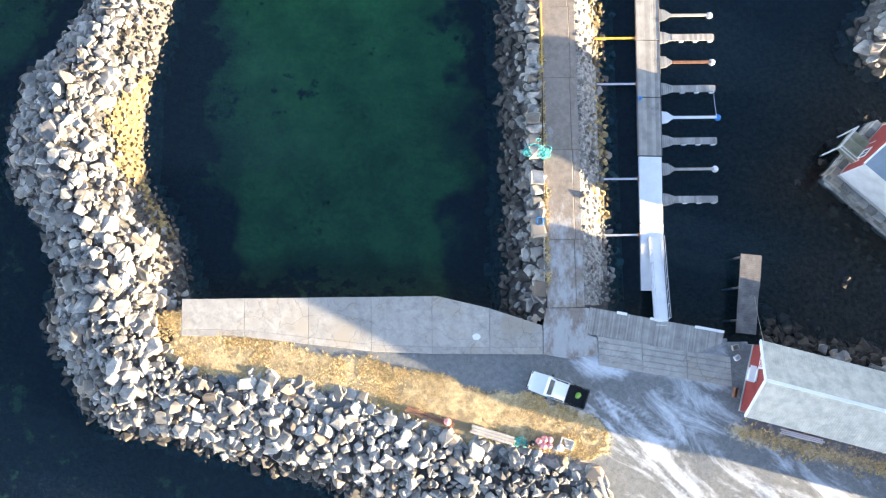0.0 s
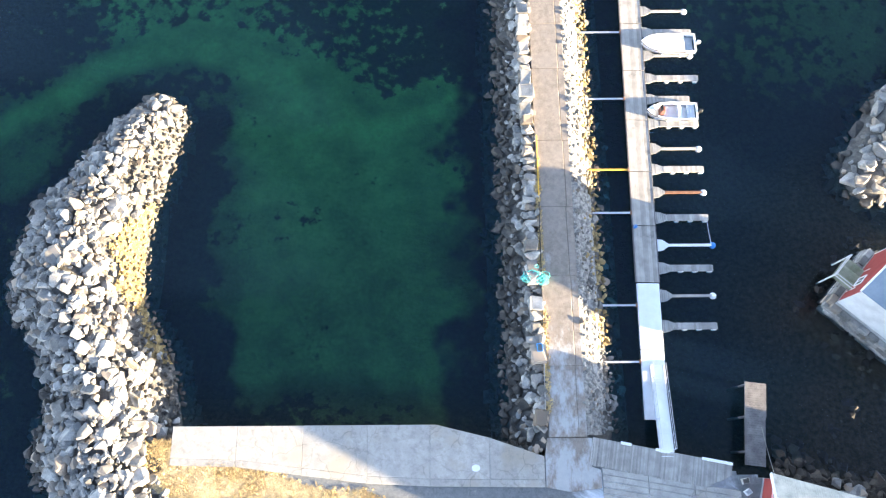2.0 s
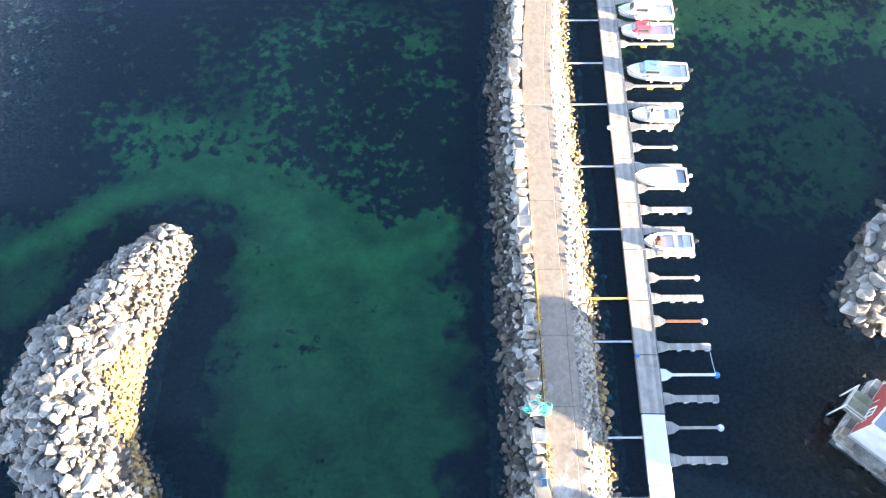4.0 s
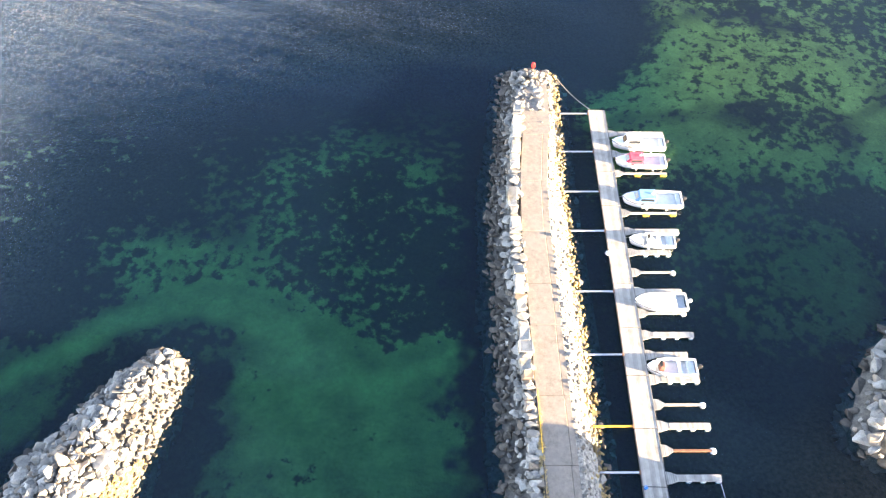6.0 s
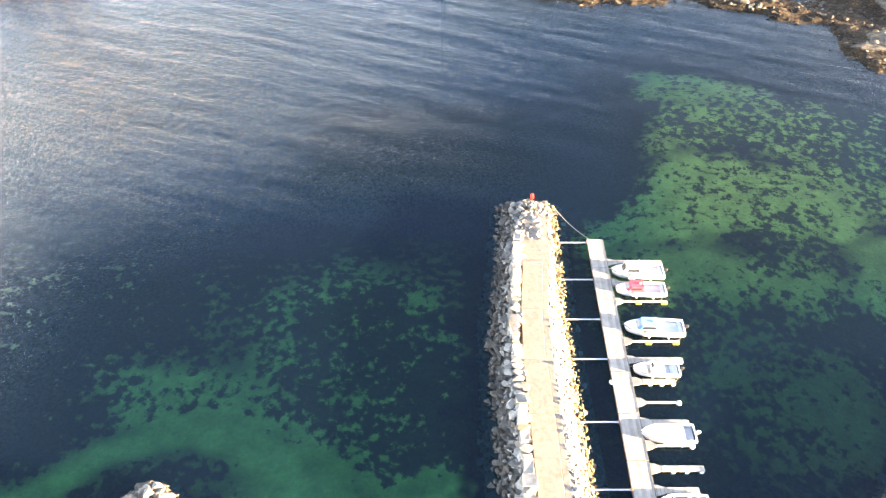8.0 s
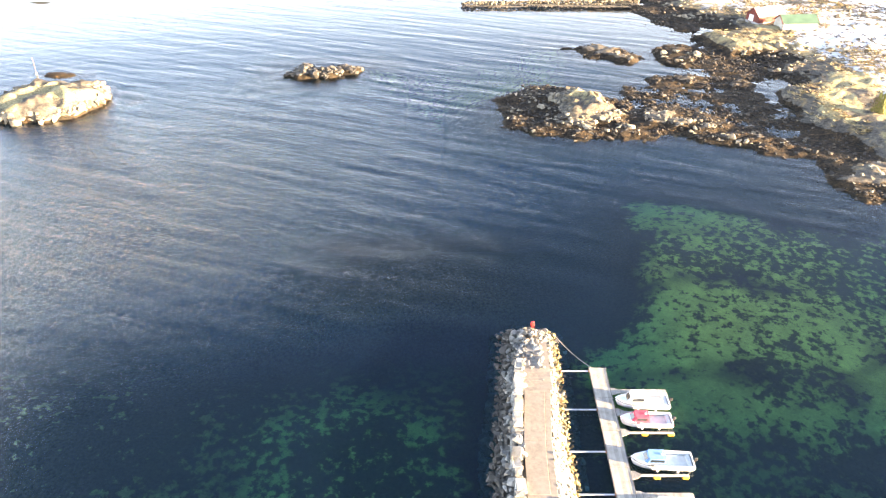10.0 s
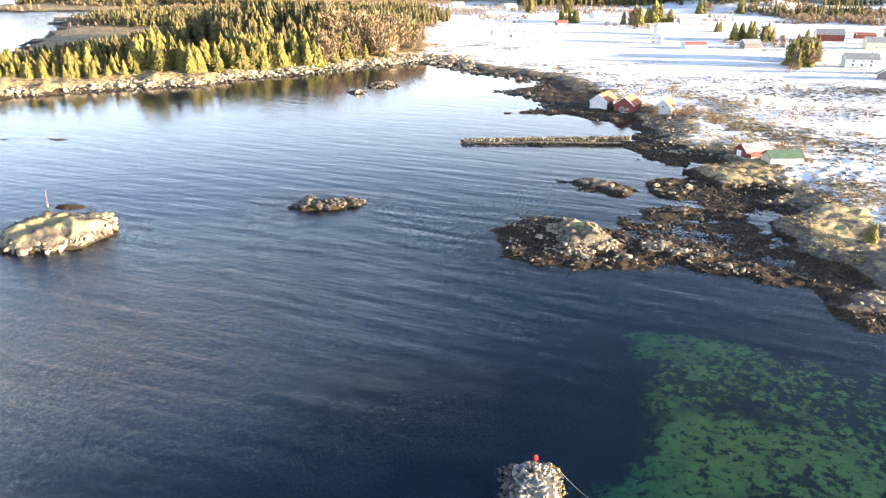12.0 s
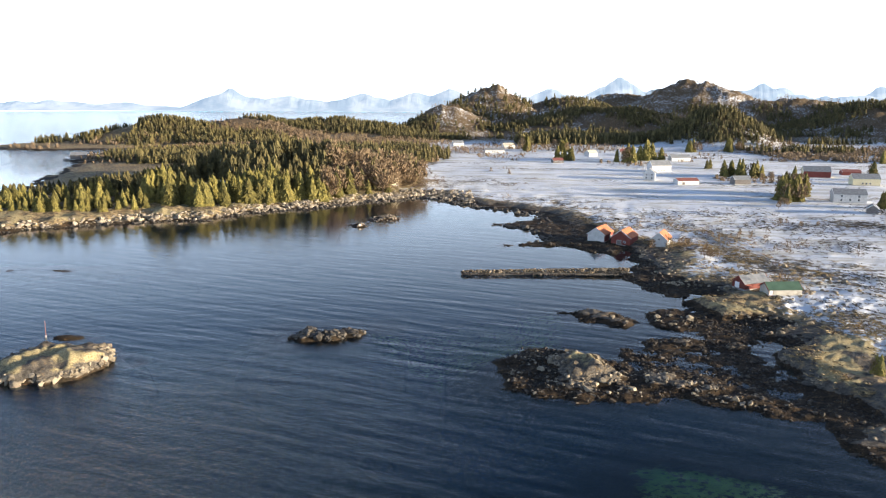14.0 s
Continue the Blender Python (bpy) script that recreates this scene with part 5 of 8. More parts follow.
def dark_pier():
    p = thing("timber_pier", "narrow dark plank pier on posts", "pier", pose(27.3, -0.2, 0, 0, 0, -7))
    for i in range(36):
        bm = bmesh.new()
        k = 1.0 if i > 20 else 0.85
        box(bm, -0.95 * k, 0.95 * k, i * 0.2 - 0.1, i * 0.2 + 0.085, 1.55, 1.61, 0.008)
        part("plank", bm, M["timber_dark"], p)
    for x in (-0.8, 0.8):
        for y in (1.0, 4.0, 6.8):
            bm = bmesh.new()
            tube(bm, (x, y, -3.5), (x, y, 1.55), 0.12, n=8)
            part("post", bm, M["timber_dark"], p)
    bm = bmesh.new()
    for x in (-0.8, 0.8):
        box(bm, x - 0.08, x + 0.08, -0.1, 7.1, 1.35, 1.548)
    part("bearer", bm, M["timber_dark"], p)


dark_pier()


# ---- the pontoon ----
def deck_section(bm, w, ln, n, z0, z1):
    for i in range(n):
        x0 = -w / 2 + i * w / n
        box(bm, x0 + 0.006, x0 + w / n - 0.006, 0.02, ln - 0.02, z0, z1)


def pontoon_x(y):
    return 19.72 + 0.0257 * (y - 16.4)


def pontoons():
    skew = math.degrees(math.atan(-0.0257))
    for k in range(10):
        y = 16.4 + k * 5.67
        t = thing("pontoon_section", "floating pontoon section with weathered lengthwise boards", "pontoon", pose(pontoon_x(y), y, 0, 0, 0, skew), "pontoon sections")
        bm = bmesh.new()
        deck_section(bm, 2.16, 5.64, 13, 0.46, 0.50)
        part("decking", bm, M["timber_grey"], t)
        bm = bmesh.new()
        for s in (-1, 1):
            box(bm, s * 1.10 - 0.045, s * 1.10 + 0.045, 0.03, 5.61, 0.22, 0.53, 0.01)
        box(bm, -1.05, 1.05, 0.03, 0.12, 0.24, 0.455)
        box(bm, -1.05, 1.05, 5.52, 5.61, 0.24, 0.455)
        part("edge_beam", bm, M["timber_dark"], t)
        for yy in (1.0, 4.4):
            bm = bmesh.new()
            box(bm, -1.0, 1.0, yy - 0.7, yy + 0.7, -0.35, 0.24, 0.06)
            part("float_block", bm, M["concrete"], t)
    for y, ln in ((3.7, 6.3), (10.03, 6.3)):
        t = thing("pontoon_section", "white-topped floating pontoon section beside the gangway", "pontoon", pose(pontoon_x(y), y, 0, 0, 0, skew), "pontoon sections")
        bm = bmesh.new()
        box(bm, -1.06, 1.06, 0.02, ln - 0.02, 0.18, 0.52, 0.03)
        part("deck", bm, M["white_paint"], t)
        bm = bmesh.new()
        box(bm, -0.98, 0.98, 0.2, ln - 0.2, -0.4, 0.2, 0.05)
        part("float_block", bm, M["concrete"], t)


pontoons()


def gangway():
    g = thing("gangway", "white metal gangway with rails from quay to pontoon", "gangway")
    a, b = Vector((19.75, 8.6, 0.62)), Vector((19.45, 0.9, 2.36))
    d = b - a
    ln = d.length
    base = Matrix.Translation(a) @ d.to_track_quat("Y", "Z").to_matrix().to_4x4()
    bm = bmesh.new()
    box(bm, -0.55, 0.55, 0, ln, -0.06, 0.0, 0.01)
    for i in range(28):
        box(bm, -0.5, 0.5, 0.15 + i * 0.3, 0.19 + i * 0.3, 0.001, 0.02)
    part("tread", bm, M["white_paint"], g).matrix_basis = base
    for s in (-1, 1):
        bm = bmesh.new()
        box(bm, s * 0.58 - 0.04, s * 0.58 + 0.04, 0, ln, -0.1, 0.1, 0.01)
        part("side_beam", bm, M["aluminium"], g).matrix_basis = base
        bm = bmesh.new()
        for z in (0.5, 0.95):
            tube(bm, (s * 0.6, 0.1, z), (s * 0.6, ln - 0.1, z), 0.025)
        for i in range(7):
            yy = 0.15 + i * (ln - 0.3) / 6
            tube(bm, (s * 0.6, yy, 0.05), (s * 0.6, yy, 0.95), 0.022)
        part("hand_rail", bm, M["aluminium"], g).matrix_basis = base


gangway()


# mooring fingers: y, reach, kind
FINGERS = [(12.2, 5.1, "wide"), (15.1, 4.9, "thin"), (17.8, 5.2, "wide"), (20.1, 5.3, "blue"), (22.9, 5.2, "wide"), (25.55, 4.9, "thin"), (28.0, 5.2, "wide"), (30.25, 4.8, "thin"),
           (33.0, 5.1, "wide"), (35.8, 4.4, "wide"), (38.2, 5.5, "wide"), (40.9, 4.8, "thin"), (43.7, 5.2, "wide"), (46.3, 4.6, "thin"), (49.1, 4.9, "wide"), (52.2, 6.4, "wide"),
           (55.0, 6.6, "yellow"), (61.5, 6.5, "yellow"), (68.6, 7.2, "wide"), (64.9, 3.0, "thin")]


def unit_board(mat):
    bm = bmesh.new()
    box(bm, -0.5, 0.5, -0.5, 0.5, -0.5, 0.5)
    me = bpy.data.meshes.new("slat")
    bm.normal_update()
    bm.to_mesh(me)
    bm.free()
    me.materials.append(M[mat])
    return me


FINGER_BOARD = {"slat": unit_board("timber_plank"), "white": unit_board("white_paint")}


def finger(y, reach, kind):
    words = {"wide": "broad weathered mooring finger boarded on top", "thin": "slim mooring finger with a white end float", "blue": "slim white mooring finger with a blue end float",
             "yellow": "mooring finger carried on yellow floats"}[kind]
    t = thing("mooring_finger", words, "mooring finger", pose(pontoon_x(y) + 1.15, y, 0, 0, 0, 0), "mooring fingers")
    bm = bmesh.new()
    w = 0.30 if kind == "wide" else 0.12
    bw = 0.62
    mat = "white_paint" if kind == "blue" else "timber_grey"
    prism(bm, [(0, -bw), (0.5, -bw * 0.85), (1.15, -w), (1.15, w), (0.5, bw * 0.85), (0, bw)], 0.34, 0.42)
    bmesh.ops.recalc_face_normals(bm, faces=bm.faces[:])
    part("root_plate", bm, M[mat], t)
    for i in range(5):
        x = 0.08 + i * 0.2
        k = bw * 0.9 - max(0, x - 0.45) * 0.75
        put("slat", FINGER_BOARD["slat" if mat == "timber_grey" else "white"], t, m=Matrix.LocRotScale((x + 0.065, 0, 0.433), Euler((0, 0, 0)), (0.13, 2 * k, 0.025)))
    bm = bmesh.new()
    box(bm, 1.152, reach, -w, w, 0.24, 0.44, 0.015)
    if kind == "wide":
        for i in range(int((reach - 1.2) / 0.24)):
            put("slat", FINGER_BOARD["slat"], t, m=Matrix.LocRotScale((1.305 + i * 0.24, 0, 0.4535), Euler((0, 0, 0)), (0.232, 2 * w + 0.03, 0.023)))
    part("beam", bm, M["timber_rust"] if y == 25.55 else M[mat], t)
    if kind == "wide":
        for x in (reach * 0.42, reach * 0.68, reach - 0.25):
            bm = bmesh.new()
            box(bm, x - 0.22, x + 0.22, -w - 0.05, w + 0.05, -0.2, 0.36, 0.05)
            part("float", bm, M["white_float"], t)
    elif kind == "yellow":
        for x in (reach * 0.45, reach - 0.35):
            bm = bmesh.new()
            box(bm, x - 0.4, x + 0.4, -0.24, 0.24, -0.18, 0.34, 0.09)
            part("float", bm, M["yellow_float"], t)
    else:
        bm = bmesh.new()
        ball(bm, (reach + 0.1, 0, 0.22), 0.33, 0.8, 14, 9)
        part("float", bm, M["blue_plastic" if kind == "blue" else "white_float"], t, smooth=True)


for f_row in FINGERS:
    finger(*f_row)

# stay booms from the jetty to the pontoon
for yb, tilt in ((8.9, 0.0), (14.2, 0.0), (23.4, 0.1), (27.95, 0.1), (35.8, 0.2), (43.65, 0.1), (52.2, 0.2), (58.35, 0.0), (65.2, 0.0), (72.35, 0.1)):
    tb = thing("mooring_boom", "slim steel boom holding the pontoon off the jetty", "boom", group="mooring booms")
    bm = bmesh.new()
    xr = pontoon_x(yb) - 1.15
    xl = jetty_mid(yb) + 4.2 - 0.6 * min(1, max(0, (yb - 55) / 22))
    box(bm, xl - 0.4, xr + 0.05, yb - 0.09, yb + 0.09, 0.42, 0.56, 0.02)
    part("bar", bm, M["yellow_float"] if yb in (27.95,) else M["aluminium"], tb)
    bm = bmesh.new()
    box(bm, xr - 0.14, xr + 0.04, yb - 0.2, yb + 0.2, 0.38, 0.6, 0.02)
    part("hinge", bm, M["rusty_iron"], tb)
    bm = bmesh.new()
    tube(bm, (xl - 0.3, yb, -0.2), (xl - 0.3, yb, 0.62), 0.12, n=8)
    part("anchor_post", bm, M["rusty_iron"], tb)

# ---- boats: bow towards -x, origin amidships at the waterline ----
def loft(bm, rings, close_ends=True):
    rows = [[bm.verts.new(p) for p in r] for r in rings]
    for a, b in zip(rows, rows[1:]):
        for i in range(len(a) - 1):
            bm.faces.new((a[i], a[i + 1], b[i + 1], b[i]))
    if close_ends:
        bm.faces.new(rows[0][::-1])
        bm.faces.new(rows[-1])
    return rows


def boat(label, x, y, ln, beam, yaw, style):
    t = thing("motor_boat", label, "boat", pose(x, y, 0, 0, 0, yaw), "moored boats")
    free = 0.16 * beam + 0.42
    st = [0.0, 0.06, 0.16, 0.3, 0.5, 0.75, 1.0]
    wid = [0.03, 0.36, 0.66, 0.88, 1.0, 1.0, 0.92]
    rise = [0.28, 0.22, 0.15, 0.08, 0.02, 0.0, 0.0]

    def half(k):
        return float(np.interp(k, st, wid)) * beam / 2

    def sheer(k):
        return free + float(np.interp(k, st, rise))

    bm = bmesh.new()
    rings = []
    ks = np.linspace(0, 1, 15)
    for k in ks:
        X, w, z = (k - 0.5) * ln, half(k), sheer(k)
        rake = 0.06 * ln * (1 - k) ** 3
        rings.append([(X, w, z), (X + rake * 0.3, w * 0.97, z * 0.55), (X + rake, w * 0.78, -0.05), (X + rake * 1.5, 0, -0.32 + 0.3 * max(0, 0.15 - k)),
                      (X + rake, -w * 0.78, -0.05), (X + rake * 0.3, -w * 0.97, z * 0.55), (X, -w, z)])
    loft(bm, rings)
    part("hull", bm, M["gelcoat"], t, smooth=False)
    # gunwale and foredeck
    fore = 0.34 if style != "open" else 0.2
    if style == "covered":
        fore = 0.8
    bm = bmesh.new()
    rows = []
    for k in ks:
        if k <= fore:
            w, z = half(k), sheer(k)
            X = (k - 0.5) * ln
            rows.append([(X, w, z + 0.004), (X, w * 0.5, z + 0.10), (X, 0, z + 0.14), (X, -w * 0.5, z + 0.10), (X, -w, z + 0.004)])
    loft(bm, rows, False)
    bmesh.ops.recalc_face_normals(bm, faces=bm.faces[:])
    part("foredeck", bm, M["gelcoat"] if style != "covered" else M["white_paint"], t, "white boat cover" if style == "covered" else "")
    bm = bmesh.new()
    for s in (-1, 1):
        rows = []
        for k in ks[ks >= fore - 0.02]:
            w, z, X = half(k), sheer(k), (k - 0.5) * ln
            rows.append([(X, s * w, z + 0.006), (X, s * (w + 0.03), z + 0.05), (X, s * (w - 0.16), z + 0.05), (X, s * (w - 0.18), z - 0.25)])
        if s < 0:
            rows = [r[::-1] for r in rows]
        loft(bm, rows, False)
    box(bm, ln * 0.5 - 0.2, ln * 0.5, -half(1.0), half(1.0), sheer(1) - 0.05, sheer(1) + 0.05, 0.02)
    part("gunwale", bm, M["gelcoat"], t)
    bm = bmesh.new()
    box(bm, (fore - 0.5) * ln - 0.1, ln * 0.5 - 0.21, -half(0.8) + 0.17, half(0.8) - 0.17, 0.10, sheer(0.6) - 0.42)
    part("cockpit_floor", bm, M["boat_inside"], t)
    bm = bmesh.new()
    for s in (-1, 1):
        pts = [((k - 0.5) * ln, s * (half(k) + 0.035), sheer(k) - 0.03) for k in ks]
        for a, b in zip(pts, pts[1:]):
            tube(bm, a, b, 0.035, n=5)
    part("rubbing_strake", bm, M["black_plastic"] if style != "red" else M["red_canvas"], t)
    cx = (fore - 0.5) * ln
    top = sheer(fore)
    if style in ("cabin", "red", "blue"):
        bm = bmesh.new()
        cw = half(0.4) * 0.74
        c0, c1 = cx - ln * 0.10, cx + ln * 0.20
        lo = [(c0 - 0.35, cw * 0.7), (c0, cw), (c1, cw), (c1, -cw), (c0, -cw), (c0 - 0.35, -cw * 0.7)]
        hi = [(c0 + 0.25, cw * 0.6), (c0 + 0.4, cw * 0.86), (c1 - 0.05, cw * 0.86), (c1 - 0.05, -cw * 0.86), (c0 + 0.4, -cw * 0.86), (c0 + 0.25, -cw * 0.6)]
        h = 0.95 if style == "cabin" else 0.7
        loft(bm, [[(px, py, top + 0.02) for px, py in lo] + [(*lo[0], top + 0.02)], [(px, py, top + h) for px, py in hi] + [(*hi[0], top + h)]], False)
        bm.faces.new([bm.verts.new((px, py, top + h)) for px, py in hi])
        bmesh.ops.recalc_face_normals(bm, faces=bm.faces[:])
        cab = part("cabin", bm, M["gelcoat"] if style == "cabin" else M["red_canvas" if style == "red" else "blue_canvas"], t, "red canvas hood" if style == "red" else ("blue canvas hood" if style == "blue" else ""))
        bm = bmesh.new()
        for s in (-1, 1):
            vs = [bm.verts.new(p) for p in ((c0 + 0.25, s * (cw * 0.955 + 0.012), top + 0.32 * h), (c1 - 0.2, s * (cw * 0.955 + 0.012), top + 0.32 * h),
                                            (c1 - 0.25, s * (cw * 0.885 + 0.012), top + 0.82 * h), (c0 + 0.45, s * (cw * 0.885 + 0.012), top + 0.82 * h))]
            bm.faces.new(vs)
        vs = [bm.verts.new(p) for p in ((c0 - 0.235, cw * 0.62, top + 0.22 * h), (c0 - 0.235, -cw * 0.62, top + 0.22 * h), (c0 + 0.11, -cw * 0.56, top + 0.8 * h), (c0 + 0.11, cw * 0.56, top + 0.8 * h))]
        bm.faces.new(vs)
        part("window", bm, M["dark_glass"], cab)
        bm = bmesh.new()
        tube(bm, (c1 - 0.4, 0, top + h), (c1 - 0.4, 0, top + h + 0.9), 0.02, n=5)
        box(bm, c1 - 0.55, c1 - 0.25, -0.1, 0.1, top + h, top + h + 0.12, 0.02)
        part("mast", bm, M["aluminium"], t)
    elif style in ("console", "open"):
        bm = bmesh.new()
        box(bm, cx + 0.25, cx + 0.8, -0.36, 0.36, 0.4, top + 0.35, 0.06, 0.85)
        con = part("console", bm, M["brown_seat"] if style == "open" else M["gelcoat"], t, "dark brown console" if style == "open" else "")
        bm = bmesh.new()
        vs = [bm.verts.new(p) for p in ((cx + 0.26, 0.34, top + 0.33), (cx + 0.26, -0.34, top + 0.33), (cx + 0.42, -0.3, top + 0.72), (cx + 0.42, 0.3, top + 0.72))]
        bm.faces.new(vs)
        bmesh.ops.solidify(bm, geom=bm.faces[:], thickness=0.02)
        part("windscreen", bm, M["dark_glass"], con)
        for k, w in ((0.62, 0.8), (0.8, 0.85)):
            bm = bmesh.new()
            X = (k - 0.5) * ln
            box(bm, X, X + 0.42, -half(k) * w, half(k) * w, 0.4, sheer(k) - 0.16, 0.04)
            part("thwart", bm, M["white_paint"] if k < 0.7 else M["boat_inside"], t)
    if style != "covered":
        bm = bmesh.new()
        box(bm, ln * 0.5 - 0.75, ln * 0.5 - 0.25, -half(0.95) * 0.8, half(0.95) * 0.8, 0.4, sheer(0.95) - 0.12, 0.04)
        part("stern_seat", bm, M["boat_inside"], t)
    motor = new("outboard_motor")
    motor.parent = t
    motor.location = (ln * 0.5 + 0.16, 0, 0)
    bm = bmesh.new()
    box(bm, -0.18, 0.3, -0.17, 0.17, sheer(1) - 0.05, sheer(1) + 0.38, 0.07, 0.82)
    part("cowling", bm, M["black_plastic"] if style != "covered" else M["boat_inside"], motor)
    bm = bmesh.new()
    box(bm, -0.05, 0.12, -0.06, 0.06, -0.45, sheer(1) - 0.04, 0.02)
    part("leg", bm, M["black_plastic"], motor)
    for k in (0.4, 0.72):
        bm = bmesh.new()
        ball(bm, ((k - 0.5) * ln, -half(k) - 0.14, 0.3), 0.14, 1.6, 8, 6)
        part("fender", bm, M["white_float"], t, "white fender", True)
    bm = bmesh.new()
    tube(bm, (-ln * 0.48, 0, sheer(0) + 0.02), (-ln * 0.5 - 0.5, 0.3, 0.52), 0.02, n=5)
    tube(bm, (ln * 0.49, -half(1) * 0.9, sheer(1)), (ln * 0.35, -half(1) - 0.75, 0.47), 0.02, n=5)
    part("mooring_line", bm, M["rope"], t)
    return t


boat("white cabin boat with an open cockpit moored at the pontoon end", 25.75, 66.7, 6.9, 2.4, -1, "cabin")
boat("white motor boat with a red hood moored beside a cabin boat", 25.5, 63.45, 6.5, 2.2, -1, "red")
boat("white motor boat with a blue canvas hood", 25.8, 57.0, 7.3, 2.5, -2, "blue")
boat("small white console boat between two mooring fingers", 24.7, 50.7, 5.4, 1.95, -2, "console")
boat("white boat under a taut white cover", 24.1, 42.2, 5.8, 2.3, -1, "covered")
boat("open white boat with a brown console", 23.75, 34.25, 5.2, 2.0, -1, "open")


# ---- the pickup ----
def pickup():
    t = thing("pickup_truck", "white double-cab pickup with a dark open load bed", "pickup truck", pose(10.0, -4.95, 2.18, 0, 0, 159.7))
    # x forward, 5.2 m long, 1.84 m wide
    prof = [(-2.6, 0.55), (-2.6, 1.05), (-0.75, 1.05), (-0.75, 1.12), (0.95, 1.12), (1.25, 1.08), (2.25, 0.98), (2.55, 0.85), (2.62, 0.55), (2.55, 0.38), (-2.5, 0.42)]
    bm = bmesh.new()
    sides = []
    for w, inset in ((0.90, 0), (-0.90, 0)):
        sides.append([bm.verts.new((x, w * (1 - 0.10 * max(0, (x - 1.9) / 0.7)), z)) for x, z in prof])
    n = len(prof)
    for i in range(n):
        if i == 1:
            continue                              # the load bed stays open
        bm.faces.new((sides[0][i], sides[0][(i + 1) % n], sides[1][(i + 1) % n], sides[1][i]))
    bm.faces.new(sides[0][::-1])
    bm.faces.new(sides[1])
    bmesh.ops.recalc_face_normals(bm, faces=bm.faces[:])
    bmesh.ops.bevel(bm, geom=[e for e in bm.edges if not e.is_boundary], offset=0.045, segments=2, affect="EDGES")
    part("body", bm, M["car_white"], t)
    bm = bmesh.new()
    lo = [(-0.78, 0.86), (1.15, 0.86), (1.15, -0.86), (-0.78, -0.86)]
    hi = [(-0.62, 0.70), (0.50, 0.70), (0.50, -0.70), (-0.62, -0.70)]
    a = [bm.verts.new((x, y, 1.10)) for x, y in lo]
    b = [bm.verts.new((x, y, 1.74)) for x, y in hi]
    bm.faces.new(b)
    for i in range(4):
        bm.faces.new((a[i], a[(i + 1) % 4], b[(i + 1) % 4], b[i]))
    bmesh.ops.recalc_face_normals(bm, faces=bm.faces[:])
    bmesh.ops.bevel(bm, geom=bm.edges[:], offset=0.06, segments=2, affect="EDGES")
    cab = part("cab", bm, M["car_white"], t)

    def pane(name, pts):
        bm = bmesh.new()
        bm.faces.new([bm.verts.new(p) for p in pts])
        bmesh.ops.solidify(bm, geom=bm.faces[:], thickness=0.015)
        part(name, bm, M["dark_glass"], cab)

    pane("windscreen", [(1.07, 0.72, 1.17), (1.07, -0.72, 1.17), (0.585, -0.62, 1.68), (0.585, 0.62, 1.68)])
    pane("rear_window", [(-0.775, 0.62, 1.22), (-0.775, -0.62, 1.22), (-0.66, -0.58, 1.64), (-0.66, 0.58, 1.64)])
    for s in (-1, 1):
        pane("side_window", [(0.85, s * 0.855, 1.2), (0.2, s * 0.855, 1.2), (0.2, s * 0.745, 1.64), (0.48, s * 0.745, 1.64)])
        pane("side_window", [(0.12, s * 0.855, 1.2), (-0.6, s * 0.855, 1.2), (-0.55, s * 0.745, 1.64), (0.12, s * 0.745, 1.64)])
    bm = bmesh.new()
    box(bm, -2.5, -0.82, -0.78, 0.78, 0.6, 0.63)
    box(bm, -2.5, -0.82, 0.76, 0.82, 0.6, 1.10)
    box(bm, -2.5, -0.82, -0.82, -0.76, 0.6, 1.10)
    box(bm, -2.54, -2.48, -0.82, 0.82, 0.6, 1.08)
    box(bm, -0.84, -0.79, -0.82, 0.82, 0.6, 1.16)
    part("load_bed", bm, M["black_plastic"], t, "black bed liner")
    for x in (-1.62, 1.6):
        for s in (-1, 1):
            w = new("wheel")
            w.parent = t
            bm = bmesh.new()
            bmesh.ops.create_cone(bm, cap_ends=True, segments=20, radius1=0.38, radius2=0.38, depth=0.25, matrix=pose(x, s * 0.8, 0.38, 90))
            bmesh.ops.bevel(bm, geom=[e for e in bm.edges if len(e.link_faces) == 2 and e.calc_face_angle(0) > 1], offset=0.04, segments=1, affect="EDGES")
            part("tyre", bm, M["rubber"], w)
            bm = bmesh.new()
            bmesh.ops.create_cone(bm, cap_ends=True, segments=14, radius1=0.22, radius2=0.2, depth=0.27, matrix=pose(x, s * 0.8, 0.38, 90))
            part("rim", bm, M["aluminium"], w)
    for s in (-1, 1):
        bm = bmesh.new()
        box(bm, 2.42, 2.58, s * 0.68 - 0.14, s * 0.68 + 0.14, 0.68, 0.85, 0.03)
        part("headlight", bm, M["dark_glass"], t)
        bm = bmesh.new()
        box(bm, 0.75, 0.95, s * 1.02 - 0.1, s * 1.02 + 0.1, 1.15, 1.32, 0.03)
        part("wing_mirror", bm, M["black_plastic"], t)
    bm = bmesh.new()
    box(bm, 2.56, 2.68, -0.8, 0.8, 0.42, 0.62, 0.03)
    box(bm, -2.72, -2.58, -0.8, 0.8, 0.45, 0.62, 0.03)
    part("bumper", bm, M["black_plastic"], t)
    bag = thing("sack", "bright green sack lying in the pickup bed", "sack", pose(11.75, -5.45, 2.82, 0, 0, 40))
    bm = bmesh.new()
    bmesh.ops.create_icosphere(bm, subdivisions=2, radius=0.3, matrix=Matrix.Diagonal((1.1, 0.8, 0.6, 1)))
    for v in bm.verts:
        v.co = v.co * (1 + 0.25 * noise.noise(v.co * 5)) + Vector((0, 0, 0.15))
    part("sack_body", bm, M["green_bag"], bag, smooth=True)


pickup()


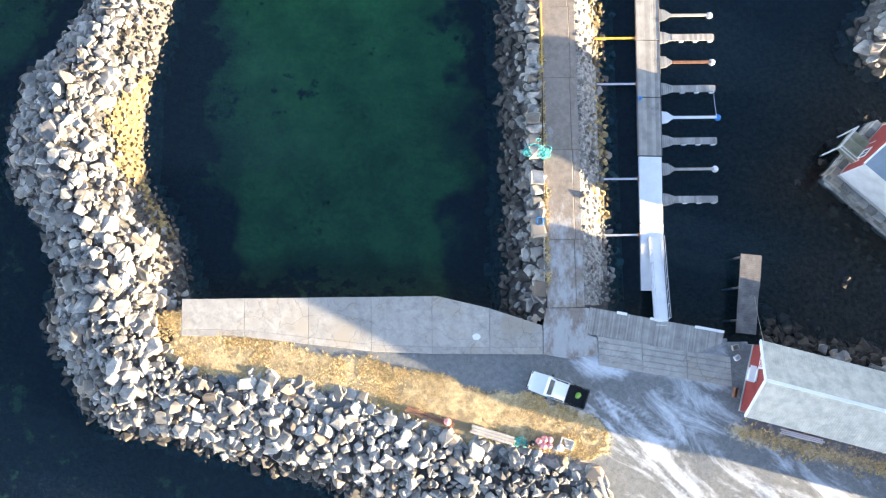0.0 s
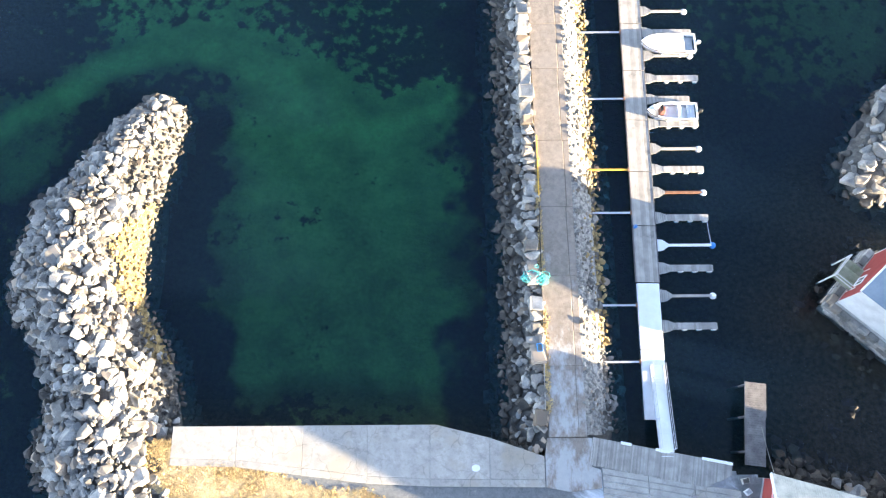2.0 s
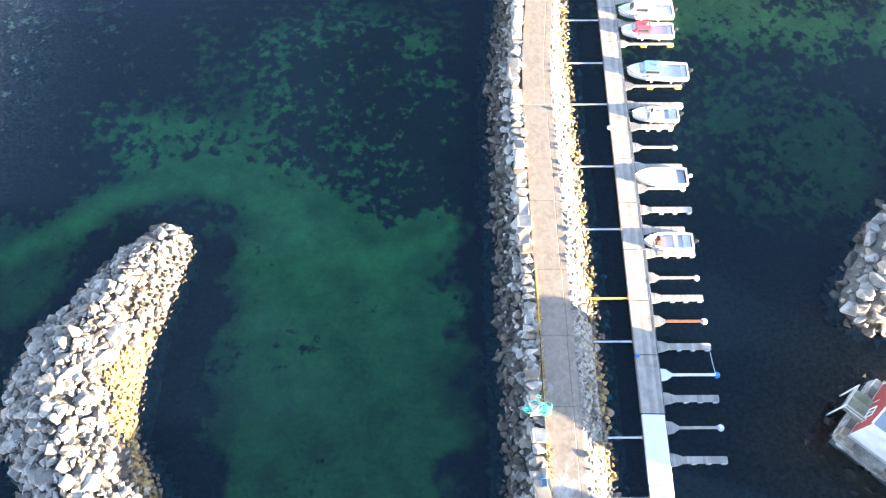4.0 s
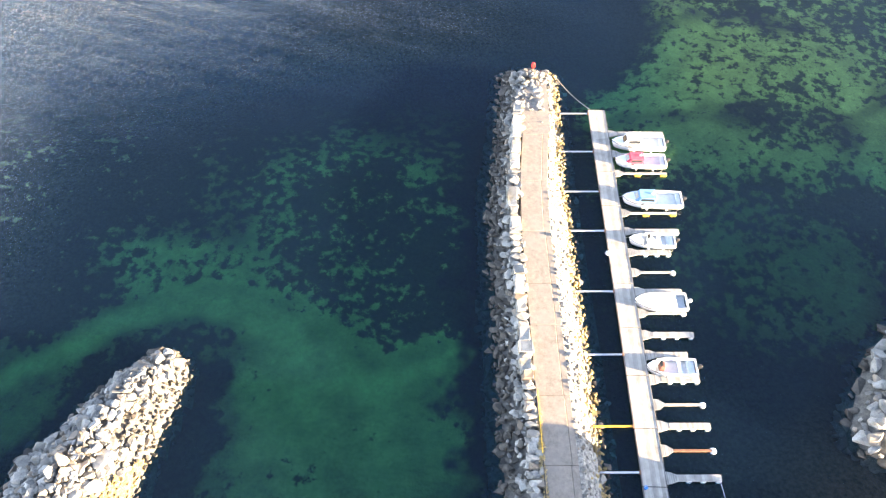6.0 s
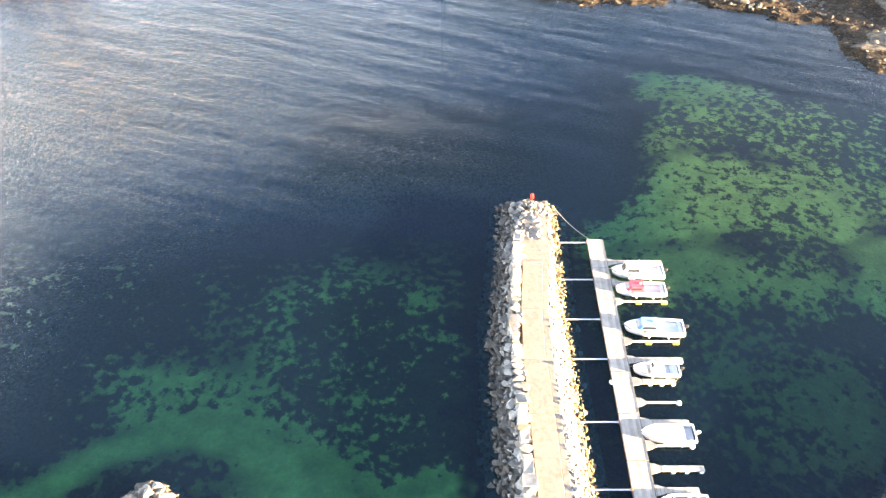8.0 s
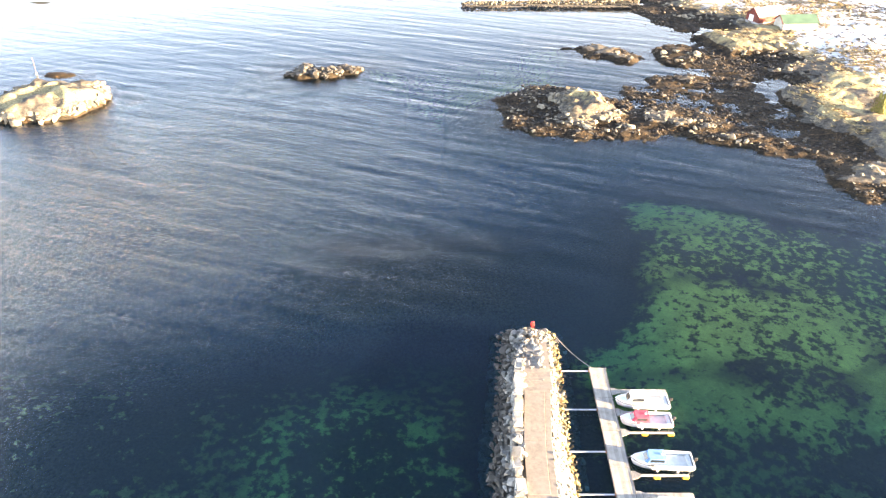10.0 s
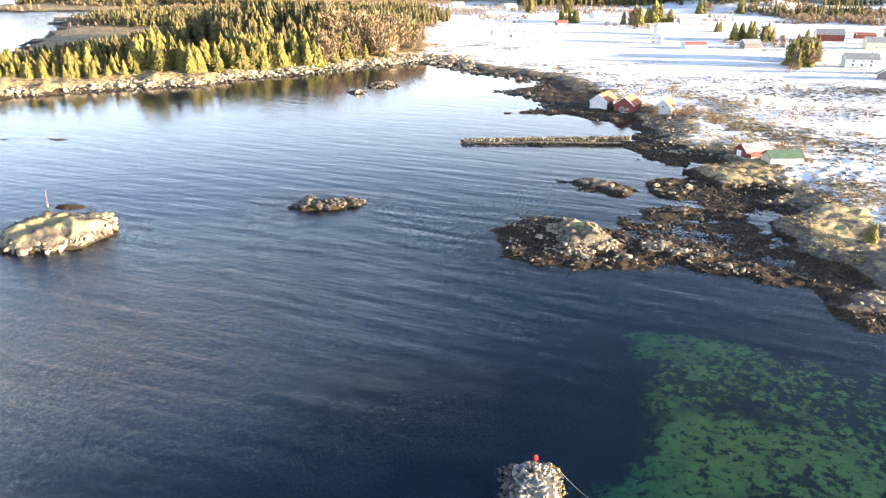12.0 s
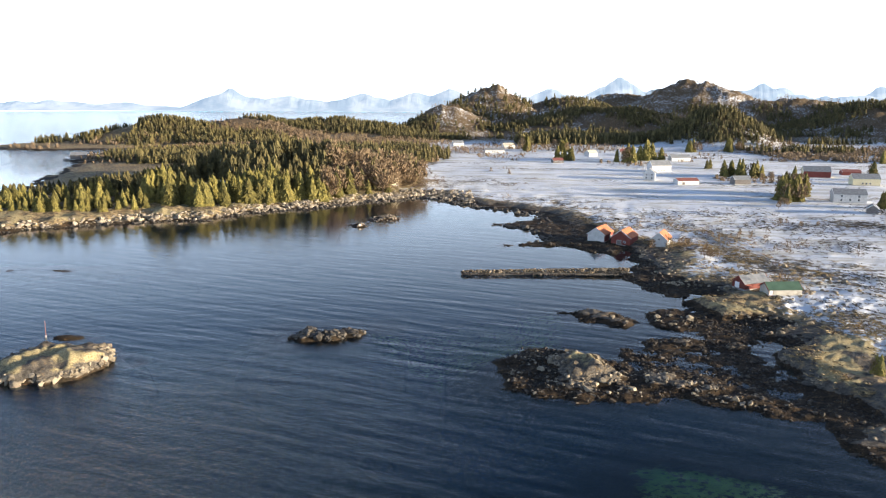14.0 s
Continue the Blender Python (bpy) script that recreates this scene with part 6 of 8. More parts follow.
# ---- houses ----
def house(name, label, x, y, z, yaw, ln, wd, hw, hr, wall, roof, trim="white_paint", over=0.35, windows=(), doors=(), chimney=0, gable=None, base=0.25, corrugated=False, category="house", group=""):
    """A gabled building, its length along local x. windows: (side, along, up, width, height), side one of n s e w."""
    t = thing(name, label, category, pose(x, y, z, 0, 0, yaw), group)
    L, W = ln / 2, wd / 2
    th = 0.16
    walls = {}
    for side in "nsew":
        bm = bmesh.new()
        if side in "ns":
            s = 1 if side == "n" else -1
            box(bm, -L, L, min(s * W, s * (W - th)), max(s * W, s * (W - th)), 0, hw)
        else:
            s = 1 if side == "e" else -1
            xs = sorted((s * (L - 0.002), s * (L - th)))
            prof = [(-W + th, 0), (W - th, 0), (W - th, hw), (0, hw + hr * (W - th) / W), (-W + th, hw)]
            a = [bm.verts.new((xs[0], yy, zz)) for yy, zz in prof]
            b = [bm.verts.new((xs[1], yy, zz)) for yy, zz in prof]
            bm.faces.new(a[::-1])
            bm.faces.new(b)
            for i in range(5):
                bm.faces.new((a[i], a[(i + 1) % 5], b[(i + 1) % 5], b[i]))
            bmesh.ops.recalc_face_normals(bm, faces=bm.faces[:])
        mat = M[gable] if gable and side in "ew" else M[wall]
        walls[side] = part("wall", bm, mat, t)
    slope = math.atan2(hr, W)
    for s in (-1, 1):
        bm = bmesh.new()
        run = math.hypot(W, hr) + over
        nb = max(2, int((ln + 2 * over) / 0.2)) if corrugated else 1
        if corrugated:
            xs = np.linspace(-L - over, L + over, nb * 2 + 1)
            up = [[bm.verts.new((xx, r, 0.09 + 0.016 * (i % 2))) for i, xx in enumerate(xs)] for r in (0, run)]
            dn = [[bm.verts.new((xx, r, 0.0)) for xx in xs] for r in (0, run)]
            for i in range(len(xs) - 1):
                bm.faces.new((up[0][i], up[0][i + 1], up[1][i + 1], up[1][i]))
                bm.faces.new((dn[0][i], dn[1][i], dn[1][i + 1], dn[0][i + 1]))
                bm.faces.new((up[1][i], up[1][i + 1], dn[1][i + 1], dn[1][i]))
        else:
            box(bm, -L - over, L + over, 0, run, 0.0, 0.12)
        bmesh.ops.recalc_face_normals(bm, faces=bm.faces[:])
        r = part("roof", bm, M[roof], t)
        r.matrix_basis = Matrix.Translation((0, 0, hw + hr + 0.02)) @ Matrix.Rotation(0 if s > 0 else math.pi, 4, "Z") @ Matrix.Rotation(-slope, 4, "X")
    bm = bmesh.new()
    box(bm, -L - over - 0.02, L + over + 0.02, -0.14, 0.14, hw + hr + 0.09, hw + hr + 0.17, 0.02)
    part("ridge_cap", bm, M["white_paint"] if corrugated else M[roof], t)
    for e in (-1, 1):
        for s in (-1, 1):
            bm = bmesh.new()
            run = math.hypot(W, hr) + over
            box(bm, e * (L + over) - 0.05, e * (L + over) + 0.05, 0.0, run + 0.02, -0.14, 0.15)
            v = part("verge_board", bm, M[trim], t)
            v.matrix_basis = Matrix.Translation((0, 0, hw + hr + 0.02)) @ Matrix.Rotation(0 if s > 0 else math.pi, 4, "Z") @ Matrix.Rotation(-slope, 4, "X")
    if base:
        bm = bmesh.new()
        box(bm, -L - 0.04, L + 0.04, -W - 0.04, W + 0.04, -2.0, base)
        part("foundation", bm, M["concrete"], t)
    for side, along, up, w, h in windows:
        opening(t, walls[side], side, along, up, w, h, L, W, "window", trim)
    for side, along, w, h in doors:
        opening(t, walls[side], side, along, 0.1, w, h, L, W, "door", trim)
    for k in range(chimney):
        bm = bmesh.new()
        cx = (k - (chimney - 1) / 2) * ln * 0.4 + 0.1 * ln
        box(bm, cx - 0.35, cx + 0.35, -0.3, 0.3, hw + hr - 0.5, hw + hr + 0.9, 0.03)
        box(bm, cx - 0.42, cx + 0.42, -0.37, 0.37, hw + hr + 0.9, hw + hr + 1.0)
        part("chimney", bm, M["concrete"], t)
    return t


def opening(t, wall, side, along, up, w, h, L, W, kind, trim):
    s = 1 if side in "ne" else -1
    yaw = 0 if side in "ns" else 90

    def frame_box(bm, a0, a1, z0, z1, d0, d1):
        if side in "ns":
            ys = sorted((s * (W + d0), s * (W + d1)))
            box(bm, along + a0, along + a1, ys[0], ys[1], z0, z1)
        else:
            xs = sorted((s * (L + d0), s * (L + d1)))
            box(bm, xs[0], xs[1], along + a0, along + a1, z0, z1)

    b = 0.11
    bm = bmesh.new()
    frame_box(bm, -w / 2 - b, -w / 2, up, up + h, 0.003, 0.06)
    frame_box(bm, w / 2, w / 2 + b, up, up + h, 0.003, 0.06)
    frame_box(bm, -w / 2 - b, w / 2 + b, up + h, up + h + b, 0.003, 0.06)
    frame_box(bm, -w / 2 - b, w / 2 + b, up - b * 0.8, up, 0.003, 0.09)
    if kind == "window":
        frame_box(bm, -0.03, 0.03, up, up + h, 0.003, 0.05)
        frame = part("window", bm, M[trim], t)
        bm = bmesh.new()
        frame_box(bm, -w / 2, w / 2, up, up + h, 0.004, 0.02)
        part("pane", bm, M["dark_glass"], frame)
    else:
        frame = part("door", bm, M[trim], t)
        bm = bmesh.new()
        frame_box(bm, -w / 2, w / 2, up, up + h, 0.004, 0.03)
        part("door_leaf", bm, M["timber_dark"] if trim == "white_paint" else M["white_paint"], frame)


def ground_z(x, y):
    return max(height_at(x, y), 0.5)


# the red boathouse on the quay, its length along the sun's line
SHED_YAW = -15.2
su = Vector((math.cos(radians(SHED_YAW)), math.sin(radians(SHED_YAW))))
mid_w = Vector((26.75, -4.15))
sc = mid_w + su * 12.5
shed = house("boathouse", "red boarded boathouse with a pale corrugated roof", sc.x, sc.y, 2.12, SHED_YAW, 25, 5.9, 2.55, 2.2, "red_boards", "roof_pale", corrugated=True, over=0.4,
             category="boathouse")
opening(shed, None, "w", 0.35, 0.25, 0.95, 1.95, 12.5, 2.95, "door", "white_boards")
board = thing("notice_board", "white notice board with unreadable dark print on the red gable", "sign", pose(mid_w.x - su.x * 0.06, mid_w.y - su.y * 0.06, 2.12, 0, 0, SHED_YAW))
bm = bmesh.new()
box(bm, -0.05, 0.0, 0.9, 2.1, 2.3, 3.1, 0.01)
part("panel", bm, M["white_paint"], board)
for k in range(4):
    bm = bmesh.new()
    box(bm, -0.062, -0.052, 1.05, 1.95 - 0.2 * (k % 2), 2.42 + k * 0.16, 2.49 + k * 0.16)
    part("print_bar", bm, M["black_plastic"] if k % 2 else M["red_paint"], board)
# lean-to canopy over the shed's door
porch = thing("door_canopy", "small white canopy over the boathouse door", "canopy", pose(mid_w.x - su.x * 0.02, mid_w.y - su.y * 0.02, 2.12, 0, 0, SHED_YAW))
bm = bmesh.new()
box(bm, -0.5, 0.0, -0.35, 1.05, 2.4, 2.46, 0.01, m=Matrix.Rotation(radians(-6), 4, "Y"))
part("canopy_roof", bm, M["white_paint"], porch)
for s in (-0.3, 1.0):
    bm = bmesh.new()
    tube(bm, (-0.45, s, 2.36), (0.0, s, 1.9), 0.03)
    part("bracket", bm, M["white_paint"], porch)

# the second boathouse across the basin, on a stone foundation
house("boathouse", "boathouse with a red gable, white side and grey roof", 44.2, 11.5, 1.4, -43, 14.5, 6.4, 4.8, 1.7, "white_boards", "roof_blue", gable="red_boards", over=0.25, base=0.3,
      windows=[("w", -1.0, 1.4, 0.9, 1.0)], category="boathouse")
fnd = thing("stone_foundation", "dry stone foundation wall under the boathouse", "foundation", pose(44.2, 11.5, 0, 0, 0, -43))
rng = random.Random(77)
blocks = []
for k in range(4):
    bm = bmesh.new()
    box(bm, -0.5, 0.5, -0.3, 0.3, -0.27, 0.27, 0.05, 0.95)
    for v in bm.verts:
        v.co += Vector((rng.uniform(-1, 1), rng.uniform(-1, 1), rng.uniform(-1, 1))) * 0.03
    me = bpy.data.meshes.new("stone")
    bm.normal_update()
    bm.to_mesh(me)
    bm.free()
    me.materials.append(M["granite"])
    blocks.append(me)
for layer in range(4):
    for i in range(15):
        put("stone", blocks[rng.randrange(4)], fnd, m=Matrix.LocRotScale((-7.4 + i * 1.0 + 0.5 * (layer % 2), -3.55 - 0.08 * (3 - layer), -0.4 + layer * 0.5), Euler((0, 0, rng.uniform(-0.05, 0.05))), (1, 1, 1)))
    for i in range(7):
        put("stone", blocks[rng.randrange(4)], fnd, m=Matrix.LocRotScale((-7.55 - 0.08 * (3 - layer), -3.0 + i * 1.0, -0.4 + layer * 0.5), Euler((0, 0, 1.57 + rng.uniform(-0.05, 0.05))), (1, 1, 1)))
bm = bmesh.new()
box(bm, -7.3, 7.6, -3.2, 3.6, -2.5, 1.6)
part("fill", bm, M["core"], fnd)


def balcony():
    t = thing("wooden_balcony", "weathered railed balcony with greenish boards beside the boathouse", "balcony", pose(37.75, 16.6, 0, 0, 0, 47))
    for i in range(13):
        bm = bmesh.new()
        box(bm, -1.25 + i * 0.195, -1.07 + i * 0.195, -1.05, 1.05, 2.35, 2.40, 0.006)
        part("board", bm, M["timber_green"], t)
    for x in (-1.2, 1.2):
        for y in (-1.0, 1.0):
            bm = bmesh.new()
            box(bm, x - 0.06, x + 0.06, y - 0.06, y + 0.06, -2.8, 3.35)
            part("post", bm, M["white_boards"], t)
    bm = bmesh.new()
    for a, b in (((-1.2, -1), (-1.2, 1)), ((-1.2, 1), (1.2, 1)), ((-1.2, -1), (1.2, -1))):
        for z in (2.85, 3.32):
            tube(bm, (*a, z), (*b, z), 0.045, n=4)
    part("rail", bm, M["white_boards"], t)
    bm = bmesh.new()
    box(bm, -1.25, 1.25, -1.0, -0.9, 2.15, 2.348)
    box(bm, -1.25, 1.25, 0.9, 1.0, 2.15, 2.348)
    part("bearer", bm, M["timber_dark"], t)


M["timber_green"] = surf("algae_boards", (0.20, 0.23, 0.13), (0.38, 0.38, 0.28), 1.4, 0.85, 0.2, 0.01, 18, rand=0.2)
balcony()

# a boathouse beyond the basin, whose shade falls over the jetty's foot
house("boathouse", "large plain grey building behind the quay, unseen, added to cast shade", 55.5, -11.4, 2.1, -15.5, 17, 16.0, 5.4, 4.6, "white_boards", "roof_grey", category="boathouse")


# ---- clutter on the quay ----
def buoy(x, y, z, r, mat, label):
    t = thing("buoy", label, "buoy", pose(x, y, z), "loose buoys")
    bm = bmesh.new()
    ball(bm, (0, 0, r * 0.85), r, 0.95, 12, 8)
    part("float", bm, M[mat], t, smooth=True)
    bm = bmesh.new()
    tube(bm, (0, 0, r * 1.6), (0.03, 0, r * 2.1), r * 0.2, r * 0.16)
    part("eye", bm, M["blue_plastic"] if mat == "pink_float" else M["rope"], t)


for bx, by, br in ((8.3, -9.35, 0.3), (8.8, -9.2, 0.32), (9.25, -9.25, 0.3), (8.7, -9.75, 0.33), (9.2, -9.75, 0.3)):
    buoy(bx, by, 2.2, br, "pink_float", "faded pink mooring buoy in a heap")
buoy(0.35, -7.6, 2.45, 0.33, "pink_float", "faded red buoy lying by a beam")
buoy(7.7, -9.55, 2.2, 0.28, "black_plastic", "black plastic buoy beside the heap")
buoy(10.15, -9.95, 2.2, 0.32, "white_float", "white buoy beside the heap")
buoy(19.25, 48.75, 0.45, 0.3, "white_float", "white buoy hung on the pontoon edge")


def crate(x, y, z, w, d, h, yaw, mat, label):
    t = thing("fish_crate", label, "crate", pose(x, y, z, 0, 0, yaw))
    bm = bmesh.new()
    box(bm, -w / 2, w / 2, -d / 2, d / 2, 0, 0.04)
    part("base", bm, M[mat], t)
    for x0, x1, y0, y1 in ((-w / 2, w / 2, -d / 2, -d / 2 + 0.04), (-w / 2, w / 2, d / 2 - 0.04, d / 2), (-w / 2, -w / 2 + 0.04, -d / 2 + 0.04, d / 2 - 0.04), (w / 2 - 0.04, w / 2, -d / 2 + 0.04, d / 2 - 0.04)):
        bm = bmesh.new()
        box(bm, x0, x1, y0, y1, 0.042, h)
        part("side", bm, M[mat], t)


crate(10.7, -9.6, 2.2, 1.1, 0.8, 0.5, -20, "white_paint", "white plastic fish crate by the buoys")
crate(7.1, -9.5, 2.2, 0.7, 0.5, 0.45, -25, "timber_rust", "small brown crate by the buoys")
crate(8.85, 9.9, 2.75, 0.5, 0.7, 0.35, 5, "blue_plastic", "blue plastic crate on the kerb stones")
crate(25.9, -1.5, 2.15, 0.6, 0.45, 0.4, 12, "timber_grey", "grey crate beside the boathouse gable")
crate(26.0, -2.4, 2.15, 0.5, 0.4, 0.4, 30, "white_paint", "white fish tub beside the boathouse gable")
crate(25.6, -5.4, 2.15, 0.25, 0.9, 0.6, -15, "timber_rust", "brown pallet leaning by the boathouse")


def beam(label, x0, y0, x1, y1, z, w, h, mat, boards=1):
    a, b = Vector((x0, y0)), Vector((x1, y1))
    t = thing("timber_baulk", label, "timber", pose(x0, y0, z, 0, 0, math.degrees(math.atan2(y1 - y0, x1 - x0))))
    ln = (b - a).length
    for k in range(boards):
        bm = bmesh.new()
        y = -w / 2 + k * w / boards
        box(bm, 0.1 * (k % 2), ln - 0.15 * ((k + 1) % 2), y + 0.01, y + w / boards - 0.01, 0, h, 0.02)
        part("board", bm, M[mat], t)
    for s in (0.25, 0.75):
        bm = bmesh.new()
        box(bm, ln * s - 0.1, ln * s + 0.1, -w / 2 - 0.1, w / 2 + 0.1, -0.22, -0.002)
        part("chock", bm, M["timber_dark"], t)


beam("rust-brown heavy baulk lying in the grass", -3.3, -6.4, 0.9, -7.95, 2.42, 0.5, 0.3, "timber_rust", 2)
beam("pale plank stack lying along the boulders", 2.4, -8.2, 6.2, -9.35, 2.42, 0.75, 0.34, "timber_grey", 3)
beam("long thin pole lying on the jetty kerb", 9.15, 4, 9.3, 11.5, 2.42, 0.12, 0.1, "timber_grey")
beam("long dark pipe along the jetty kerb", 9.28, 12, 9.5, 24, 2.40, 0.10, 0.1, "black_plastic")
beam("long yellow-brown pole along the jetty kerb", 9.5, 24.5, 9.55, 31, 2.42, 0.12, 0.1, "yellow_float")
beam("ladder-like pale timber beside the boathouse wall", 29.4, -8.75, 33.2, -9.75, 2.3, 0.45, 0.08, "white_boards", 3)
beam("short beam of driftwood among the boulders", 13.2, -12.2, 13.9, -14.6, 3.4, 0.35, 0.25, "timber_grey", 1)


def net_heap(x, y, z, r, seed):
    t = thing("fishing_net", "heap of turquoise fishing net and rope", "fishing net", pose(x, y, z))
    rng = random.Random(seed)
    bm = bmesh.new()
    for _ in range(26):
        a = rng.uniform(0, 6.28)
        c = Vector((rng.gauss(0, r * 0.4), rng.gauss(0, r * 0.3), rng.uniform(0.02, 0.25)))
        rad = rng.uniform(0.15, 0.45) * r
        pts = [c + Vector((rad * math.cos(a + k * 0.8), rad * 0.7 * math.sin(a + k * 0.8), 0.05 * math.sin(k * 1.9 + a))) for k in range(9)]
        for p, q in zip(pts, pts[1:]):
            tube(bm, p, q, 0.03, n=4)
    part("rope_coil", bm, M["teal_net"], t)


net_heap(8.75, 16.5, 2.75, 1.2, 1)
net_heap(9.3, 16.2, 2.4, 0.7, 2)
net_heap(6.7, -9.35, 2.3, 0.6, 3)

lid = thing("snow_cap", "round patch of white ice on the quay", "ice patch", pose(3.0, -0.3, 2.262))
bm = bmesh.new()
rng = random.Random(5)
rim = [bm.verts.new((0.36 * math.cos(a) * rng.uniform(0.9, 1.1), 0.3 * math.sin(a) * rng.uniform(0.9, 1.1), 0.0)) for a in np.linspace(0, 6.1, 16)]
c = bm.verts.new((0, 0, 0.09))
for i in range(16):
    bm.faces.new((rim[i], rim[(i + 1) % 16], c))
part("ice", bm, M["white_paint"], lid, smooth=True)


# red lantern post on the jetty head
def lantern():
    z = float(jetty_height(np.array([13.3]), np.array([81.2]))[0]) - 0.05
    t = thing("harbour_light", "small red harbour light post on the jetty head", "light post", pose(13.3, 81.6, z))
    bm = bmesh.new()
    tube(bm, (0, 0, -1.0), (0, 0, 0.5), 0.12, 0.1, 8)
    part("post", bm, M["red_paint"], t)
    bm = bmesh.new()
    box(bm, -0.28, 0.28, -0.28, 0.28, 0.5, 1.1, 0.05, 0.85)
    part("lantern", bm, M["red_paint"], t)
    bm = bmesh.new()
    tube(bm, (0, 0, 1.1), (0, 0, 1.25), 0.14, 0.05, 8)
    part("cap", bm, M["red_paint"], t)


lantern()


def hanging_line(label, a, b, sag, r, mat):
    t = thing("mooring_rope", label, "rope")
    a, b = Vector(a), Vector(b)
    bm = bmesh.new()
    pts = [a.lerp(b, k / 10) - Vector((0, 0, sag * 4 * (k / 10) * (1 - k / 10))) for k in range(11)]
    for p, q in zip(pts, pts[1:]):
        tube(bm, p, q, r, n=5)
    part("strand", bm, M[mat], t)


hanging_line("heavy rope from the jetty head to the pontoon", (16.2, 78.6, 1.4), (20.3, 73.2, 0.52), 0.4, 0.06, "rope")
hanging_line("thin line between two mooring fingers", (26.05, 22.8, 0.45), (26.2, 20.2, 0.45), 0.1, 0.025, "white_float")
hanging_line("thin line from the plank pier to the yard", (28.2, 3.0, 1.6), (28.6, -1.5, 2.2), 0.1, 0.025, "rope")
box_blue = thing("plastic_bucket", "blue plastic bucket standing on the pontoon boards", "bucket", pose(18.95, 21.9, 0.5))
bm = bmesh.new()
bmesh.ops.create_cone(bm, cap_ends=True, segments=14, radius1=0.14, radius2=0.19, depth=0.34, matrix=Matrix.Translation((0, 0, 0.17)))
part("pail", bm, M["blue_plastic"], box_blue)
bm = bmesh.new()
tube(bm, (-0.18, 0, 0.34), (0, 0.1, 0.42), 0.012)
tube(bm, (0, 0.1, 0.42), (0.18, 0, 0.34), 0.012)
part("handle", bm, M["aluminium"], box_blue)

# ---- trees ----
def conifer_arrays(h, tiers, arms, seed, spread=0.24):
    """Crown of a spruce: tiers of drooping, uneven boughs with gaps, as flat folded sprays."""
    rng = random.Random(seed)
    vs, fs = [], []
    for k in range(tiers):
        f = k / (tiers - 1)
        z = h * (0.10 + 0.86 * f)
        r = h * spread * (1 - f) ** 0.62 * rng.uniform(0.78, 1.15) + 0.02 * h
        a0 = rng.uniform(0, 6.28)
        n = max(4, int(arms * (1 - 0.45 * f)))
        for i in range(n):
            if rng.random() < 0.08:
                continue
            a = a0 + i * 6.283 / n + rng.uniform(-0.25, 0.25)
            ln, w = r * rng.uniform(0.7, 1.18), r * rng.uniform(0.30, 0.46) + 0.012 * h
            drop, lift = rng.uniform(0.12, 0.5) * ln + 0.02 * h, rng.uniform(0.03, 0.08) * h
            c, s = math.cos(a), math.sin(a)
            o = len(vs)
            mx = 0.55 * ln
            vs += [(0, 0, z + lift), (mx * c - w * s, mx * s + w * c, z - drop * 0.7), (ln * c, ln * s, z - drop), (mx * c + w * s, mx * s - w * c, z - drop * 0.7),
                   (mx * c, mx * s, z + lift * 0.55)]
            fs += [(o, o + 1, o + 4), (o + 1, o + 2, o + 4), (o + 2, o + 3, o + 4), (o + 3, o, o + 4)]
    o = len(vs)
    vs += [(0.02 * h, 0, h * 0.93), (-0.01 * h, 0.017 * h, h * 0.93), (-0.01 * h, -0.017 * h, h * 0.93), (0, 0, h * 1.03)]
    fs += [(o, o + 1, o + 3), (o + 1, o + 2, o + 3), (o + 2, o, o + 3)]
    return np.array(vs), fs


def skirt_arrays(h, tiers, points, seed, spread):
    """A far spruce: overlapping ragged skirts of boughs up to a thin leader."""
    rng = random.Random(seed)
    vs, fs = [], []
    for k in range(tiers):
        f = k / tiers
        z, r = h * (0.04 + 0.8 * f), h * spread * (1 - f) ** 0.6 * rng.uniform(0.8, 1.2)
        top = min(h, z + h * rng.uniform(0.2, 0.34))
        o = len(vs)
        vs.append((rng.gauss(0, 0.012 * h), rng.gauss(0, 0.012 * h), top))
        for i in range(points):
            a, q = 6.283 * (i + rng.uniform(-0.3, 0.3)) / points, r * (rng.uniform(0.85, 1.15) if i % 2 else rng.uniform(0.45, 0.75))
            vs.append((q * math.cos(a), q * math.sin(a), z + h * rng.uniform(-0.04, 0.05) + (0 if i % 2 else 0.05 * h)))
        fs += [(o, o + 1 + i, o + 1 + (i + 1) % points) for i in range(points)]
    return np.array(vs), fs


def bare_arrays(h, twigs, seed):
    """Crown of a leafless birch: many fine rising twigs in slim sprays."""
    rng = random.Random(seed)
    vs, fs = [], []
    for _ in range(twigs):
        a, f = rng.uniform(0, 6.28), rng.uniform(0.2, 0.9)
        r0 = 0.30 * h * math.sin(math.pi * min(0.95, f * 0.9 + 0.12)) * rng.uniform(0.1, 1.0)
        p = Vector((r0 * math.cos(a), r0 * math.sin(a), h * f))
        d = Vector((math.cos(a) * 0.5, math.sin(a) * 0.5, rng.uniform(0.4, 1.0))).normalized() * h * rng.uniform(0.10, 0.2)
        side = d.cross(Vector((rng.uniform(-1, 1), rng.uniform(-1, 1), 0.3))).normalized() * h * rng.uniform(0.012, 0.03)
        o = len(vs)
        vs += [tuple(p - side * 0.4), tuple(p + d * 0.6 + side), tuple(p + d), tuple(p + d * 0.5 - side)]
        fs += [(o, o + 1, o + 2), (o, o + 2, o + 3)]
    return np.array(vs), fs


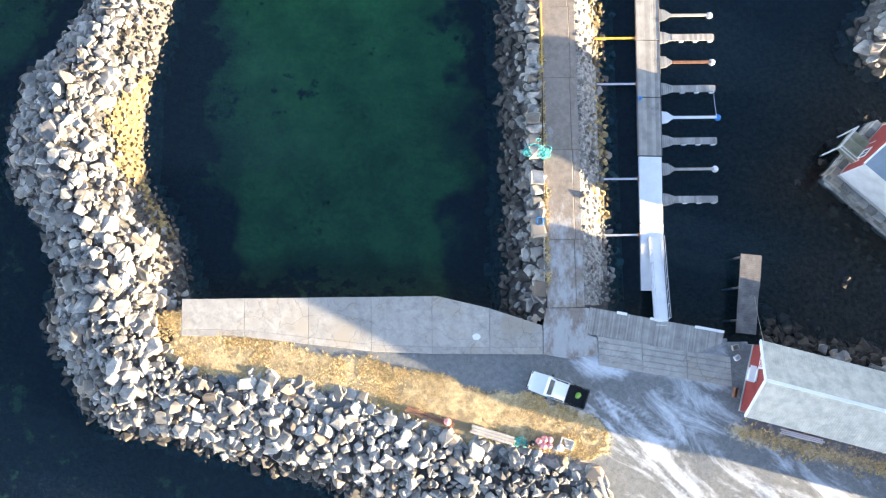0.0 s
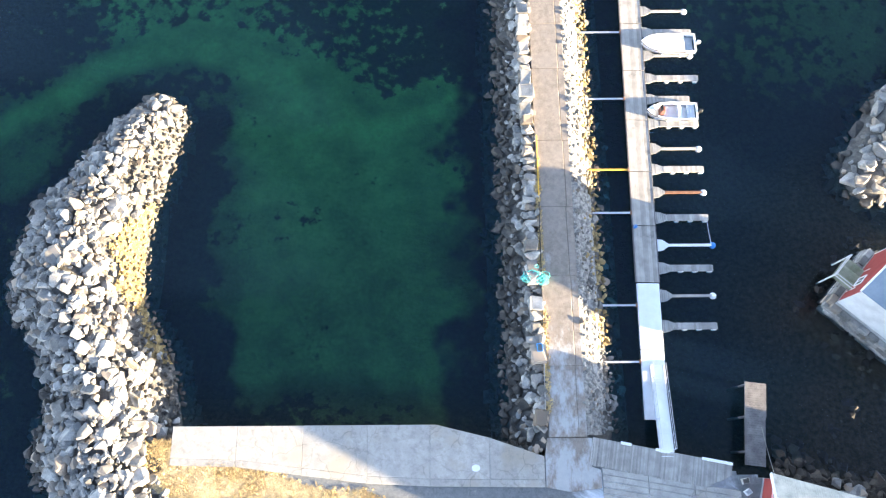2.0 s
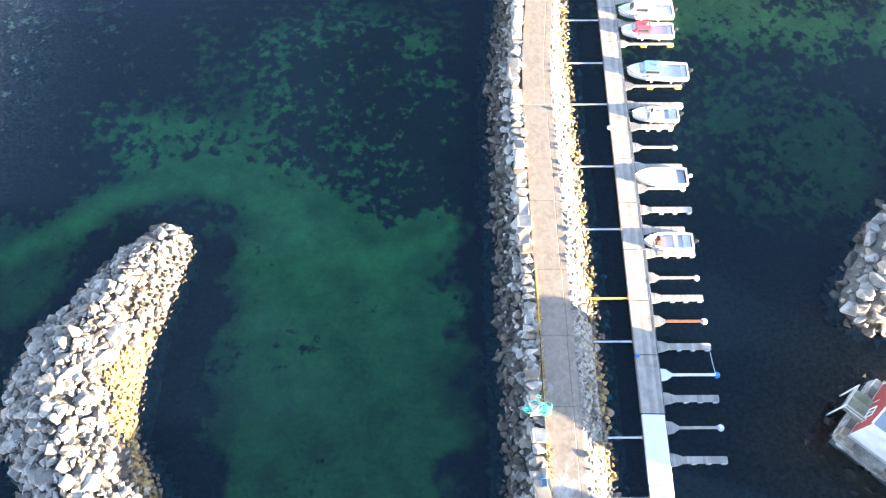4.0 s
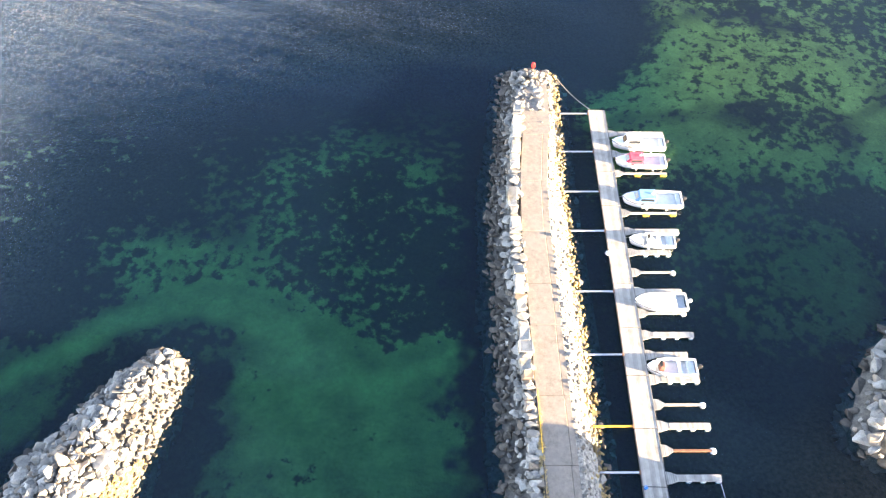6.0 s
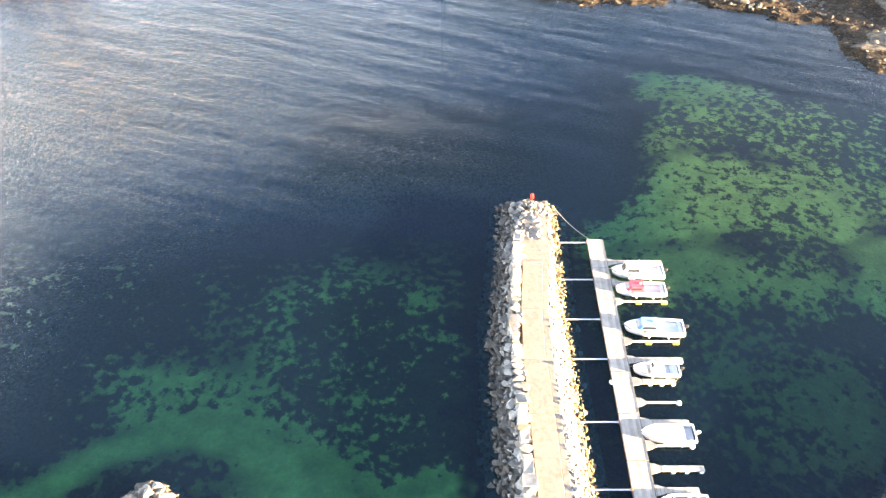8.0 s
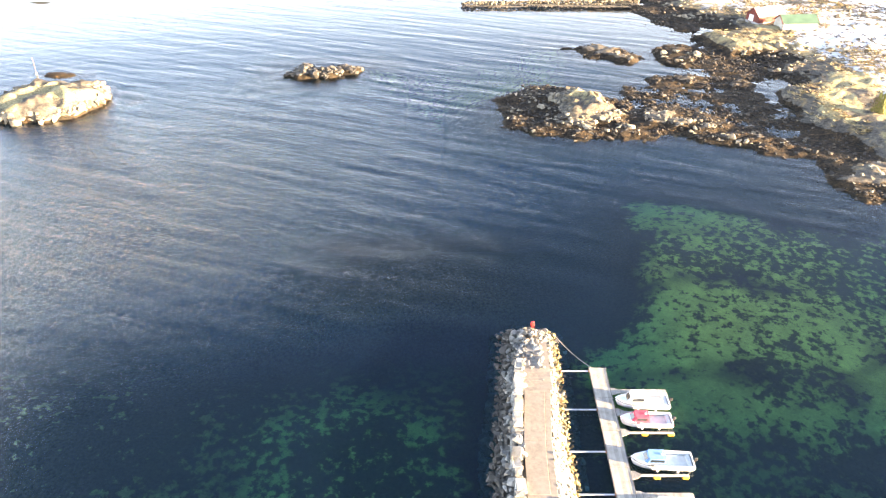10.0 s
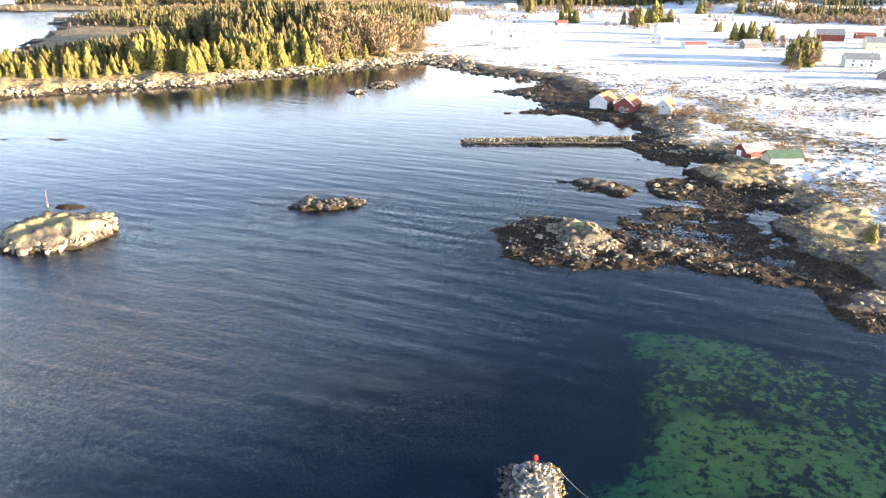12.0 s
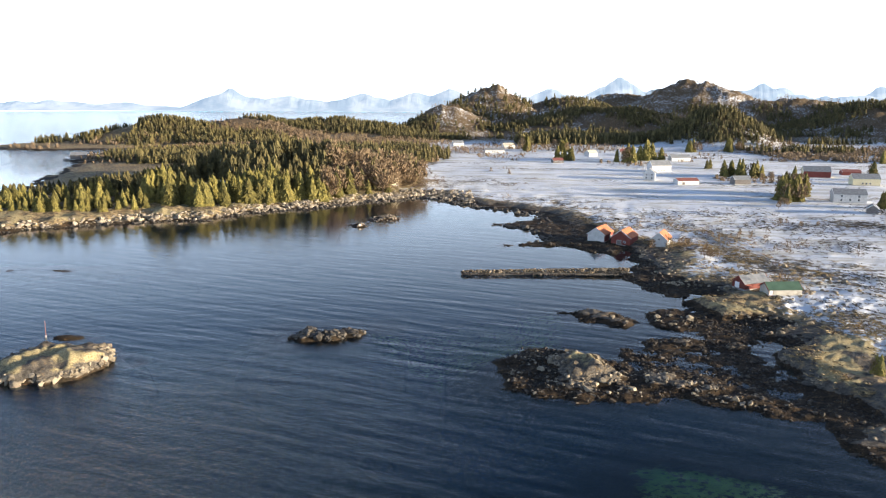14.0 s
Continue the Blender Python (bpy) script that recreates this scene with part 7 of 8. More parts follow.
def trunk_mesh(name, h, r, limbs, seed):
    rng = random.Random(seed)
    bm = bmesh.new()
    tube(bm, (0, 0, -0.8), (0, 0, h * 0.45), r, r * 0.6, 7)
    tube(bm, (0, 0, h * 0.45), (0.03, 0, h * 0.93), r * 0.6, r * 0.1, 6)
    for i in range(limbs):
        a, z = rng.uniform(0, 6.28), h * rng.uniform(0.25, 0.7)
        tube(bm, (0, 0, z), (h * 0.16 * math.cos(a), h * 0.16 * math.sin(a), z + h * rng.uniform(0.04, 0.22)), r * 0.35, r * 0.08, 4)
    me = bpy.data.meshes.new(name)
    bm.normal_update()
    bm.to_mesh(me)
    bm.free()
    me.materials.append(M["bark"])
    return me


SPRUCE = []
for k in range(6):
    spread = (0.27, 0.23, 0.31, 0.25, 0.34, 0.29)[k]
    cv, cf = conifer_arrays(10.0, 17, 14, 100 + k, spread)
    iv, jf = skirt_arrays(10.0, 6, 11, 150 + k, spread * 0.72)
    cf = cf + [tuple(v + len(cv) for v in f) for f in jf]
    cv = np.concatenate([cv, iv])
    SPRUCE.append((mesh_of("crown", cv, cf, M["needles"]), trunk_mesh("trunk", 10.0, 0.16, 5, k)))
BIRCH = []
for k in range(4):
    cv, cf = bare_arrays(8.0, 240, 200 + k)
    BIRCH.append((mesh_of("crown", cv, cf, M["twigs"]), trunk_mesh("trunk", 8.0, 0.1, 12, 20 + k)))
MASTERS = {}


def tree(kind, k, x, y, z, s, yaw, group, label=""):
    key = (kind, k)
    m = Matrix.LocRotScale((x, y, z), Euler((0, 0, yaw)), (1, 1, 1))
    crown, trunk = (SPRUCE if kind == "spruce_tree" else BIRCH)[k]
    t = thing(kind, label or ("olive-green spruce with drooping boughs" if kind == "spruce_tree" else "bare brown birch with fine twigs"), "tree", m, group)
    t.scale = (s * (0.9 + 0.2 * (k % 3) / 2), s * (0.9 + 0.2 * (k % 2)), s)
    put("trunk", trunk, t)
    put("crown", crown, t)


def wood_points(rng, n, area, fn):
    out = []
    tries = 0
    while len(out) < n and tries < 60:
        tries += 1
        x = np.array([rng.uniform(area[0], area[1]) for _ in range(3000)])
        y = np.array([rng.uniform(area[2], area[3]) for _ in range(3000)])
        p = fn(x, y)
        for a, b, c in zip(x, y, p):
            if rng.random() < c and len(out) < n:
                out.append((a, b))
    return out


def headland_wood(x, y):
    c = np.zeros(len(x))
    for wx, wy, rx, ry, k in WOODS[:5]:
        e = np.hypot((x - wx) / rx, (y - wy) / ry)
        c = np.maximum(c, k * smooth01((1.05 - e) / 0.2))
    d = coast_distance(x, y)
    gap = 1 - 0.95 * smooth01((0.42 - np.hypot((x + 162) / 52, (y - 478) / 105)) / 0.1)
    return c * smooth01((d - 19 - 8 * fbm(x, y, 20, 3, 7)) / 6) * gap * sat(0.75 + 0.6 * fbm(x, y, 22, 3, 9))


def plant_headland():
    rng = random.Random(301)
    pts = wood_points(rng, 1300, (-335, 0, 345, 640), headland_wood)
    xs, ys = np.array([p[0] for p in pts]), np.array([p[1] for p in pts])
    zs = height(xs, ys)
    order = np.argsort(ys - 0.35 * (xs + 150))
    far_v, far_f, off = [], [], 0
    bare_v, bare_f, bare_off = [], [], 0
    bare = [bare_arrays(8.0, 110, 450 + k) for k in range(4)]
    shapes = [skirt_arrays(10.0, 7, 12, 400 + k, (0.27, 0.23, 0.30, 0.34, 0.28)[k]) for k in range(5)]
    for n, i in enumerate(order):
        x, y, z = float(xs[i]), float(ys[i]), float(zs[i])
        inland = min(1.0, max(0.0, (coast_distance(xs[i:i + 1], ys[i:i + 1])[0] - 12) / 40))
        s = rng.uniform(0.65, 1.6) + 0.7 * inland * rng.uniform(0.5, 1.0)
        if x < -185:
            s *= 0.62 if x > -225 else 0.48
        if x > -78 and rng.random() < 0.7 and n < 300:
            tree("birch_tree", rng.randrange(4), x, y, z - 0.1, s * 1.45, rng.uniform(0, 6.28), "headland birches")
        elif n < 300:
            tree("spruce_tree", rng.randrange(6), x, y, z - 0.1, s * 1.02, rng.uniform(0, 6.28), "headland spruces")
        elif x > -84 and rng.random() < 0.7:
            cv, cf = bare[rng.randrange(4)]
            a = rng.uniform(0, 6.28)
            rot = np.array([[math.cos(a), -math.sin(a), 0], [math.sin(a), math.cos(a), 0], [0, 0, 1]]) * s * 1.25
            bare_v.append(cv @ rot.T + (x, y, z - 0.1))
            bare_f += [tuple(v + bare_off for v in f) for f in cf]
            bare_off += len(cv)
        else:
            cv, cf = shapes[rng.randrange(5)]
            a = rng.uniform(0, 6.28)
            rot = np.array([[math.cos(a), -math.sin(a), 0], [math.sin(a), math.cos(a), 0], [0, 0, 1]]) * s * 1.05
            far_v.append(cv @ rot.T + (x, y, z - 0.1))
            far_f += [tuple(v + off for v in f) for f in cf]
            off += len(cv)
    if bare_v:
        tagged(put("birch_wood", mesh_of("birch_wood", np.concatenate(bare_v).tolist(), bare_f, M["twigs"])), "bare brown birch wood at the end of the headland", "wood", kind="stuff")
    tagged(put("woodland", mesh_of("woodland", np.concatenate(far_v).tolist(), far_f, M["needles_far"])), "dense spruce wood on the rocky headland", "wood", kind="stuff")


plant_headland()


def far_wood(name, label, n, area, fn, seed, kind, hmin, hmax):
    rng = random.Random(seed)
    pts = wood_points(rng, n, area, fn)
    xs, ys = np.array([p[0] for p in pts]), np.array([p[1] for p in pts])
    zs = height(xs, ys)
    shapes = [skirt_arrays(10.0, 4, 9, 500 + k, (0.30, 0.26, 0.34, 0.38, 0.30)[k]) for k in range(5)] if kind == "spruce" else [skirt_arrays(5.0, 3, 9, 700 + k, (0.5, 0.42, 0.6, 0.46, 0.55)[k]) for k in range(5)] if kind == "bush" else [bare_arrays(8.0, 55, 600 + k) for k in range(5)]
    allv, allf, off = [], [], 0
    for x, y, z in zip(xs, ys, zs):
        cv, cf = shapes[rng.randrange(5)]
        s, a = rng.uniform(hmin, hmax), rng.uniform(0, 6.28)
        rot = np.array([[math.cos(a), -math.sin(a), 0], [math.sin(a), math.cos(a), 0], [0, 0, 1]]) * s
        allv.append(cv @ rot.T + (x, y, z - 0.2))
        allf += [tuple(v + off for v in f) for f in cf]
        off += len(cv)
    tagged(put(name, mesh_of(name, np.concatenate(allv).tolist(), allf, M["needles_far"] if kind == "spruce" else M["twigs"])), label, "wood", kind="stuff")


def distant(x, y):
    c = np.zeros(len(x))
    for wx, wy, rx, ry, k in WOODS[5:]:
        e = np.hypot((x - wx) / rx, (y - wy) / ry)
        c = np.maximum(c, k * smooth01((1.05 - e) / 0.2))
    return c * (coast_distance(x, y) > 12) * sat(np.where(x < 40, 0.85, 0.45) + 1.0 * fbm(x, y, 70, 3, 19)) * (1 - 0.96 * smooth01((height(x, y) - 55) / 25))


far_wood("woodland", "dark spruce woods over the low hills", 17500, (-640, 1150, 640, 1700), distant, 311, "spruce", 0.55, 1.35)


def scrub(x, y):
    d = coast_distance(x, y)
    c = 0.10 * (d > 25) * (d < 75) * (y < 480) * (x > 60) * (x < 330) * sat(0.3 + 1.2 * fbm(x, y, 40, 3, 23)) * (1 - smooth01((y - 330 - 0.2 * x) / 40))
    for bx, by, rx, ry, k in ((20, 462, 40, 12, 0.1), (-40, 545, 40, 35, 0.6), (-250, 800, 110, 60, 0.9), (-60, 880, 110, 60, 0.7), (120, 930, 120, 40, 0.35), (470, 780, 120, 30, 0.8), (560, 900, 120, 60, 0.7),
                              (420, 960, 80, 40, 0.9), (150, 330, 50, 40, 0.12), (230, 300, 80, 50, 0.12), (-300, 960, 85, 85, 0.8), (-340, 860, 60, 70, 0.8), (-250, 1090, 190, 110, 0.9), (-90, 1060, 110, 110, 0.6)):
        c = np.maximum(c, k * (np.hypot((x - bx) / rx, (y - by) / ry) < 1) * sat(0.6 + 0.6 * fbm(x, y, 30, 3, 29)))
    return c * (d > 14)


far_wood("birch_scrub", "bare reddish birch scrub along fields and shore", 5600, (-560, 760, 220, 1230), scrub, 317, "birch", 0.35, 0.95)

far_wood("birch_scrub", "brown birch scrub over the rocky hills", 2600, (-230, 1000, 1150, 1850),
         lambda x, y: (height(x, y) > 14) * sat(0.3 + 0.9 * fbm(x, y, 45, 3, 61)), 319, "birch", 0.5, 1.2)

far_wood("birch_scrub", "reddish brown thickets on the low land across the sound", 3200, (-600, 60, 700, 1420),
         lambda x, y: (coast_distance(x, y) > 10) * sat(0.25 + 0.9 * fbm(x, y, 55, 4, 67)) * (x < -0.06 * (y - 700)) * (y > 740), 323, "bush", 0.5, 1.5)

far_wood("birch_scrub", "low brown bushes along the farm fences and field edges", 1500, (40, 620, 560, 1060),
         lambda x, y: (coast_distance(x, y) > 60) * smooth01((fbm(x, y, 60, 4, 73) - 0.12 - 0.35 * smooth01((820 - y) / 120)) / 0.25) * 0.9, 327, "bush", 0.3, 0.9)
far_wood("woodland", "tall dark spruce belt along the foot of the ridge", 1900, (110, 480, 1010, 1190),
         lambda x, y: smooth01((60 - np.abs(y - 1095 - 30 * fbm(x, y, 90, 3, 77))) / 25), 329, "spruce", 1.1, 1.9)
far_wood("birch_scrub", "reddish birch thicket between fields and the wooded hills", 900, (380, 760, 740, 960),
         lambda x, y: sat(0.3 + 0.9 * fbm(x, y, 50, 3, 79)), 331, "bush", 0.7, 1.6)

# single trees and clumps among the farms: x, y, count, spread, size
rng = random.Random(331)
for cx, cy, n, sp, size in ((189, 744, 8, 8, 1.6), (213, 764, 8, 8, 1.7), (153, 902, 5, 8, 1.5), (133, 770, 6, 9, 1.2), (318, 905, 5, 8, 1.2), (256, 601, 14, 14, 1.15), (236, 482, 16, 10, 1.4), (225, 458, 16, 10, 1.2),
                             (262, 420, 4, 5, 1.1), (104, 912, 4, 7, 1.5), (250, 672, 2, 4, 1.0), (456, 746, 4, 8, 1.2), (104, 160, 3, 2.0, 0.42), (370, 910, 6, 12, 1.3), (345, 575, 3, 5, 1.2)):
    for _ in range(n):
        x, y = cx + rng.gauss(0, sp * 0.6), cy + rng.gauss(0, sp * 0.5)
        if rng.random() < 0.35:
            tree("birch_tree", rng.randrange(4), x, y, ground_z(x, y) - 0.1, size * rng.uniform(1.0, 1.5), rng.uniform(0, 6.28), "farm trees", "bare brown birch among farm spruces")
            continue
        tree("spruce_tree", rng.randrange(6), x, y, ground_z(x, y) - 0.1, size * rng.uniform(0.85, 1.45), rng.uniform(0, 6.28), "farm trees", "dark spruce growing by the snowy farms")
for cx, cy, n, sp, size in ((100, 313, 5, 4, 0.75), (109, 289, 4, 4, 0.8), (207, 432, 4, 6, 0.7), (270, 585, 5, 7, 0.9), (190, 372, 4, 8, 0.5), (140, 330, 4, 10, 0.5)):
    for _ in range(n):
        x, y = cx + rng.gauss(0, sp), cy + rng.gauss(0, sp * 0.6)
        tree("birch_tree", rng.randrange(4), x, y, ground_z(x, y) - 0.1, size * rng.uniform(0.7, 1.1), rng.uniform(0, 6.28), "shore birches", "bare brown birch on the snowy shore")

# ---- houses by the bay and on the farms ----
W2 = [("s", -2.6, 1.0, 1.1, 1.2), ("s", 0.0, 1.0, 1.1, 1.2), ("s", 2.6, 1.0, 1.1, 1.2)]
house("boathouse", "boathouse with a white gable, red side and orange tiles", 76.5, 341, ground_z(76, 338), 58, 12.5, 8.6, 3.6, 3.1, "faded_red", "roof_orange", gable="white_boards", doors=[("s", 1.5, 2.2, 2.3)], category="boathouse", group="bay boathouses")
house("boathouse", "dark red boathouse with orange tiles and white trim", 86, 332, ground_z(85, 331), 58, 11.5, 9.2, 3.7, 3.3, "faded_red", "roof_orange", doors=[("w", 0.8, 2.0, 2.2)], windows=[("w", -1.8, 1.2, 0.9, 0.9)], category="boathouse", group="bay boathouses")
house("boathouse", "small white boathouse with an orange tile roof", 101.5, 326, ground_z(101, 325), 62, 10.5, 7.4, 3.6, 3.1, "white_boards", "roof_orange", windows=[("w", 0.0, 3.2, 0.8, 0.8)], category="boathouse", group="bay boathouses")
house("boathouse", "white boathouse with a green sheet roof and red corner boards", 115, 235, ground_z(115, 234), 4, 11.5, 6.0, 2.1, 1.9, "pale_boards", "roof_green", trim="faded_red", doors=[("s", -5.0, 1.2, 2.0)], category="boathouse", group="bay boathouses")
house("boathouse", "weathered red boathouse with a pale sagging roof", 109.5, 246, ground_z(109, 245), 20, 11, 6.0, 2.3, 2.2, "faded_red", "roof_grey", gable="faded_red", trim="faded_red", doors=[("w", 0.6, 2.2, 2.2)], category="boathouse", group="bay boathouses")
house("farmhouse", "white two-storey farmhouse with a gable to the field", 170, 588, ground_z(170, 588), 70, 11, 9.0, 6.0, 3.4, "white_boards", "roof_grey", windows=[("w", -2.2, 1.2, 1.1, 1.3), ("w", 2.2, 1.2, 1.1, 1.3), ("w", -2.2, 4.0, 1.1, 1.3), ("w", 2.2, 4.0, 1.1, 1.3), *W2], chimney=1, group="farm buildings")
house("barn", "white barn with a dark slate roof behind the farmhouse", 196, 650, ground_z(196, 650), 12, 19, 9.5, 6.0, 4.2, "white_boards", "roof_grey", windows=W2, category="barn", group="farm buildings")
house("garage", "low white garage with a rust-red roof", 188, 552, ground_z(188, 552), 10, 17, 8, 3.0, 1.8, "white_boards", "roof_rust", doors=[("s", -4, 2.4, 2.1)], category="garage", group="farm buildings")
house("farmhouse", "long white house with a dark roof among bare trees", 249, 757, ground_z(249, 757), 8, 21, 9, 4.0, 3.0, "white_boards", "roof_grey", windows=W2, chimney=1, group="farm buildings")
house("farmhouse", "small white house with a pale roof across the field", 170, 828, ground_z(170, 828), 30, 12, 9, 4.2, 3.2, "white_boards", "roof_pale", windows=W2, chimney=1, group="farm buildings")
house("farmhouse", "small rust-roofed cottage beside spruces", 118, 742, ground_z(118, 742), 10, 11, 7, 3.0, 2.2, "timber_dark", "roof_rust", windows=W2, group="farm buildings")
house("farmhouse", "white bungalow with snow on the roof at the field edge", 62, 876, ground_z(62, 876), 4, 24, 9, 3.6, 2.4, "white_boards", "roof_grey", windows=W2, group="farm buildings")
house("farmhouse", "white house beyond the field road", 86, 960, ground_z(86, 960), 20, 16, 9, 4.6, 3.0, "white_boards", "roof_pale", windows=W2, chimney=1, group="farm buildings")
house("farmhouse", "pale house at the foot of the hill", 20, 1010, ground_z(20, 1010), 15, 15, 10, 4.6, 3.0, "white_boards", "roof_grey", windows=W2, group="farm buildings")
house("barn", "red barn with a grey roof by bare scrub", 316, 606, ground_z(316, 606), -16, 21, 11, 5.2, 4.0, "faded_red", "roof_grey", gable="yellow_boards", category="barn", group="farm buildings")
house("farmhouse", "pale yellow house with a grey roof and chimney", 322, 545, ground_z(322, 545), -12, 19, 10, 5.2, 3.4, "yellow_boards", "roof_grey", windows=W2, chimney=1, group="farm buildings")
house("farmhouse", "large white house with a grey roof and chimney", 258, 452, ground_z(258, 452), -14, 19, 9.5, 5.4, 3.0, "white_boards", "roof_grey", windows=[("s", -5, 1.2, 1.1, 1.3), ("s", 0, 1.2, 1.1, 1.3), ("s", 5, 1.2, 1.1, 1.3), ("s", -5, 3.6, 1.1, 1.2), ("s", 5, 3.6, 1.1, 1.2)], chimney=2, group="farm buildings")
house("shed", "small dark boarded shed beside a spruce", 246, 405, ground_z(246, 405), 60, 8, 6, 3.0, 2.2, "timber_dark", "roof_grey", category="shed", group="farm buildings")
house("garage", "rust-red low outbuilding between houses", 352, 618, ground_z(352, 618), -10, 15, 8, 3.0, 1.8, "faded_red", "roof_rust", category="garage", group="farm buildings")
house("farmhouse", "brown timber house hidden by spruces", 232, 556, ground_z(232, 556), 5, 13, 8, 3.8, 2.6, "timber_dark", "roof_grey", group="farm buildings")
house("farmhouse", "yellow house among bare trees on the headland", -40, 532, ground_z(-40, 532), 25, 11, 8, 5.0, 3.2, "yellow_boards", "roof_pale", windows=W2, group="headland houses")
house("farmhouse", "pale house among bare trees on the headland", -62, 575, ground_z(-62, 575), -10, 13, 8, 5.0, 3.2, "white_boards", "roof_pale", windows=W2, group="headland houses")
house("boathouse", "dark boathouse at the tip of a low spit", -409, 806, ground_z(-409, 806), 5, 17, 9, 4.5, 3.0, "timber_dark", "roof_grey", category="boathouse")
house("farmhouse", "white buildings on the far shore below the fjord", -285, 1420, ground_z(-285, 1420), 4, 40, 10, 4, 3, "white_boards", "roof_grey", group="farm buildings")
house("farmhouse", "white house at the foot of the wooded ridge", 395, 930, ground_z(395, 930), -8, 16, 9, 4.5, 3, "white_boards", "roof_grey", windows=W2, group="farm buildings")
house("farmhouse", "small white house by the marsh", 215, 850, ground_z(215, 850), 5, 15, 9, 4.2, 3, "white_boards", "roof_rust", windows=W2, group="farm buildings")

# power poles at the field edge
for px, py in ((205, 840), (300, 780), (180, 640)):
    t = thing("power_pole", "tall double power pole with a crossbar at the field edge", "power pole", pose(px, py, ground_z(px, py)), "power poles")
    for s in (-1.2, 1.2):
        bm = bmesh.new()
        tube(bm, (s, 0, -0.5), (s, 0, 11), 0.16, 0.12, 6)
        part("pole", bm, M["timber_grey"], t)
    bm = bmesh.new()
    box(bm, -2.4, 2.4, -0.1, 0.1, 10.2, 10.5)
    part("crossbar", bm, M["timber_grey"], t)

# sea mark on a small rock
t = thing("sea_mark", "thin rusty sea mark pole on a skerry", "sea mark", pose(-112.5, 193, -0.3))
bm = bmesh.new()
tube(bm, (0, 0, -1), (0.15, 0, 5.2), 0.08, 0.05, 7)
part("pole", bm, M["rusty_iron"], t)
bm = bmesh.new()
tube(bm, (0, 0, -1), (0, 0, 0.9), 0.4, 0.25, 8)
part("socket", bm, M["concrete"], t)


# ---- loose stones along the shore ----
def shore_stones(name, label, n, area, fn, mat, smin, smax, seed, sink=0.25):
    rng = random.Random(seed)
    pts = wood_points(rng, n, area, fn)
    xs, ys = np.array([p[0] for p in pts]), np.array([p[1] for p in pts])
    zs = np.maximum(height(xs, ys), -0.35)
    spots = []
    for x, y, z in zip(xs, ys, zs):
        s = rng.uniform(smin, smax) * (1 if rng.random() < 0.9 else 1.8)
        spots.append(spot(float(x), float(y), float(z) + (0.3 - sink) * s, s, rng))
    ob = joined_stones(name, spots, RUBBLE, M[mat], None, rng)
    tagged(ob, label, "stones", kind="stuff")


def tide_band(x, y):
    h = height(x, y)
    return sat(1 - np.abs(h - 0.35) / 0.9) * (0.35 + 0.65 * (fbm(x, y, 11, 3, 83) > -0.1))


def dry_band(x, y):
    h = height(x, y)
    return sat(1 - np.abs(h - 1.7) / 1.2) * 0.6 * (fbm(x, y, 14, 3, 87) > 0.0)


shore_stones("tidal_stone_field", "dark weed-covered stones on the tidal flats", 3600, (0, 125, 120, 330), tide_band, "weed_stone", 0.3, 1.0, 341)
shore_stones("shore_stone_field", "pale stones strewn along the bay shore", 900, (0, 150, 120, 330), dry_band, "groyne_stone", 0.5, 1.6, 343)
shore_stones("shore_stone_field", "pale stones along the headland shore", 2600, (-300, 20, 335, 520), lambda x, y: sat(1 - np.abs(height(x, y) - 1.6) / 1.9), "tan_stone", 0.7, 2.4, 347)
shore_stones("tidal_stone_field", "dark stones at the headland waterline", 900, (-300, 60, 335, 520), lambda x, y: sat(1 - np.abs(height(x, y)) / 0.5), "tidal_rubble", 1.0, 2.6, 349)

shore_stones("skerry_stone_field", "broken tan rock on the skerries", 200, (-118, -82, 158, 188), lambda x, y: sat((height(x, y) - 0.2) / 1.0) * (height(x, y) < 2.4), "groyne_stone", 0.8, 2.4, 353, 0.5)
shore_stones("skerry_stone_field", "broken tan rock on the bay skerries", 420, (8, 90, 145, 210), lambda x, y: sat((height(x, y) - 0.6) / 1.0) * (height(x, y) < 2.6), "groyne_stone", 0.5, 1.8, 357, 0.5)
shore_stones("skerry_stone_field", "dark broken rock on a low skerry", 160, (-48, -20, 189, 200), lambda x, y: sat((height(x, y) + 0.1) / 0.5), "tidal_rubble", 0.7, 2.0, 359, 0.3)

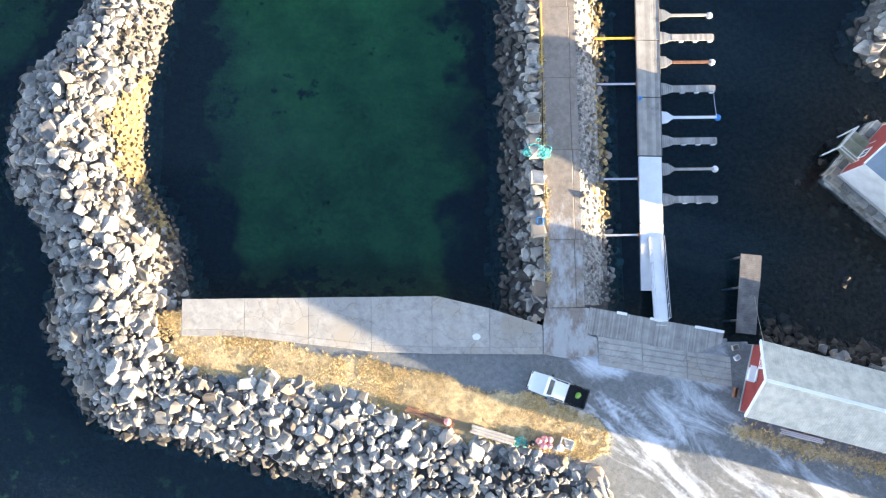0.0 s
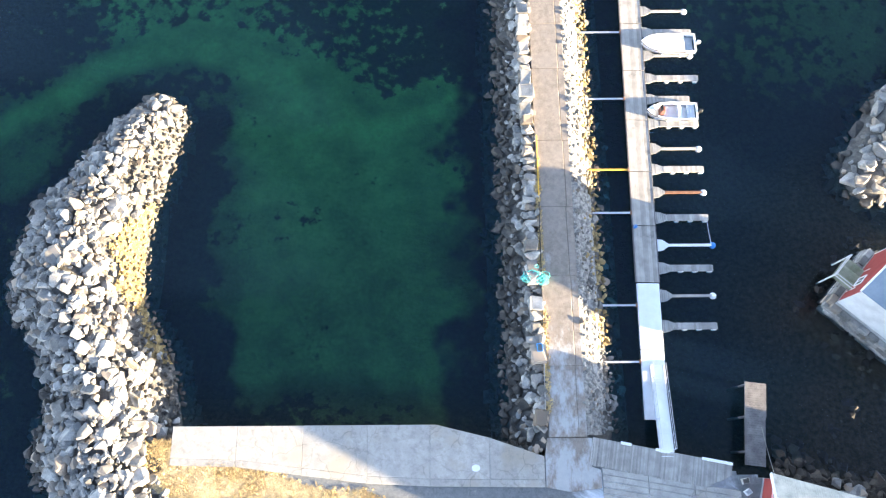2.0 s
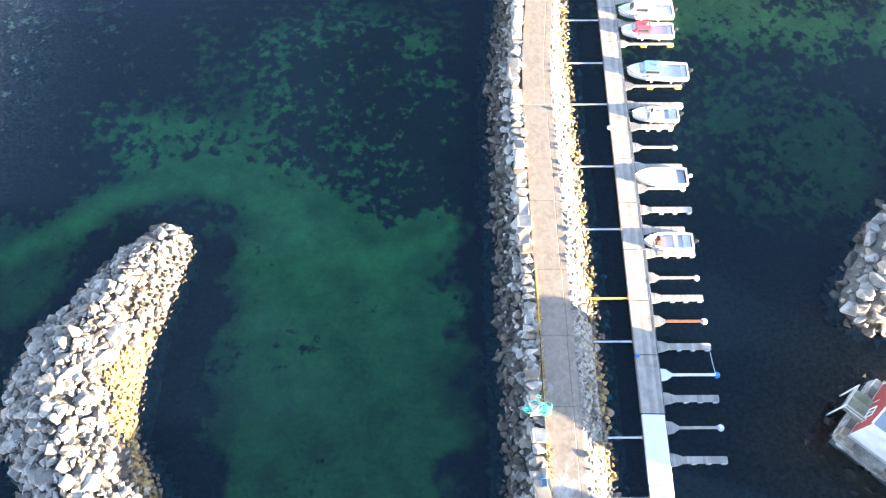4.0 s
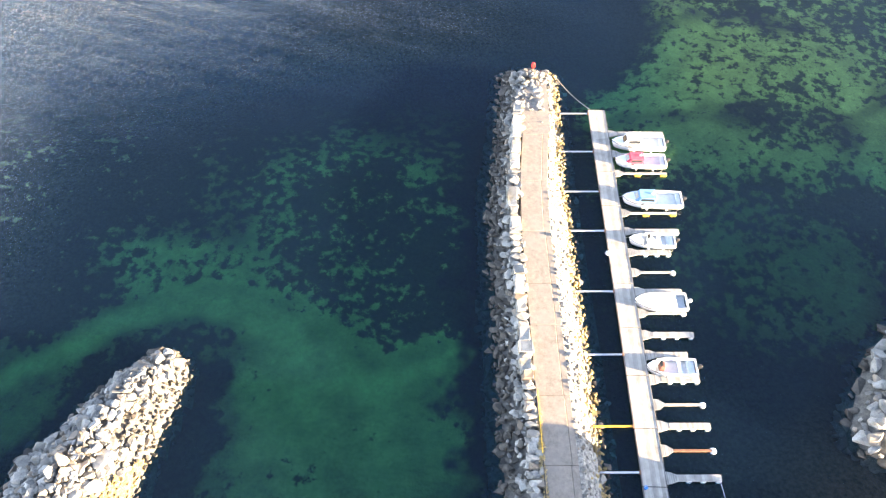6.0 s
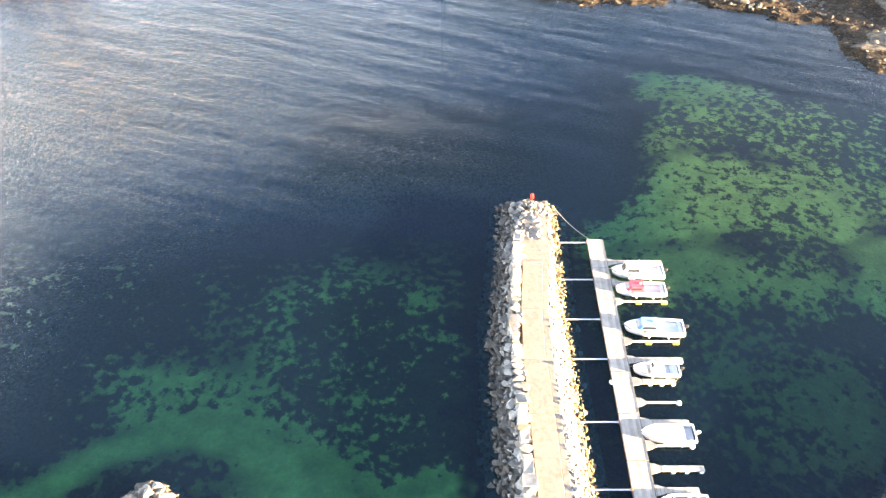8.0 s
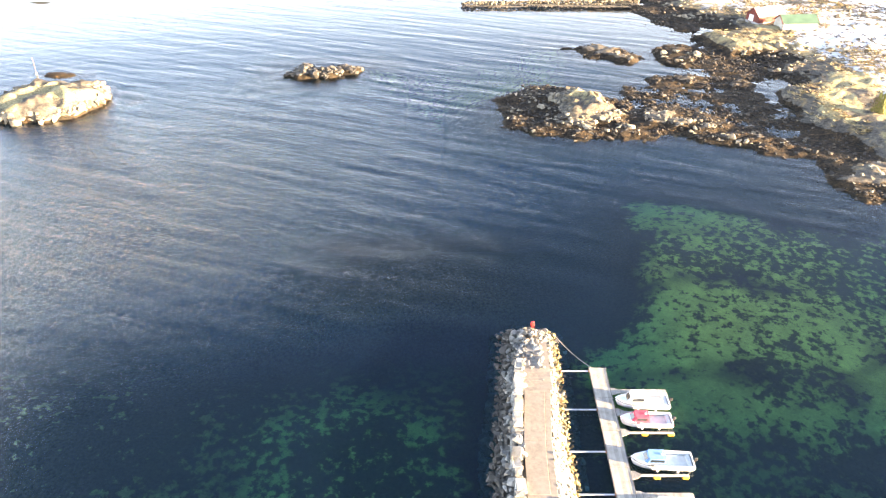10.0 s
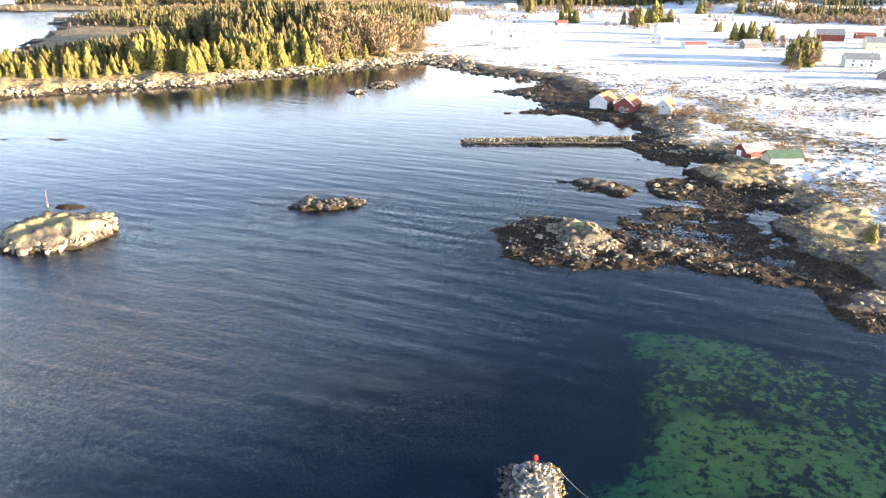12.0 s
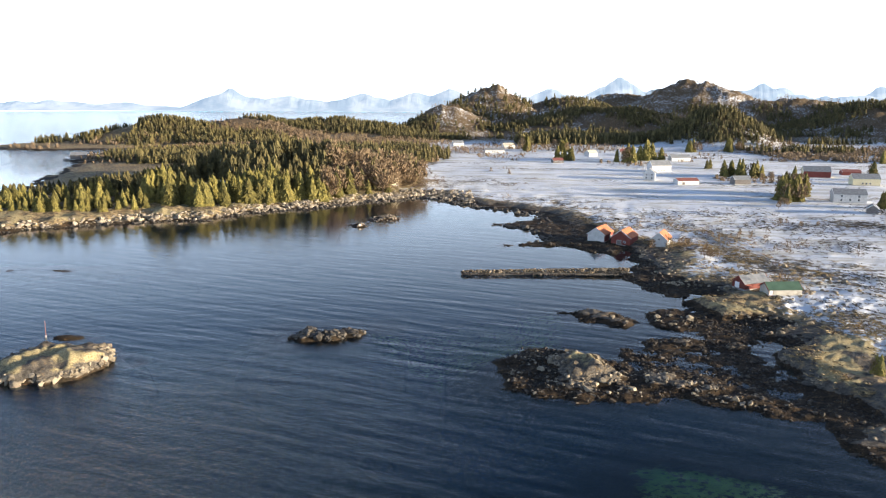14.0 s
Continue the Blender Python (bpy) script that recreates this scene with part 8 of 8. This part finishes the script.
# the stone groyne across the bay
grng = random.Random(351)
GROYNE_STONES = stone_set("stone", M["groyne_block"], 7, 19)
groyne = thing("stone_groyne", "low groyne of dark and pale stones in the bay", "groyne")
core_mesh("groyne_core", 5, 74, 267, 278, 0.8, lambda x, y: mound(x, y, STONE_GROYNE), groyne, 0.7)
gs = []
for sx in np.arange(6.5, 73, 0.85):
    for sy in np.arange(268, 278, 0.85):
        hh = float(mound(np.array([sx]), np.array([sy]), STONE_GROYNE)[0])
        if hh > -0.9:
            gs.append((hh, sx + grng.uniform(-0.3, 0.3), sy + grng.uniform(-0.3, 0.3)))
gs.sort(reverse=True)
for hh, sx, sy in gs[:260]:
    put("stone", GROYNE_STONES[grng.randrange(len(GROYNE_STONES))], groyne, m=spot(sx, sy, hh, grng.uniform(0.8, 1.4), grng))
joined_stones("lower_stone", [spot(sx, sy, hh, grng.uniform(0.7, 1.3), grng) for hh, sx, sy in gs[260:]], RUBBLE, M["tidal_rubble"], groyne, grng, "dark wet lower stones")


def shore_grass():
    rng = random.Random(361)
    f = lambda x, y: ((height(x, y) > 1.4) & (coast_distance(x, y) < 60)) * sat(0.25 + fbm(x, y, 18, 3, 89))
    pts = wood_points(rng, 2200, (60, 200, 150, 380), f)
    xs, ys = np.array([p[0] for p in pts]), np.array([p[1] for p in pts])
    zs = height(xs, ys)
    tuft_field("shore_grass", "straw-coloured tussocks along the rocky shore", list(zip(xs.tolist(), ys.tolist(), zs.tolist())), 0.3, 0.7, 363, "shore_grass")


def heather():
    rng = random.Random(367)
    f = lambda x, y: (height(x, y) > 1.3) * (coast_distance(x, y) > 10) * sat(0.25 + 1.1 * fbm(x, y, 26, 4, 97)) * (1 - smooth01((y - 395) / 50))
    pts = wood_points(rng, 6000, (45, 330, 150, 440), f)
    xs, ys = np.array([p[0] for p in pts]), np.array([p[1] for p in pts])
    zs = height(xs, ys)
    tuft_field("heather", "dark heather and juniper tussocks poking through thin snow", list(zip(xs.tolist(), ys.tolist(), zs.tolist())), 0.25, 0.7, 369, "heather")


shore_grass()
heather()
